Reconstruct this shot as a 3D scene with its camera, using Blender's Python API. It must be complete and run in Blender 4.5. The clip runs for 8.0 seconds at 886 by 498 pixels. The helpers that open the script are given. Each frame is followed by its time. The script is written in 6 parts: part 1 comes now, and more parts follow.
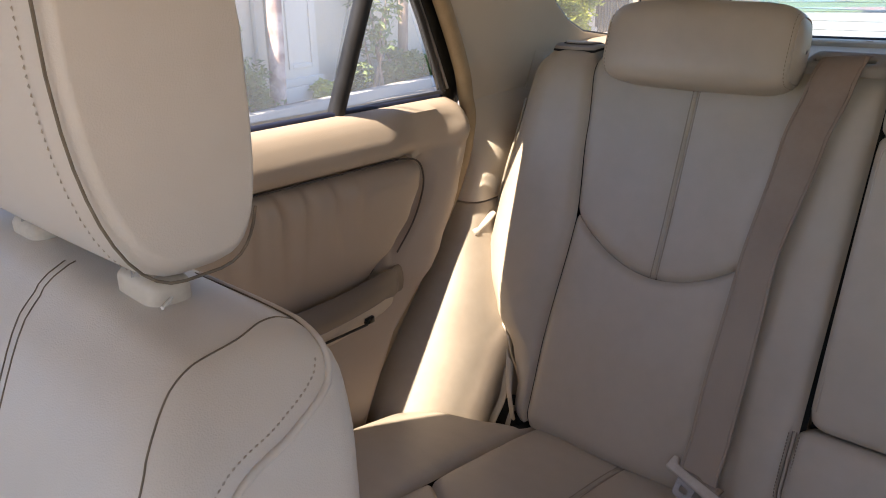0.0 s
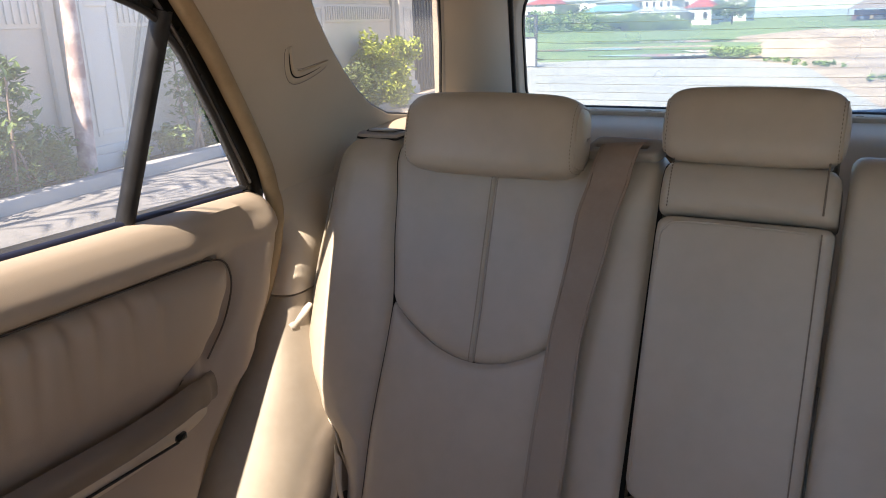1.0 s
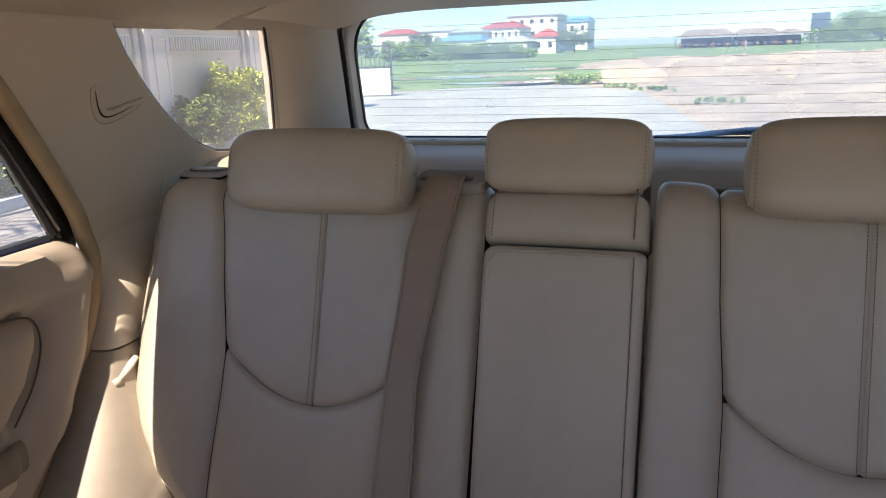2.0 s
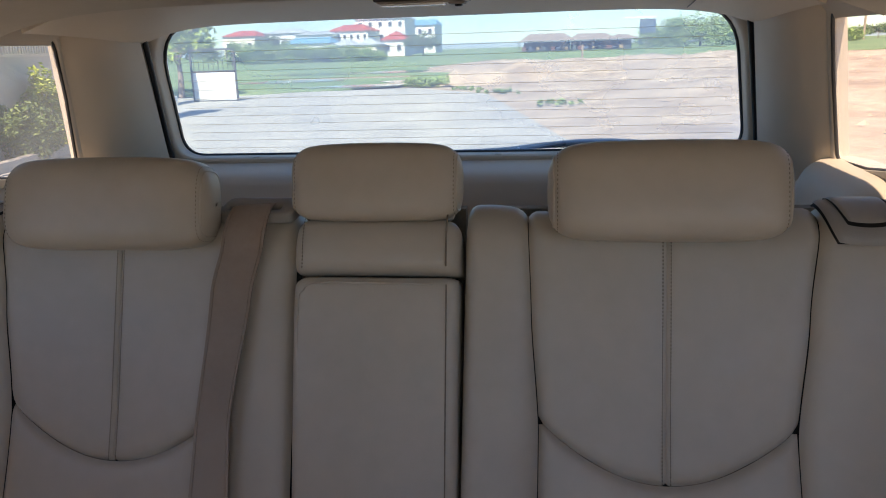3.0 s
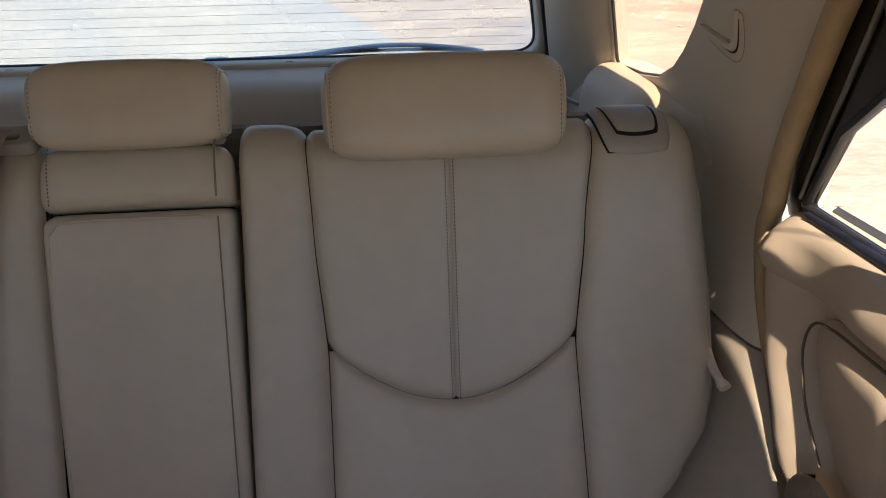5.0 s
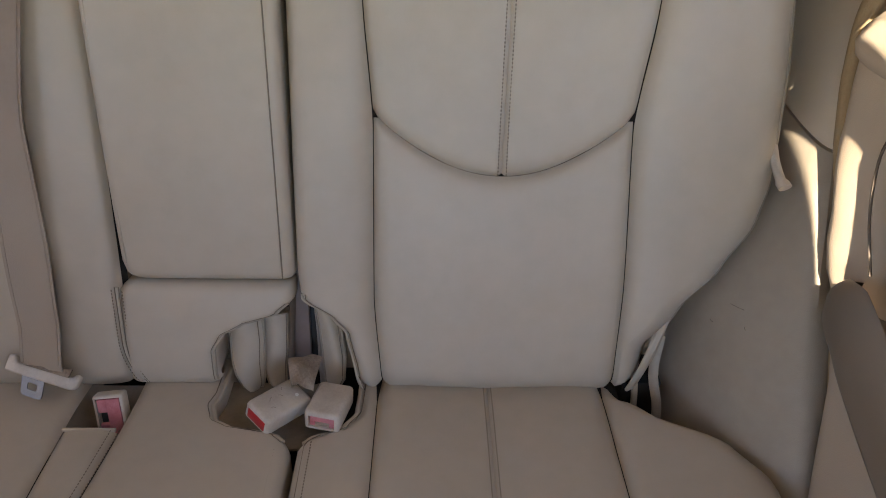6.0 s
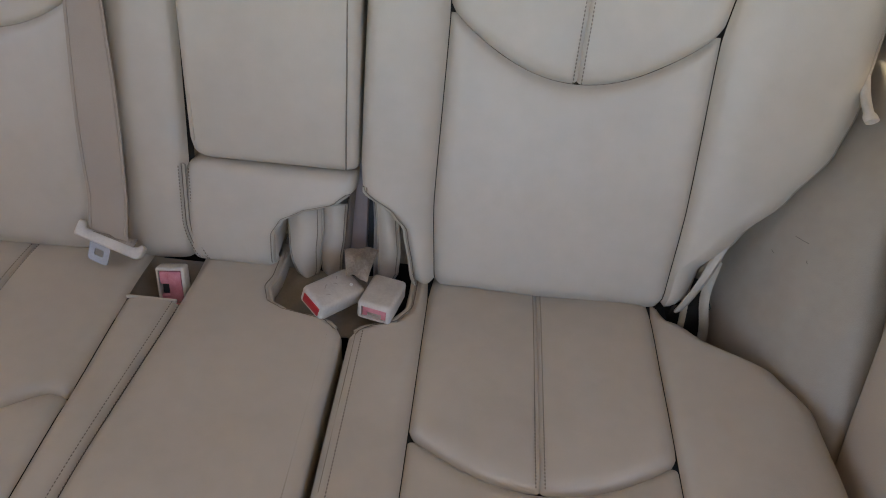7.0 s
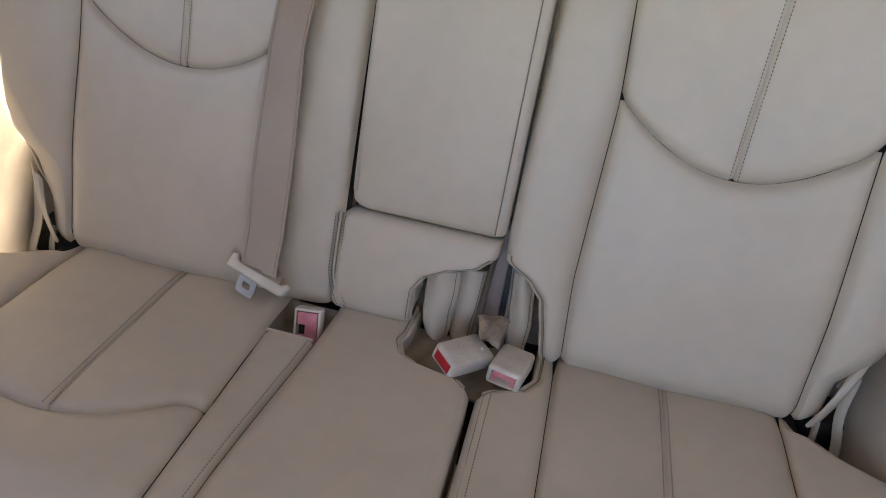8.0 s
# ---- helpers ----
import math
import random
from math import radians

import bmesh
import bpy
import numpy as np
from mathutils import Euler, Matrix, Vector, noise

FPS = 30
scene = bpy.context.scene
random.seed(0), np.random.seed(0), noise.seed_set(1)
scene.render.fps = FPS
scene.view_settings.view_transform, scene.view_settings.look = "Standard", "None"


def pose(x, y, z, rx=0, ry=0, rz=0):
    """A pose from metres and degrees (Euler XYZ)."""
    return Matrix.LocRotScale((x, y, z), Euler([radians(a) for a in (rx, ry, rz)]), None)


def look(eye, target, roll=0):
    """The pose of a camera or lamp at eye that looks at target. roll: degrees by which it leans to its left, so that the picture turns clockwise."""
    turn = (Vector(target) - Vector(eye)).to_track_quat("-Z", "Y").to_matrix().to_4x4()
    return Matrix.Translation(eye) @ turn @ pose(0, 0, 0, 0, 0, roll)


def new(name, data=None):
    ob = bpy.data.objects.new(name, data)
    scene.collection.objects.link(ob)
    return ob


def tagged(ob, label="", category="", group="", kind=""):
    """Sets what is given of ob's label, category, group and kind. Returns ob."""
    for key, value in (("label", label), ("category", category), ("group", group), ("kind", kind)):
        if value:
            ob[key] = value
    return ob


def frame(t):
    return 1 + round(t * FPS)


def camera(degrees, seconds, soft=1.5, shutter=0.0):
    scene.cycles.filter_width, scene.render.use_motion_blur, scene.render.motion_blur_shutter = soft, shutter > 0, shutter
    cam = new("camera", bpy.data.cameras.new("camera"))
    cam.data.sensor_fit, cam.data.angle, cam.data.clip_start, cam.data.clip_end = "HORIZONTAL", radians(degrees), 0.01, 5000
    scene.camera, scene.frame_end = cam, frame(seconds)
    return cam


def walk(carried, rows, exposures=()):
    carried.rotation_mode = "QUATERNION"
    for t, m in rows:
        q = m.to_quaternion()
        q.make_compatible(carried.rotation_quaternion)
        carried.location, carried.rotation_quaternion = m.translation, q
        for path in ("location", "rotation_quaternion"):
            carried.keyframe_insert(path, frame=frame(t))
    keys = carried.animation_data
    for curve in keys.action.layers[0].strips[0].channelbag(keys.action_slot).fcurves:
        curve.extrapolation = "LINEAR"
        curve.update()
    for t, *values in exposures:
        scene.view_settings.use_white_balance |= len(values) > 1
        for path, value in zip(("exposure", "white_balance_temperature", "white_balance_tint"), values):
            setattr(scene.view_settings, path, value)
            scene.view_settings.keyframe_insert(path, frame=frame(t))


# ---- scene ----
cam = camera(61.01, 8.0, 1.0)
PATH = [
    (0.0, pose(0.1070, -0.9080, 1.3061, 69.933, 1.033, 42.212)),
    (0.5, pose(0.1033, -0.8840, 1.3458, 72.143, 1.286, 34.884)),
    (1.0, pose(0.1170, -0.8543, 1.3604, 73.281, 1.733, 29.237)),
    (1.5, pose(0.1336, -0.8323, 1.3676, 74.000, 1.736, 23.988)),
    (1.7, pose(0.1410, -0.8274, 1.3633, 74.561, 1.938, 21.846)),
    (3.0, pose(0.1993, -0.7650, 1.3873, 74.848, 1.805, 7.632)),
    (3.5, pose(0.2275, -0.7448, 1.3946, 74.971, 2.493, 1.656)),
    (4.0, pose(0.2528, -0.7328, 1.3990, 74.605, 3.052, -3.169)),
    (4.2, pose(0.2633, -0.7280, 1.3991, 74.243, 3.021, -4.467)),
    (5.3, pose(0.2522, -0.7074, 1.3993, 61.721, 0.207, -5.373)),
    (5.5, pose(0.2557, -0.6952, 1.3977, 57.751, -0.134, -3.804)),
    (6.0, pose(0.2526, -0.6867, 1.3827, 49.613, -1.160, -0.469)),
    (6.5, pose(0.2499, -0.6797, 1.3752, 43.747, -2.045, 2.082)),
    (7.0, pose(0.2263, -0.6892, 1.3796, 42.177, -2.935, 5.222)),
    (7.5, pose(0.1809, -0.7104, 1.3850, 43.111, -4.779, 10.010)),
    (8.0, pose(0.1411, -0.7724, 1.3331, 51.524, -5.757, 13.687)),
]
EXPOSURES = [(0.0, 2.84, 7950, 18), (0.5, 2.62, 7850, 18), (1.7, 2.54, 7650, 18), (3.0, 2.29, 7600, 18), (4.2, 2.30, 7700, 18), (5.5, 2.82, 8600, 18), (6.0, 3.60, 8550, 14),
             (6.5, 3.82, 8150, 11), (7.5, 3.97, 7950, 9), (8.0, 3.92, 7950, 11)]
walk(cam, PATH, EXPOSURES)

# ---- world, sun ----
SUN_TO = Vector((-0.075, -0.95, 1.0)).normalized()
world = bpy.data.worlds.new("sky")
scene.world = world
world.use_nodes = True
wn = world.node_tree
sky = wn.nodes.new("ShaderNodeTexSky")
sky.sky_type = "NISHITA"
sky.sun_disc = False
sky.sun_elevation = math.asin(SUN_TO.z)
sky.sun_rotation = math.atan2(SUN_TO.x, SUN_TO.y)
sky.air_density, sky.dust_density, sky.ozone_density = 1.0, 0.1, 3.0
blue = wn.nodes.new("ShaderNodeMix")
blue.data_type, blue.blend_type = "RGBA", "MULTIPLY"
blue.inputs["Factor"].default_value = 1.0
blue.inputs["B"].default_value = (0.61, 0.80, 1.06, 1.0)
wn.links.new(sky.outputs[0], blue.inputs["A"])
wn.links.new(blue.outputs["Result"], wn.nodes["Background"].inputs[0])
wn.nodes["Background"].inputs[1].default_value = 0.075
sun_data = bpy.data.lights.new("sun", "SUN")
sun_data.energy, sun_data.angle, sun_data.color = 3.4, radians(0.5), (1.0, 0.955, 0.90)
sun = new("sun", sun_data)
sun.matrix_world = look(SUN_TO * 30, (0, 0, 0))


# ---- materials ----
def material(name, dark, light, rough=0.5, scale=6.0, grain=0.0, grain_scale=900.0, bump=0.0, bump_scale=40.0,
             metal=0.0, cells=False, spread=0.5, coat=0.0, spec=0.5):
    """Two-scale colour variation between dark and light, fine grain and relief."""
    m = bpy.data.materials.new(name)
    m.use_nodes = True
    nt = m.node_tree
    bsdf = nt.nodes["Principled BSDF"]
    tc = nt.nodes.new("ShaderNodeTexCoord")
    big = nt.nodes.new("ShaderNodeTexNoise")
    big.inputs["Scale"].default_value, big.inputs["Detail"].default_value = scale, 5.0
    fine = nt.nodes.new("ShaderNodeTexNoise")
    fine.inputs["Scale"].default_value, fine.inputs["Detail"].default_value = scale * 9.0, 3.0
    mixn = nt.nodes.new("ShaderNodeMath")
    mixn.operation = "MULTIPLY_ADD"
    mixn.inputs[1].default_value = 0.35
    ramp = nt.nodes.new("ShaderNodeValToRGB")
    ramp.color_ramp.elements[0].position = 0.675 - spread * 0.4
    ramp.color_ramp.elements[1].position = 0.675 + spread * 0.4
    ramp.color_ramp.elements[0].color, ramp.color_ramp.elements[1].color = (*dark, 1), (*light, 1)
    for n in (big, fine):
        nt.links.new(tc.outputs["Object"], n.inputs["Vector"])
    nt.links.new(fine.outputs[0], mixn.inputs[0])
    nt.links.new(big.outputs[0], mixn.inputs[2])
    nt.links.new(mixn.outputs[0], ramp.inputs[0])
    nt.links.new(ramp.outputs[0], bsdf.inputs["Base Color"])
    rr = nt.nodes.new("ShaderNodeMapRange")
    rr.inputs[3].default_value, rr.inputs[4].default_value = rough * 0.86, min(1.0, rough * 1.14)
    nt.links.new(big.outputs[0], rr.inputs[0])
    nt.links.new(rr.outputs[0], bsdf.inputs["Roughness"])
    bsdf.inputs["Metallic"].default_value = metal
    bsdf.inputs["Coat Weight"].default_value = coat
    bsdf.inputs["Specular IOR Level"].default_value = spec
    last = None
    for amount, sc, vor in ((bump, bump_scale, False), (grain, grain_scale, cells)):
        if amount <= 0:
            continue
        tex = nt.nodes.new("ShaderNodeTexVoronoi" if vor else "ShaderNodeTexNoise")
        tex.inputs["Scale"].default_value = sc
        nt.links.new(tc.outputs["Object"], tex.inputs["Vector"])
        b = nt.nodes.new("ShaderNodeBump")
        b.inputs["Strength"].default_value = 1.0
        b.inputs["Distance"].default_value = amount
        nt.links.new(tex.outputs[0], b.inputs["Height"])
        if last:
            nt.links.new(last.outputs[0], b.inputs["Normal"])
        last = b
    if last:
        nt.links.new(last.outputs[0], bsdf.inputs["Normal"])
    return m


def glass_material(name, tint, gloss, dust_haze):
    m = bpy.data.materials.new(name)
    m.use_nodes = True
    nt = m.node_tree
    nt.nodes.remove(nt.nodes["Principled BSDF"])
    clear = nt.nodes.new("ShaderNodeBsdfTransparent")
    clear.inputs[0].default_value = (*tint, 1)
    shine = nt.nodes.new("ShaderNodeBsdfGlossy")
    shine.inputs["Roughness"].default_value = 0.02
    # milky film: dust on the pane and the haze of the view beyond
    dust_haze_film = nt.nodes.new("ShaderNodeBsdfTranslucent")
    dust_haze_film.inputs[0].default_value = (0.84, 0.87, 0.86, 1)
    tc = nt.nodes.new("ShaderNodeTexCoord")
    spots = nt.nodes.new("ShaderNodeTexNoise")
    spots.inputs["Scale"].default_value, spots.inputs["Detail"].default_value = 3.0, 8.0
    amount = nt.nodes.new("ShaderNodeMapRange")
    amount.inputs[1].default_value, amount.inputs[2].default_value = 0.3, 0.75
    amount.inputs[3].default_value, amount.inputs[4].default_value = dust_haze * 0.5, dust_haze * 1.4
    film = nt.nodes.new("ShaderNodeMixShader")
    mix = nt.nodes.new("ShaderNodeMixShader")
    mix.inputs[0].default_value = gloss
    nt.links.new(tc.outputs["Object"], spots.inputs["Vector"])
    nt.links.new(spots.outputs[0], amount.inputs[0])
    nt.links.new(amount.outputs[0], film.inputs[0])
    nt.links.new(clear.outputs[0], film.inputs[1])
    nt.links.new(dust_haze_film.outputs[0], film.inputs[2])
    nt.links.new(film.outputs[0], mix.inputs[1])
    nt.links.new(shine.outputs[0], mix.inputs[2])
    nt.links.new(mix.outputs[0], nt.nodes["Material Output"].inputs[0])
    return m


LEATHER = material("leather", (0.428, 0.370, 0.296), (0.493, 0.428, 0.345), 0.42, 5.0, 0.00008, 1500.0, 0.0010, 22.0, cells=True)
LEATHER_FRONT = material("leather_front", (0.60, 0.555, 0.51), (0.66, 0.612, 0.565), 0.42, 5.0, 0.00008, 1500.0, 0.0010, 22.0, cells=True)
# near-black backing: puts the shade of gaps and recesses into the colour
GAPSHADE = material("gap_shade", (0.006, 0.005, 0.004), (0.012, 0.010, 0.008), 0.9, 30.0)
THREAD = material("thread", (0.17, 0.135, 0.10), (0.24, 0.195, 0.15), 0.8, 200.0)
PALETHREAD = material("pale_thread", (0.42, 0.36, 0.30), (0.50, 0.44, 0.37), 0.8, 200.0)
PIPING = material("piping", (0.33, 0.285, 0.225), (0.40, 0.35, 0.28), 0.55, 40.0)
TRIM = material("trim_plastic", (0.575, 0.492, 0.395), (0.62, 0.535, 0.43), 0.55, 4.0, 0.0003, 1300.0, spread=0.9)
ARMBROWN = material("armrest_vinyl", (0.18, 0.145, 0.116), (0.22, 0.178, 0.144), 0.5, 5.0, 0.0001, 1000.0, cells=True, spread=0.9)
DOORSKIN = material("door_vinyl", (0.46, 0.37, 0.285), (0.51, 0.415, 0.325), 0.55, 4.0, 0.0001, 1000.0, cells=True, spread=0.9)
STRIP = material("weatherstrip", (0.36, 0.26, 0.15), (0.43, 0.315, 0.19), 0.75, 30.0, 0.0004, 500.0)
GREYTRIM = material("grey_trim", (0.28, 0.25, 0.21), (0.33, 0.295, 0.25), 0.6, 5.0, 0.0003, 1200.0)
HEADLINER = material("headliner", (0.52, 0.46, 0.37), (0.57, 0.51, 0.42), 0.95, 8.0, 0.0006, 1500.0)
CARPET = material("carpet", (0.22, 0.18, 0.14), (0.32, 0.27, 0.21), 1.0, 60.0, 0.002, 700.0)
BLACK = material("black_rubber", (0.012, 0.012, 0.013), (0.022, 0.022, 0.024), 0.5, 30.0)
GLOSSBLACK = material("gloss_black", (0.012, 0.013, 0.013), (0.02, 0.021, 0.02), 0.18, 20.0)
WEBBING = material("webbing", (0.255, 0.178, 0.132), (0.315, 0.235, 0.18), 0.75, 14.0, 0.0004, 1500.0)
# webbing blends to a paler beige from z 1.13 down to 0.86
blend_nt = WEBBING.node_tree
blend_tc, blend_sep, blend_map, blend_mix = [blend_nt.nodes.new(k) for k in ("ShaderNodeTexCoord", "ShaderNodeSeparateXYZ", "ShaderNodeMapRange", "ShaderNodeMix")]
blend_mix.data_type = "RGBA"
blend_map.inputs[1].default_value, blend_map.inputs[2].default_value = 1.13, 0.86
blend_mix.inputs["B"].default_value = (0.40, 0.335, 0.27, 1)
blend_map.inputs[4].default_value = 0.8
blend_from = blend_nt.nodes["Principled BSDF"].inputs["Base Color"].links[0].from_socket
blend_nt.links.new(blend_tc.outputs["Object"], blend_sep.inputs[0])
blend_nt.links.new(blend_sep.outputs["Z"], blend_map.inputs[0])
blend_nt.links.new(blend_map.outputs[0], blend_mix.inputs["Factor"])
blend_nt.links.new(blend_from, blend_mix.inputs["A"])
blend_nt.links.new(blend_mix.outputs["Result"], blend_nt.nodes["Principled BSDF"].inputs["Base Color"])
WEBDIRTY = material("webbing_worn", (0.20, 0.15, 0.11), (0.36, 0.29, 0.23), 0.75, 45.0, 0.0004, 1500.0, spread=0.35)
BEIGE = material("beige_plastic", (0.46, 0.405, 0.345), (0.57, 0.515, 0.445), 0.4, 40.0, spread=0.4)
RED = material("red_button", (0.40, 0.012, 0.018), (0.48, 0.02, 0.028), 0.4, 60.0)
PINK = material("faded_red", (0.48, 0.13, 0.15), (0.62, 0.24, 0.26), 0.45, 70.0)
STEEL = material("steel", (0.30, 0.29, 0.28), (0.38, 0.37, 0.36), 0.5, 60.0, metal=1.0)
LENS = material("lamp_lens", (0.76, 0.75, 0.72), (0.82, 0.81, 0.78), 0.12, 30.0)
PAINT = material("body_paint", (0.42, 0.36, 0.27), (0.45, 0.39, 0.30), 0.3, 3.0, coat=0.6)
BLUEBLACK = material("wiper_black", (0.012, 0.014, 0.028), (0.022, 0.026, 0.05), 0.45, 30.0)
LIDGREY = material("lid_plastic", (0.30, 0.272, 0.242), (0.345, 0.312, 0.278), 0.45, 6.0, 0.0003, 1200.0)
DARKTHREAD = material("dark_thread", (0.16, 0.13, 0.10), (0.22, 0.18, 0.14), 0.85, 200.0)
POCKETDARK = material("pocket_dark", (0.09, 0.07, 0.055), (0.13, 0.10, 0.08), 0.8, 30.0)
# seat leather darkened: the pocket's shading is in this colour
LININGSHADE = material("pocket_leather_shaded", (0.20, 0.168, 0.132), (0.27, 0.228, 0.18), 0.5, 30.0, 0.0001, 1500.0, 0.001, 40.0)
HINGE = material("hinge_paint", (0.135, 0.105, 0.10), (0.18, 0.145, 0.135), 0.45, 9.0)
HOUSING = material("housing_plastic", (0.32, 0.27, 0.215), (0.38, 0.325, 0.26), 0.5, 7.0, 0.0003, 1300.0)
GLASS = glass_material("glass", (0.82, 0.835, 0.835), 0.04, 0.06)
# strong film here, so the haze outside is put into the pane
GLASS_REAR = glass_material("rear_glass", (0.735, 0.80, 0.78), 0.04, 0.27)
GLASS_QUARTER = glass_material("quarter_glass", (0.75, 0.725, 0.68), 0.03, 0.07)
GLASS_FRONT = glass_material("front_glass", (0.87, 0.86, 0.83), 0.04, 0.03)


# ---- mesh helpers ----
def link_mesh(name, verts, faces, mat, parent=None, label="", flat=False, angle=42):
    me = bpy.data.meshes.new(name)
    me.from_pydata([tuple(v) for v in verts], [], faces)
    me.validate()
    bm = bmesh.new()
    bm.from_mesh(me)
    bmesh.ops.remove_doubles(bm, verts=bm.verts, dist=1e-6)
    bmesh.ops.recalc_face_normals(bm, faces=bm.faces)
    bm.to_mesh(me)
    bm.free()
    if not flat:
        me.shade_smooth()
        me.set_sharp_from_angle(angle=radians(angle))
    me.materials.append(mat)
    ob = new(name, me)
    if parent:
        ob.parent = parent
        ob.matrix_parent_inverse = Matrix.Translation(-Vector(parent["base"])) if "base" in parent else Matrix.Identity(4)
    if label:
        ob["label"] = label
    return ob


def thing(name, base, label, category, group="", kind=""):
    e = new(name)
    e.empty_display_size = 0.1
    e.location = base
    e["base"] = [float(c) for c in base]
    return tagged(e, label, category, group, kind)


def bm_part(name, bm, mat, parent=None, label="", flat=False, angle=42):
    verts = [v.co.copy() for v in bm.verts]
    bm.verts.index_update()
    faces = [[v.index for v in f.verts] for f in bm.faces]
    bm.free()
    return link_mesh(name, verts, faces, mat, parent, label, flat, angle)


def grid_faces(nu, nv, off=0, wrap=False):
    out = []
    for i in range(nu - 1):
        for j in range(nv - 1 if not wrap else nv):
            k = (j + 1) % nv
            out.append((off + i * nv + j, off + (i + 1) * nv + j, off + (i + 1) * nv + k, off + i * nv + k))
    return out


def sheet_part(name, f, us, vs, mat, parent=None, label="", back=None):
    """A sheet f(u, v); with back (a vector or a function) it becomes a closed solid."""
    verts = [f(u, v) for u in us for v in vs]
    nu, nv = len(us), len(vs)
    faces = grid_faces(nu, nv)
    if back is not None:
        n = len(verts)
        verts += [(p + back if isinstance(back, Vector) else back(p)) for p in verts]
        faces += [tuple(reversed([a + n for a in q])) for q in faces]
        rim = [i * nv for i in range(nu)] + [(nu - 1) * nv + j for j in range(1, nv)]
        rim += [i * nv + nv - 1 for i in range(nu - 2, -1, -1)] + [j for j in range(nv - 2, 0, -1)]
        for a, b in zip(rim, rim[1:] + rim[:1]):
            faces.append((a, b, b + n, a + n))
    return link_mesh(name, verts, faces, mat, parent, label)


def frange(a, b, n):
    return [a + (b - a) * i / (n - 1) for i in range(n)]


def box(name, c, s, mat, parent=None, label="", bevel=0.0, m=None, segs=2):
    bm = bmesh.new()
    bmesh.ops.create_cube(bm, size=1)
    for v in bm.verts:
        v.co = Vector((v.co.x * s[0], v.co.y * s[1], v.co.z * s[2]))
    if bevel:
        bmesh.ops.bevel(bm, geom=list(bm.edges), offset=bevel, segments=segs, affect="EDGES", profile=0.5)
    bmesh.ops.transform(bm, matrix=Matrix.Translation(c) @ (m or Matrix.Identity(4)), verts=bm.verts)
    return bm_part(name, bm, mat, parent, label)


def tube(name, pts, r, mat, parent=None, label="", sides=8, flat_k=1.0, closed=False):
    """A round bar along pts (r may be a function of 0..1)."""
    pts = [Vector(p) for p in pts]
    n = len(pts)
    verts, faces = [], []
    up = Vector((0.13, 0.21, 0.97)).normalized()
    for i, p in enumerate(pts):
        a = pts[i - 1] if (i or closed) else p
        b = pts[(i + 1) % n] if (i < n - 1 or closed) else p
        d = (b - a).normalized()
        e = d.cross(up)
        e = e.normalized() if e.length > 1e-4 else Vector((1, 0, 0))
        g = e.cross(d).normalized()
        rr = r(i / (n - 1)) if callable(r) else r
        for k in range(sides):
            t = 2 * math.pi * k / sides
            verts.append(p + e * math.cos(t) * rr + g * math.sin(t) * rr * flat_k)
    for i in range(n - 1 if not closed else n):
        for k in range(sides):
            j, q = (i + 1) % n, (k + 1) % sides
            faces.append((i * sides + k, i * sides + q, j * sides + q, j * sides + k))
    if not closed:
        faces += [tuple(range(sides)), tuple((n - 1) * sides + k for k in reversed(range(sides)))]
    return link_mesh(name, verts, faces, mat, parent, label, angle=60)


def smooth_line(pts, n):
    """Catmull-Rom through pts."""
    pts = [Vector(p) for p in pts]
    ext = [pts[0] * 2 - pts[1]] + pts + [pts[-1] * 2 - pts[-2]]
    out = []
    m = len(pts) - 1
    for i in range(n):
        s = i / (n - 1) * m
        k = min(int(s), m - 1)
        t = s - k
        a, b, c, d = ext[k:k + 4]
        out.append(0.5 * ((2 * b) + (c - a) * t + (2 * a - 5 * b + 4 * c - d) * t * t + (3 * b - a - 3 * c + d) * t ** 3))
    return out


def table(rows):
    """A piecewise smooth function through rows of (key, value)."""
    ks = [r[0] for r in rows]

    def f(k):
        if k <= ks[0]:
            return rows[0][1]
        for (a, va), (b, vb) in zip(rows, rows[1:]):
            if k <= b:
                t = (k - a) / (b - a)
                t = t * t * (3 - 2 * t) * 0.5 + t * 0.5
                return va + (vb - va) * t
        return rows[-1][1]
    return f


def plate(name, outer, holes, place, depth, mat, parent=None, label="", bevel=0.0, segs=3):
    """A flat plate with holes, from 2D loops; place(a, b, c) sets it in space, c running through its depth."""
    bm = bmesh.new()
    edges = []
    for loop in [outer] + list(holes):
        vs = [bm.verts.new((p[0], p[1], 0)) for p in loop]
        edges += [bm.edges.new((a, b)) for a, b in zip(vs, vs[1:] + vs[:1])]
    bmesh.ops.triangle_fill(bm, use_beauty=True, use_dissolve=False, edges=edges)
    front = list(bm.faces)
    ext = bmesh.ops.extrude_face_region(bm, geom=front)
    moved = [g for g in ext["geom"] if isinstance(g, bmesh.types.BMVert)]
    for v in moved:
        v.co.z = depth
    bmesh.ops.recalc_face_normals(bm, faces=bm.faces)
    if bevel:
        rim = [e for e in bm.edges if len(e.link_faces) == 2 and e.calc_face_angle(0) > 1.0 and all(v.co.z < 1e-6 for v in e.verts)]
        bmesh.ops.bevel(bm, geom=rim, offset=bevel, segments=segs, affect="EDGES", profile=0.5)
    for v in bm.verts:
        v.co = place(v.co.x, v.co.y, v.co.z)
    return bm_part(name, bm, mat, parent, label, angle=35)


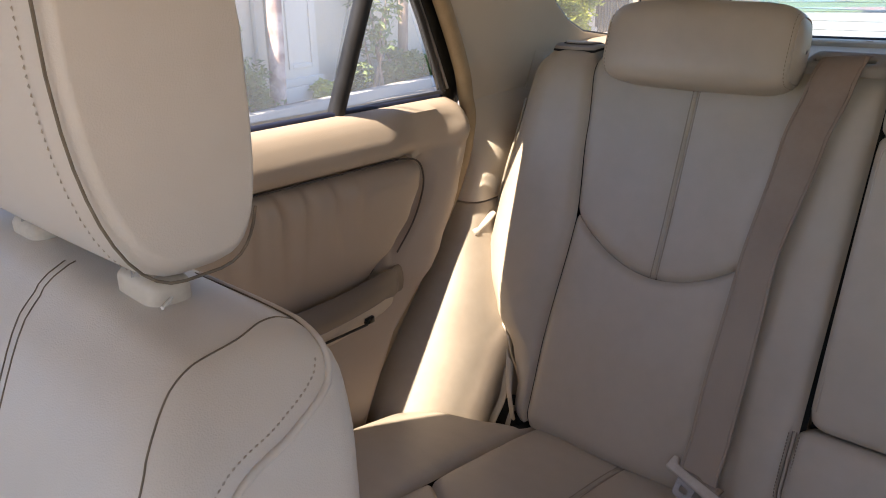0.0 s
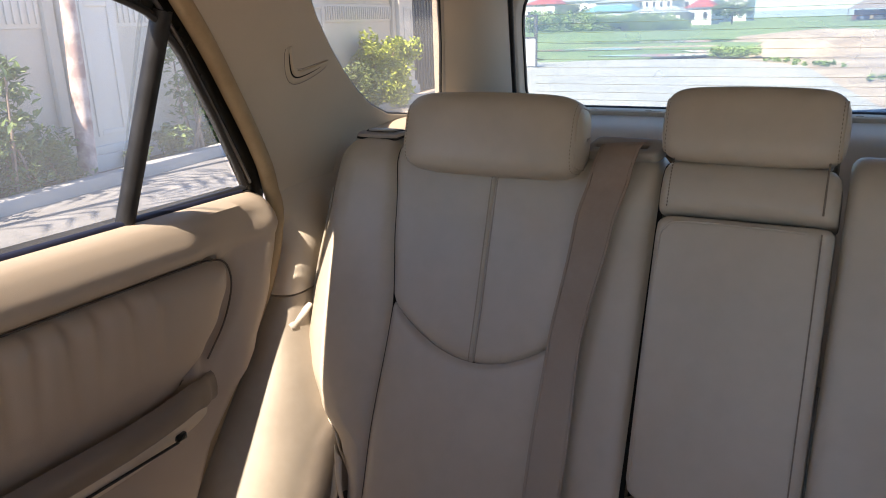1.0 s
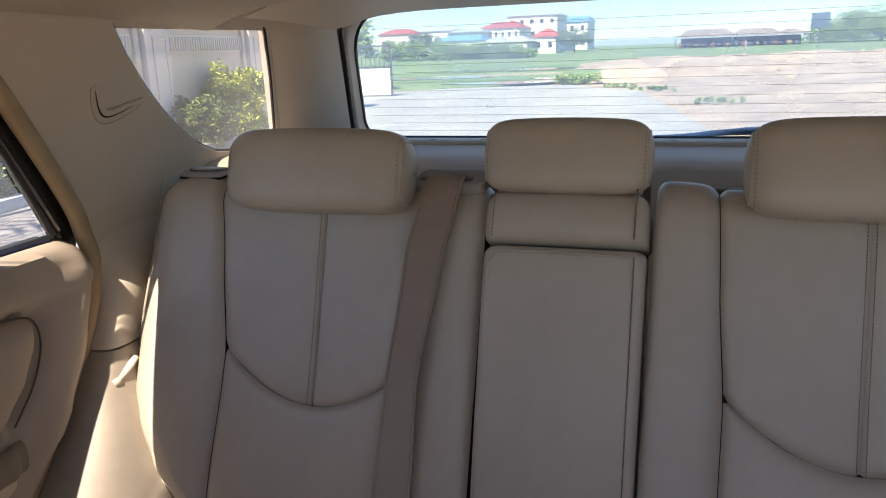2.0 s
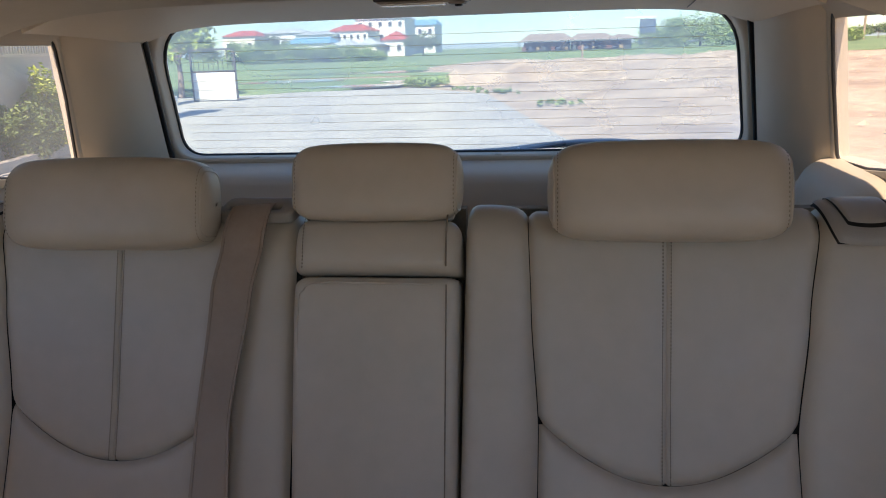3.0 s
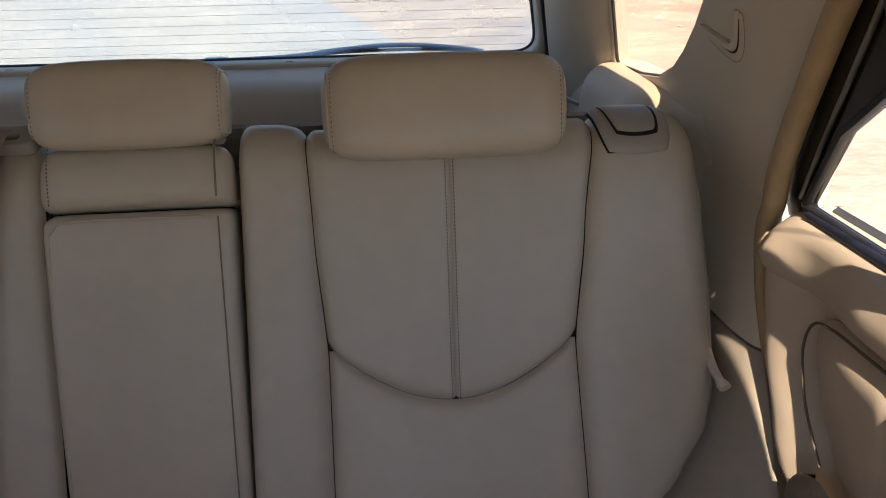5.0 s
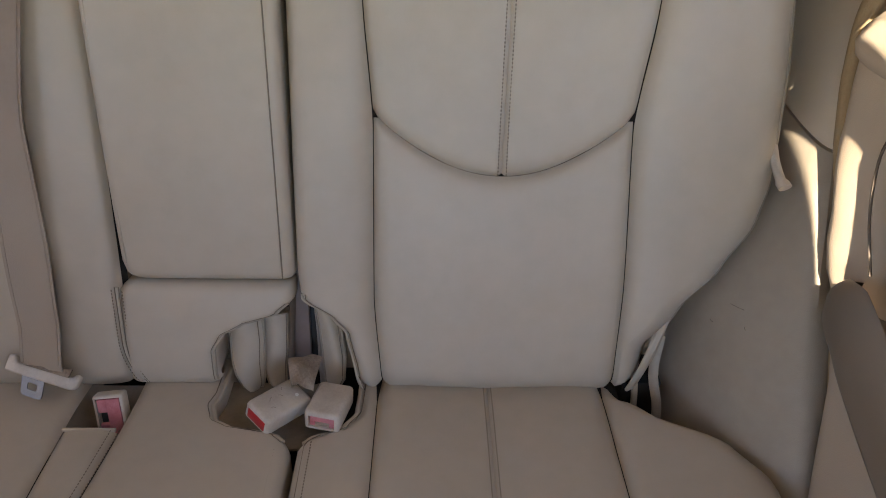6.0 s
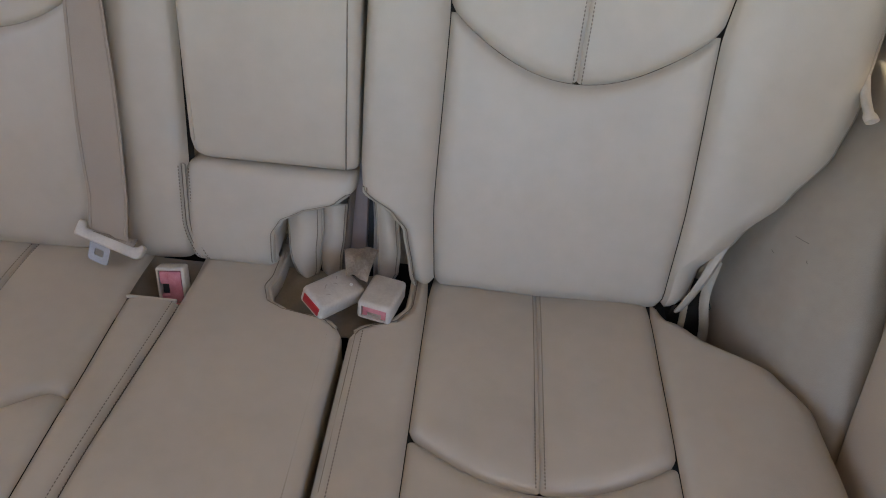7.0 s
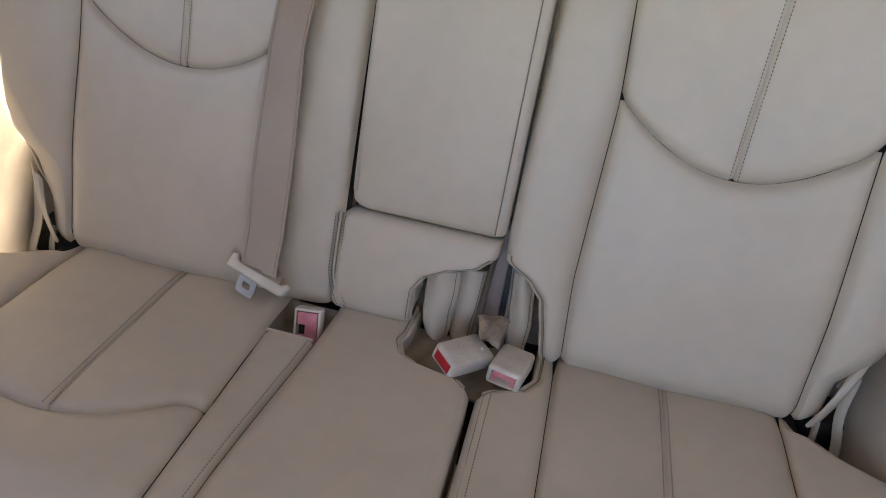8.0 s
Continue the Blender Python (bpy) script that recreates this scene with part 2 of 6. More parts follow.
def rounded(pts, r, n=5):
    """Loop of 2D points with rounded corners."""
    out = []
    m = len(pts)
    for i in range(m):
        p, a, b = Vector(pts[i]).to_2d(), Vector(pts[i - 1]).to_2d(), Vector(pts[(i + 1) % m]).to_2d()
        rr = r[i] if isinstance(r, (list, tuple)) else r
        if rr <= 0:
            out.append((p.x, p.y))
            continue
        da, db = (a - p), (b - p)
        k = min(rr, da.length * 0.45, db.length * 0.45)
        s, e = p + da.normalized() * k, p + db.normalized() * k
        for j in range(n + 1):
            t = j / n
            q = s * (1 - t) ** 2 + p * 2 * t * (1 - t) + e * t * t
            out.append((q.x, q.y))
    return out

# ---- rear seat surfaces ----
REC = 0.367
TH = math.atan(REC)
UP_B, N_B = Vector((0, math.sin(TH), math.cos(TH))), Vector((0, -math.cos(TH), math.sin(TH)))


def bent(q, base, along, normal, q0, q1, r0, r1, turn):
    """A straight run from q0 to q1 along a line, curling away from the normal past either end."""
    if q0 <= q <= q1:
        return base + along * q, normal
    sgn, end, r = (1, q1, r1) if q > q1 else (-1, q0, r0)
    a = abs(q - end) / r
    c = base + along * end - normal * r
    over = max(0.0, a - turn)
    a = min(a, turn)
    n = normal * math.cos(a) + along * sgn * math.sin(a)
    t = along * sgn * math.cos(a) - normal * math.sin(a)
    return c + n * r + t * over * r, n


def q_of(z):
    return (z - 0.9) / math.cos(TH)


def back_sheet(q):
    return bent(q, Vector((0, 0, 0.9)), UP_B, N_B, q_of(0.672), q_of(1.155), 0.03, 0.045, 1.75)


SLOPE = math.atan(0.146)
AL_C, N_C = Vector((0, -math.cos(SLOPE), math.sin(SLOPE))), Vector((0, math.sin(SLOPE), math.cos(SLOPE)))


def cushion_sheet(q):
    return bent(q, Vector((0, 0, 0.64)), AL_C, N_C, -0.2, 0.43, 0.05, 0.075, 1.5)


def spacing(length, lo_seam, hi_seam, step):
    """Distances along a panel, closer together at its seams."""
    fine = [0, 0.0012, 0.0028, 0.005, 0.009]
    lo = fine if lo_seam else [0]
    hi = fine if hi_seam else [0]
    a, b = lo[-1], length - hi[-1]
    n = max(2, int((b - a) / step) + 1)
    mid = [a + (b - a) * i / n for i in range(1, n)]
    return lo + mid + [length - h for h in reversed(hi)]


def groove(d, depth=0.0090, reach=0.0055):
    return -depth * math.exp(-(d / reach) ** 1.3)


def panel(name, sheet, xl, xr, ql, qh, mat, parent, free="", crown=0.004, shape=None, r=0.028, wall=0.09, label="", step=0.010, gap=0.0005, soft="", rl=None, rr=None):
    """One leather panel on a seat's sheet between xl(q) and xr(q), ql(x) and qh(x).
    free: the sides (l, r, b, t) that are no seams but edges that turn back to the seat's flank."""
    fx = [g if callable(g) else (lambda _, g=g: g) for g in (xl, xr, ql, qh)]
    xl, xr, ql, qh = fx
    gap_l, gap_r = (0.0 if "l" in soft else gap), (0.0 if "r" in soft else gap)
    rad = lambda side, q: min((rl if side == "l" else rr) or r, 0.85 * (xr(q) - xl(q)))
    xm = 0.5 * (xl(0.5 * (ql(0) + qh(0))) + xr(0.5 * (ql(0) + qh(0))))
    q_mid = 0.5 * (ql(xm) + qh(xm))
    width, height = xr(q_mid) - xl(q_mid), qh(xm) - ql(xm)
    ss = [d / width for d in spacing(width, "l" not in free, "r" not in free, step)]
    ts = [d / height for d in spacing(height, "b" not in free, "t" not in free, step)]
    wrap = [0.25, 0.5, 0.75, 1.0]
    cols = [("m", s) for s in ss]
    if "l" in free:
        cols = [("l", a) for a in (["w"] + wrap[::-1])] + cols
    if "r" in free:
        cols = cols + [("r", a) for a in (wrap + ["w"])]
    verts = []
    for kind, s in cols:
        for t in ts:
            q = ql(xm) + (qh(xm) - ql(xm)) * t
            a = xl(q) + (rad("l", q) if "l" in free else gap_l)
            b = xr(q) - (rad("r", q) if "r" in free else gap_r)
            e = s if kind == "m" else (0.0 if kind == "l" else 1.0)
            x = a + (b - a) * e
            q = ql(x) + (qh(x) - ql(x)) * t
            a = xl(q) + (rad("l", q) if "l" in free else gap_l)
            b = xr(q) - (rad("r", q) if "r" in free else gap_r)
            x = a + (b - a) * e
            q = ql(x) + (qh(x) - ql(x)) * t
            dl, dr = (x - a), (b - x)
            h = qh(x) - ql(x)
            db, dt = t * h, (1 - t) * h
            w = 0.0
            for side, d in (("l", dl), ("r", dr), ("b", db), ("t", dt)):
                if side not in free:
                    w += groove(max(d, 0.0)) if side not in soft else groove(max(d, 0.0), 0.0028, 0.0022)
            wl = 1.0 if "l" in free else min(1.0, dl / 0.05)
            wr = 1.0 if "r" in free else min(1.0, dr / 0.05)
            w += crown * math.sin(0.5 * math.pi * max(0, wl)) * math.sin(0.5 * math.pi * max(0, wr)) * math.sin(math.pi * min(1, max(0.0, 0.08 + 0.84 * t))) ** 0.5
            if shape:
                w += shape(x, q)
            w += 0.0011 * noise.noise(Vector((x * 13, q * 13, 3.7)))
            for side, d, along in (("l", dl, q), ("r", dr, q), ("b", db, x), ("t", dt, x)):
                if side not in free:
                    w += 0.0016 * noise.noise(Vector((along * 42, x * 4, q * 4))) * math.exp(-max(d, 0.0) / 0.014) * (1 - math.exp(-max(d, 0.0) / 0.004))
            if kind != "m":
                rr_, sg = rad(kind, q), (-1 if kind == "l" else 1)
                if s == "w":
                    x, w = x + sg * rr_, w - rr_ - wall
                else:
                    x, w = x + sg * rr_ * math.sin(s * math.pi / 2), w - rr_ * (1 - math.cos(s * math.pi / 2))
            p, n = sheet(q)
            verts.append(Vector((x, p.y, p.z)) + n * w)
    return link_mesh(name, verts, grid_faces(len(cols), len(ts)), mat, parent, label, angle=75)


def stitches(name, pts, parent, mat=None, length=0.0031, pitch=0.0042, r=0.00078, lift=0.0):
    """A row of short thread stitches along pts of (place, normal)."""
    mat = mat or DARKTHREAD
    verts, faces = [], []
    walked, nxt = 0.0, 0.0
    for (a, na), (b, nb) in zip(pts, pts[1:]):
        seg = (b - a).length
        d = (b - a).normalized() if seg > 1e-9 else Vector((0, 0, 1))
        while nxt <= walked + seg:
            t = (nxt - walked) / max(seg, 1e-9)
            c = a.lerp(b, t) + na * lift
            e = d.cross(na).normalized()
            o = len(verts)
            for k, (dx, wd, h) in enumerate(((-0.5, 0.4, 0.1), (0.0, 1.0, 1.0), (0.5, 0.4, 0.1))):
                for ex, hh in ((-1, 0), (0, 1), (1, 0)):
                    verts.append(c + d * dx * length + e * ex * r * wd + na * (hh * r * h * 1.2 + 0.0002))
            for k in range(2):
                for m in range(2):
                    faces.append((o + k * 3 + m, o + k * 3 + m + 1, o + k * 3 + m + 4, o + k * 3 + m + 3))
            nxt += pitch
        walked += seg
    return link_mesh(name, verts, faces, mat, parent)


def line_on(sheet, fx, qa, qb, shape, n=60, lift=0.0):
    out = []
    for q in frange(qa, qb, n):
        p, nn = sheet(q)
        x = fx(q)
        out.append((Vector((x, p.y, p.z)) + nn * ((shape(x, q) if shape else 0.0) + lift), nn))
    return out


QB, QT = q_of(0.648), q_of(1.155) + 0.045 * 1.75 + 0.04
QZ = lambda z: q_of(z)


def dish(x, q, mid=0.333):
    """The seat's hollow: bolsters stand a little proud of the middle."""
    d = abs(abs(x) - mid)
    k = min(1.0, max(0.0, (d - 0.08) / 0.12))
    low = min(1.0, max(0.0, (q_of(0.98) - q) / 0.2))
    return 0.014 * k * k * (3 - 2 * k) - 0.004 + 0.006 * low * (1 - min(1, d / 0.15) ** 2)


# outer seats, given for the side with positive x and mirrored for the other
SEAM_IN = table([(QZ(0.648), 0.197), (QZ(0.76), 0.189), (QZ(0.957), 0.191), (QZ(1.08), 0.182), (QZ(1.2), 0.177)])
SEAM_OUT = table([(QZ(0.648), 0.482), (QZ(0.77), 0.484), (QZ(0.957), 0.476), (QZ(1.08), 0.491), (QZ(1.2), 0.506)])
EDGE_OUT = table([(QZ(0.645), 0.515), (QZ(0.70), 0.522), (QZ(0.752), 0.556), (QZ(0.80), 0.598), (QZ(0.853), 0.631), (QZ(0.90), 0.641), (QZ(1.0), 0.640), (QZ(1.1), 0.632), (QZ(1.2), 0.624)])
EDGE_IN = table([(QZ(0.645), 0.172), (QZ(0.675), 0.164), (QZ(0.725), 0.1536), (QZ(0.743), 0.138), (QZ(0.766), 0.104), (QZ(0.80), 0.1015), (QZ(1.2), 0.105)])
SMILE = lambda x: QZ(0.902) + 0.068 * min(1.6, (abs(abs(x) - 0.334) / 0.142)) ** 2
MID = table([(QZ(0.9), 0.3335), (QZ(1.16), 0.337)])


def outer_seat_back(parent, m, inner_free):
    """Bolsters and middle panels of one outer seat; m = 1 or -1 mirrors it."""
    def span(a, b):
        return ((lambda q: a(q)), (lambda q: b(q))) if m > 0 else ((lambda q: -b(q)), (lambda q: -a(q)))
    c = lambda v: (lambda q: v)
    mid = lambda q: MID(q)
    l, r = span(SEAM_OUT, EDGE_OUT)
    panel("outer_bolster", back_sheet, l, r, QB, QT, LEATHER, parent, "rb" if m > 0 else "lb", 0.003, dish, 0.034 if m > 0 else 0.060, 0.10)
    if inner_free:
        l, r = span(EDGE_IN, SEAM_IN)
        panel("inner_bolster", back_sheet, l, r, QB, QT, LEATHER, parent, "lb" if m > 0 else "rb", 0.003, dish, 0.014, 0.10)
    l, r = span(SEAM_IN, SEAM_OUT)
    panel("lower_panel", back_sheet, l, r, QB, SMILE, LEATHER, parent, "b", 0.005, dish)
    l, r = span(SEAM_IN, mid)
    panel("upper_panel", back_sheet, l, r, SMILE, QT, LEATHER, parent, "", 0.003, dish, soft="r" if m > 0 else "l")
    l, r = span(mid, SEAM_OUT)
    panel("upper_panel", back_sheet, l, r, SMILE, QT, LEATHER, parent, "", 0.003, dish, soft="l" if m > 0 else "r")
    for k in (-1, 1):
        stitches("stitching", line_on(back_sheet, lambda q: m * MID(q) + k * 0.0046, QZ(0.905), QZ(1.165), dish, lift=0.0004), parent)


# ---- rear backrests ----
seat_r = thing("bench_seat", (0.37, -0.1, 0.30), "beige leather rear seat, narrow section with stitched panels", "car seat", "rear seats")
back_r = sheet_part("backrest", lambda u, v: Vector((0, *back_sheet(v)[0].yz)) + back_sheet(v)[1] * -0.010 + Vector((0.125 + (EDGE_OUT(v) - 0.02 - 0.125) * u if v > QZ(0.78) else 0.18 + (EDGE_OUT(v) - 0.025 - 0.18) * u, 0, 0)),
           frange(0, 1, 6), frange(QZ(0.66), QT, 40), GAPSHADE, seat_r, "padded backrest of smooth beige leather")
outer_seat_back(back_r, 1, True)
sheet_part("back_shell", lambda u, v: Vector((0.11 + 0.51 * u, 0.10 + 0.14 * v, 0.62 + 0.55 * v)), frange(0, 1, 3), frange(0, 1, 3), CARPET, seat_r, "beige carpeted shell behind the backrest", back=Vector((0, 0.02, 0)))

seat_l = thing("bench_seat", (-0.27, -0.1, 0.30), "beige leather rear seat, wide section with folding armrest", "car seat", "rear seats")
back_l = sheet_part("backrest", lambda u, v: Vector((0, *back_sheet(v)[0].yz)) + back_sheet(v)[1] * -0.012 + Vector((-(EDGE_OUT(v) - 0.02) + ((EDGE_OUT(v) - 0.02) - 0.10) * u, 0, 0)),
           frange(0, 1, 6), frange(QZ(0.66), QT, 40), GAPSHADE, seat_l, "padded backrest of smooth beige leather")
outer_seat_back(back_l, -1, False)
STRIP_R = lambda q: -0.1055
panel("inner_bolster", back_sheet, lambda q: -SEAM_IN(q), STRIP_R, QB, QT, LEATHER, back_l, "b", 0.006, None)
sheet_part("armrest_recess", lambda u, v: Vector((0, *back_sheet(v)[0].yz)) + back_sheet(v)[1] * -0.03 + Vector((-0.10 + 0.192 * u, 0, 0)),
           frange(0, 1, 4), frange(QZ(0.74), QT, 30), GAPSHADE, back_l)
sheet_part("back_shell", lambda u, v: Vector((-0.62 + 0.71 * u, 0.10 + 0.14 * v, 0.62 + 0.55 * v)), frange(0, 1, 3), frange(0, 1, 3), CARPET, seat_l, "beige carpeted shell behind the backrest", back=Vector((0, 0.02, 0)))


def free_pad(name, x0, x1, z0, z1, h, parent, r=0.016, deep=0.05, lift=0.0, label="", xr=None, corner=(0.0, 0.0, 0.0, 0.0)):
    """A padded block on the backrest with all four sides turned back; rounded in cross-section.
    corner: the radii of its lower left, lower right, upper left and upper right corners in plan."""
    qa, qb = QZ(z0), QZ(z1)
    arcs = [0, 0.25, 0.5, 0.75, 1.0]
    vs = [("b", "w")] + [("b", a) for a in arcs[::-1]] + [("m", t) for t in frange(0, 1, 26)[1:-1]] + [("t", a) for a in arcs] + [("t", "w")]
    us = [("l", "w")] + [("l", a) for a in arcs[::-1]] + [("m", t) for t in frange(0, 1, 16)[1:-1]] + [("r", a) for a in arcs] + [("r", "w")]
    verts = []
    for ku, u in us:
        for kv, v in vs:
            def run(k, s, lo, hi):
                if k == "m":
                    return lo + r + (hi - lo - 2 * r) * s, 0.0
                sg, e = (-1, lo + r) if k in "lb" else (1, hi - r)
                if s == "w":
                    return e + sg * r, -r - deep
                return e + sg * r * math.sin(s * math.pi / 2), -r * (1 - math.cos(s * math.pi / 2))
            q, w1 = run(kv, v, qa, qb)
            right = x1 if xr is None else xr(q)
            x, w2 = run(ku, u, x0, right)
            t = (q - qa) / (qb - qa)
            s = (x - x0) / (right - x0)
            ins = []
            for c, dq in ((corner[0], q - qa), (corner[2], qb - q), (corner[1], q - qa), (corner[3], qb - q)):
                ins.append(c - math.sqrt(max(0.0, c * c - (c - dq) ** 2)) if dq < c else 0.0)
            x += (ins[0] + ins[1]) * (1 - s) - (ins[2] + ins[3]) * s
            w = (lift(t) if callable(lift) else lift) + max(w1 + w2, -r - deep) + h * max(0.0, 1 - (2 * t - 1) ** 2) ** 0.6 * (0.75 + 0.25 * max(0.0, 1 - (2 * s - 1) ** 4))
            p, n = back_sheet(q)
            verts.append(Vector((x, p.y, p.z)) + n * w)
    return link_mesh(name, verts, grid_faces(len(us), len(vs)), LEATHER, parent, label, angle=75)


free_pad("armrest", -0.0988, 0.0985, 0.784, 1.1195, 0.006, back_l, 0.011, 0.05, lambda t: 0.004 + 0.022 * t, "folded-up leather armrest", corner=(0.022, 0.012, 0.016, 0.010))
free_pad("top_pad", -0.1015, 0.0995, 1.121, 1.188, 0.015, back_l, 0.017, 0.08, lambda t: 0.018 - 0.012 * t, "padded leather roll under the headrest", corner=(0.005, 0.008, 0.016, 0.024))
LOW_R = table([(QZ(0.64), 0.004), (QZ(0.66), 0.0), (QZ(0.70), 0.0), (QZ(0.719), 0.011), (QZ(0.733), 0.036), (QZ(0.746), 0.078), (QZ(0.762), 0.095), (QZ(0.8), 0.098)])
free_pad("lower_pad", -0.109, 0.0985, 0.648, 0.782, 0.010, back_l, 0.012, 0.05, 0.0, "leather pad below the armrest", xr=LOW_R, corner=(0.0, 0.006, 0.020, 0.0))
for k in (0, 1):
    stitches("stitching", line_on(back_sheet, lambda q: -0.1145 + 0.013 * k + 0.018 * max(0.0, (QZ(0.71) - q) / (QZ(0.71) - QZ(0.66))) ** 2, QZ(0.662), QZ(0.772), None, lift=0.0045 + 0.002 * k), back_l)
LOW_L = lambda q: -0.108 + 0.018 * max(0.0, (QZ(0.71) - q) / (QZ(0.71) - QZ(0.66))) ** 2
for dx, r_, mat in ((0.0, 0.0016, LEATHER), (0.0024, 0.0007, DARKTHREAD), (-0.0026, 0.0006, DARKTHREAD)):
    tube("piping", [p for p, n in line_on(back_sheet, lambda q: LOW_L(q) + dx, QZ(0.660), QZ(0.776), None, lift=0.0048 + 0.12 * dx)], r_, mat, back_l)
stitches("stitching", line_on(back_sheet, lambda q: -0.088, QZ(1.130), QZ(1.180), None, lift=0.0265), back_l)
tube("piping", [p for p, n in line_on(back_sheet, lambda q: 0.0855, QZ(0.79), QZ(1.112), lambda x, q: 0.0085 + 0.022 * (q - QZ(0.784)) / (QZ(1.117) - QZ(0.784)), lift=0.0012)], 0.0008, THREAD, back_l)
tube("piping", [p for p, n in line_on(back_sheet, lambda q: 0.084, QZ(1.132), QZ(1.186), None, lift=0.0265)], 0.0011, THREAD, back_l)

# welt along the armrest's outer edge
welt = [(-0.0915, 0.806), (-0.0915, 0.90), (-0.0915, 1.00), (-0.0915, 1.088), (-0.086, 1.104), (-0.070, 1.1125), (0.0, 1.1135), (0.070, 1.1125)]
tube("piping", [Vector((p.x, *(back_sheet(QZ(p.y))[0] + back_sheet(QZ(p.y))[1] * (0.0065 + 0.022 * (p.y - 0.784) / 0.3355)).yz)) for p in smooth_line([(x, z, 0) for x, z in welt], 60)], 0.0012, LEATHER, back_l)

# edge piping where the covers end beside the buckles and the wheel housing
for inset, deep, r_, mat in ((0.0030, 0.0078, 0.0019, PIPING), (0.0068, 0.0112, 0.0006, DARKTHREAD)):
    tube("piping", [Vector((EDGE_IN(q) + inset, *(back_sheet(q)[0] + back_sheet(q)[1] * deep).yz)) for q in frange(QZ(0.655), QZ(0.772), 40)], r_, mat, back_r)
tube("piping", [Vector((EDGE_OUT(q) - 0.0015, *(back_sheet(q)[0] + back_sheet(q)[1] * -0.012).yz)) for q in frange(QZ(0.70), QZ(1.12), 50)], 0.0028, PIPING, back_r)
tube("piping", [Vector((-EDGE_OUT(q) + 0.002, *(back_sheet(q)[0] + back_sheet(q)[1] * -0.022).yz)) for q in frange(QZ(0.70), QZ(1.12), 50)], 0.002, PIPING, back_l)
for inset, deep, r_, mat in ((0.0028, -0.0038, 0.0016, PIPING), (0.0062, -0.0012, 0.0006, DARKTHREAD)):
    tube("piping", [Vector((LOW_R(q) - inset, *(back_sheet(q)[0] + back_sheet(q)[1] * (deep + 0.0080 * max(0.0, 1 - (2 * (q - QZ(0.648)) / (QZ(0.782) - QZ(0.648)) - 1) ** 2) ** 0.6)).yz)) for q in frange(QZ(0.662), QZ(0.758), 50)], r_, mat, back_l)

# lids on top of the outer shoulders
def shoulder_lid(name, owner, m, x0, x1, a0, a1, lift, mat, label="", n=22, drop=0.0035):
    """A thin rounded plate that follows the curve of the shoulder; a is the angle round the top."""
    def at(u, v):
        s, t = 2 * u - 1, 2 * v - 1
        sx_, tx = s * math.sqrt(1 - 0.16 * t * t), t * math.sqrt(1 - 0.16 * s * s)
        x = 0.5 * (x0 + x1) + 0.5 * (x1 - x0) * sx_ / math.sqrt(0.84) * (1 - 0.08 * t ** 4)
        a = 0.5 * (a0 + a1) + 0.5 * (a1 - a0) * tx
        x += (x1 - x) / (x1 - x0) * 0.008 * max(0.0, 1.2 - a) / 1.2
        p, nn = back_sheet(QZ(1.155) + 0.045 * a)
        edge = max(abs(s), abs(t))
        h = lift - drop * max(0.0, (edge - 0.86) / 0.14) ** 2
        return Vector((m * x, p.y, p.z)) + nn * (h + dish(0.567, 0))
    return sheet_part(name, at, frange(0, 1, n), frange(0, 1, n), mat, owner, label)


for m, owner in ((1, back_r), (-1, back_l)):
    f0 = 0.0 if m > 0 else 0.78
    # black sheets draw the shade in the lid's gap and groove
    shoulder_lid("lid_gap", owner, m, 0.5068, 0.5902, f0, 1.75, 0.0034, GAPSHADE)
    shoulder_lid("lid", owner, m, 0.508, 0.589, f0 + 0.03, 1.70, 0.0066, LIDGREY, "moulded plastic lid")
    shoulder_lid("lid_groove", owner, m, 0.5200, 0.5768, f0 + (0.36 if m > 0 else 0.22), 1.68, 0.0078, GAPSHADE, drop=0.0)
    shoulder_lid("lid_inset", owner, m, 0.5222, 0.5743, f0 + (0.44 if m > 0 else 0.26), 1.64, 0.0098, LIDGREY, "raised middle of the lid", drop=0.0022)

# ---- rear cushions ----
CS_IN, CS_OUT, C_MID = 0.192, 0.469, 0.327
C_EDGE = table([(0.0, 0.47), (0.09, 0.492), (0.137, 0.533), (0.187, 0.606), (0.239, 0.634), (0.33, 0.638), (0.6, 0.636)])
C_GAP = table([(0.0, 0.1685), (0.105, 0.1685), (0.138, 0.1675), (0.165, 0.152), (0.179, 0.118), (0.190, 0.108), (0.6, 0.109)])
C_SMILE = lambda x: 0.313 + 0.055 * (1 - (min(1.0, abs(abs(x) - 0.33) / 0.142)) ** 2)
CF = 0.43 + 0.075 * 1.5 + 0.1


def cdish(x, q):
    d = min(1.0, abs(abs(x) - 0.33) / 0.25)
    back_fall = max(0.0, (0.16 - q) / 0.12)
    return 0.010 * d * d - 0.004 - 0.010 * back_fall ** 2


cush_r = sheet_part("cushion", lambda u, v: Vector((0, *cushion_sheet(v)[0].yz)) + cushion_sheet(v)[1] * -0.012 + Vector((0.18 + 0.31 * u, 0, 0)), frange(0, 1, 4), frange(0.02, 0.5, 20), GAPSHADE, seat_r, "padded seat cushion of smooth beige leather")
panel("inner_bolster", cushion_sheet, C_GAP, CS_IN, 0.045, CF, LEATHER, cush_r, "lb", 0.002, cdish, 0.014, 0.12)
panel("middle_panel", cushion_sheet, CS_IN, C_MID, 0.045, C_SMILE, LEATHER, cush_r, "b", 0.004, cdish, soft="r")
panel("middle_panel", cushion_sheet, C_MID, CS_OUT, 0.045, C_SMILE, LEATHER, cush_r, "b", 0.004, cdish, soft="l")
panel("front_panel", cushion_sheet, CS_IN, CS_OUT, C_SMILE, CF, LEATHER, cush_r, "t", 0.004, cdish)
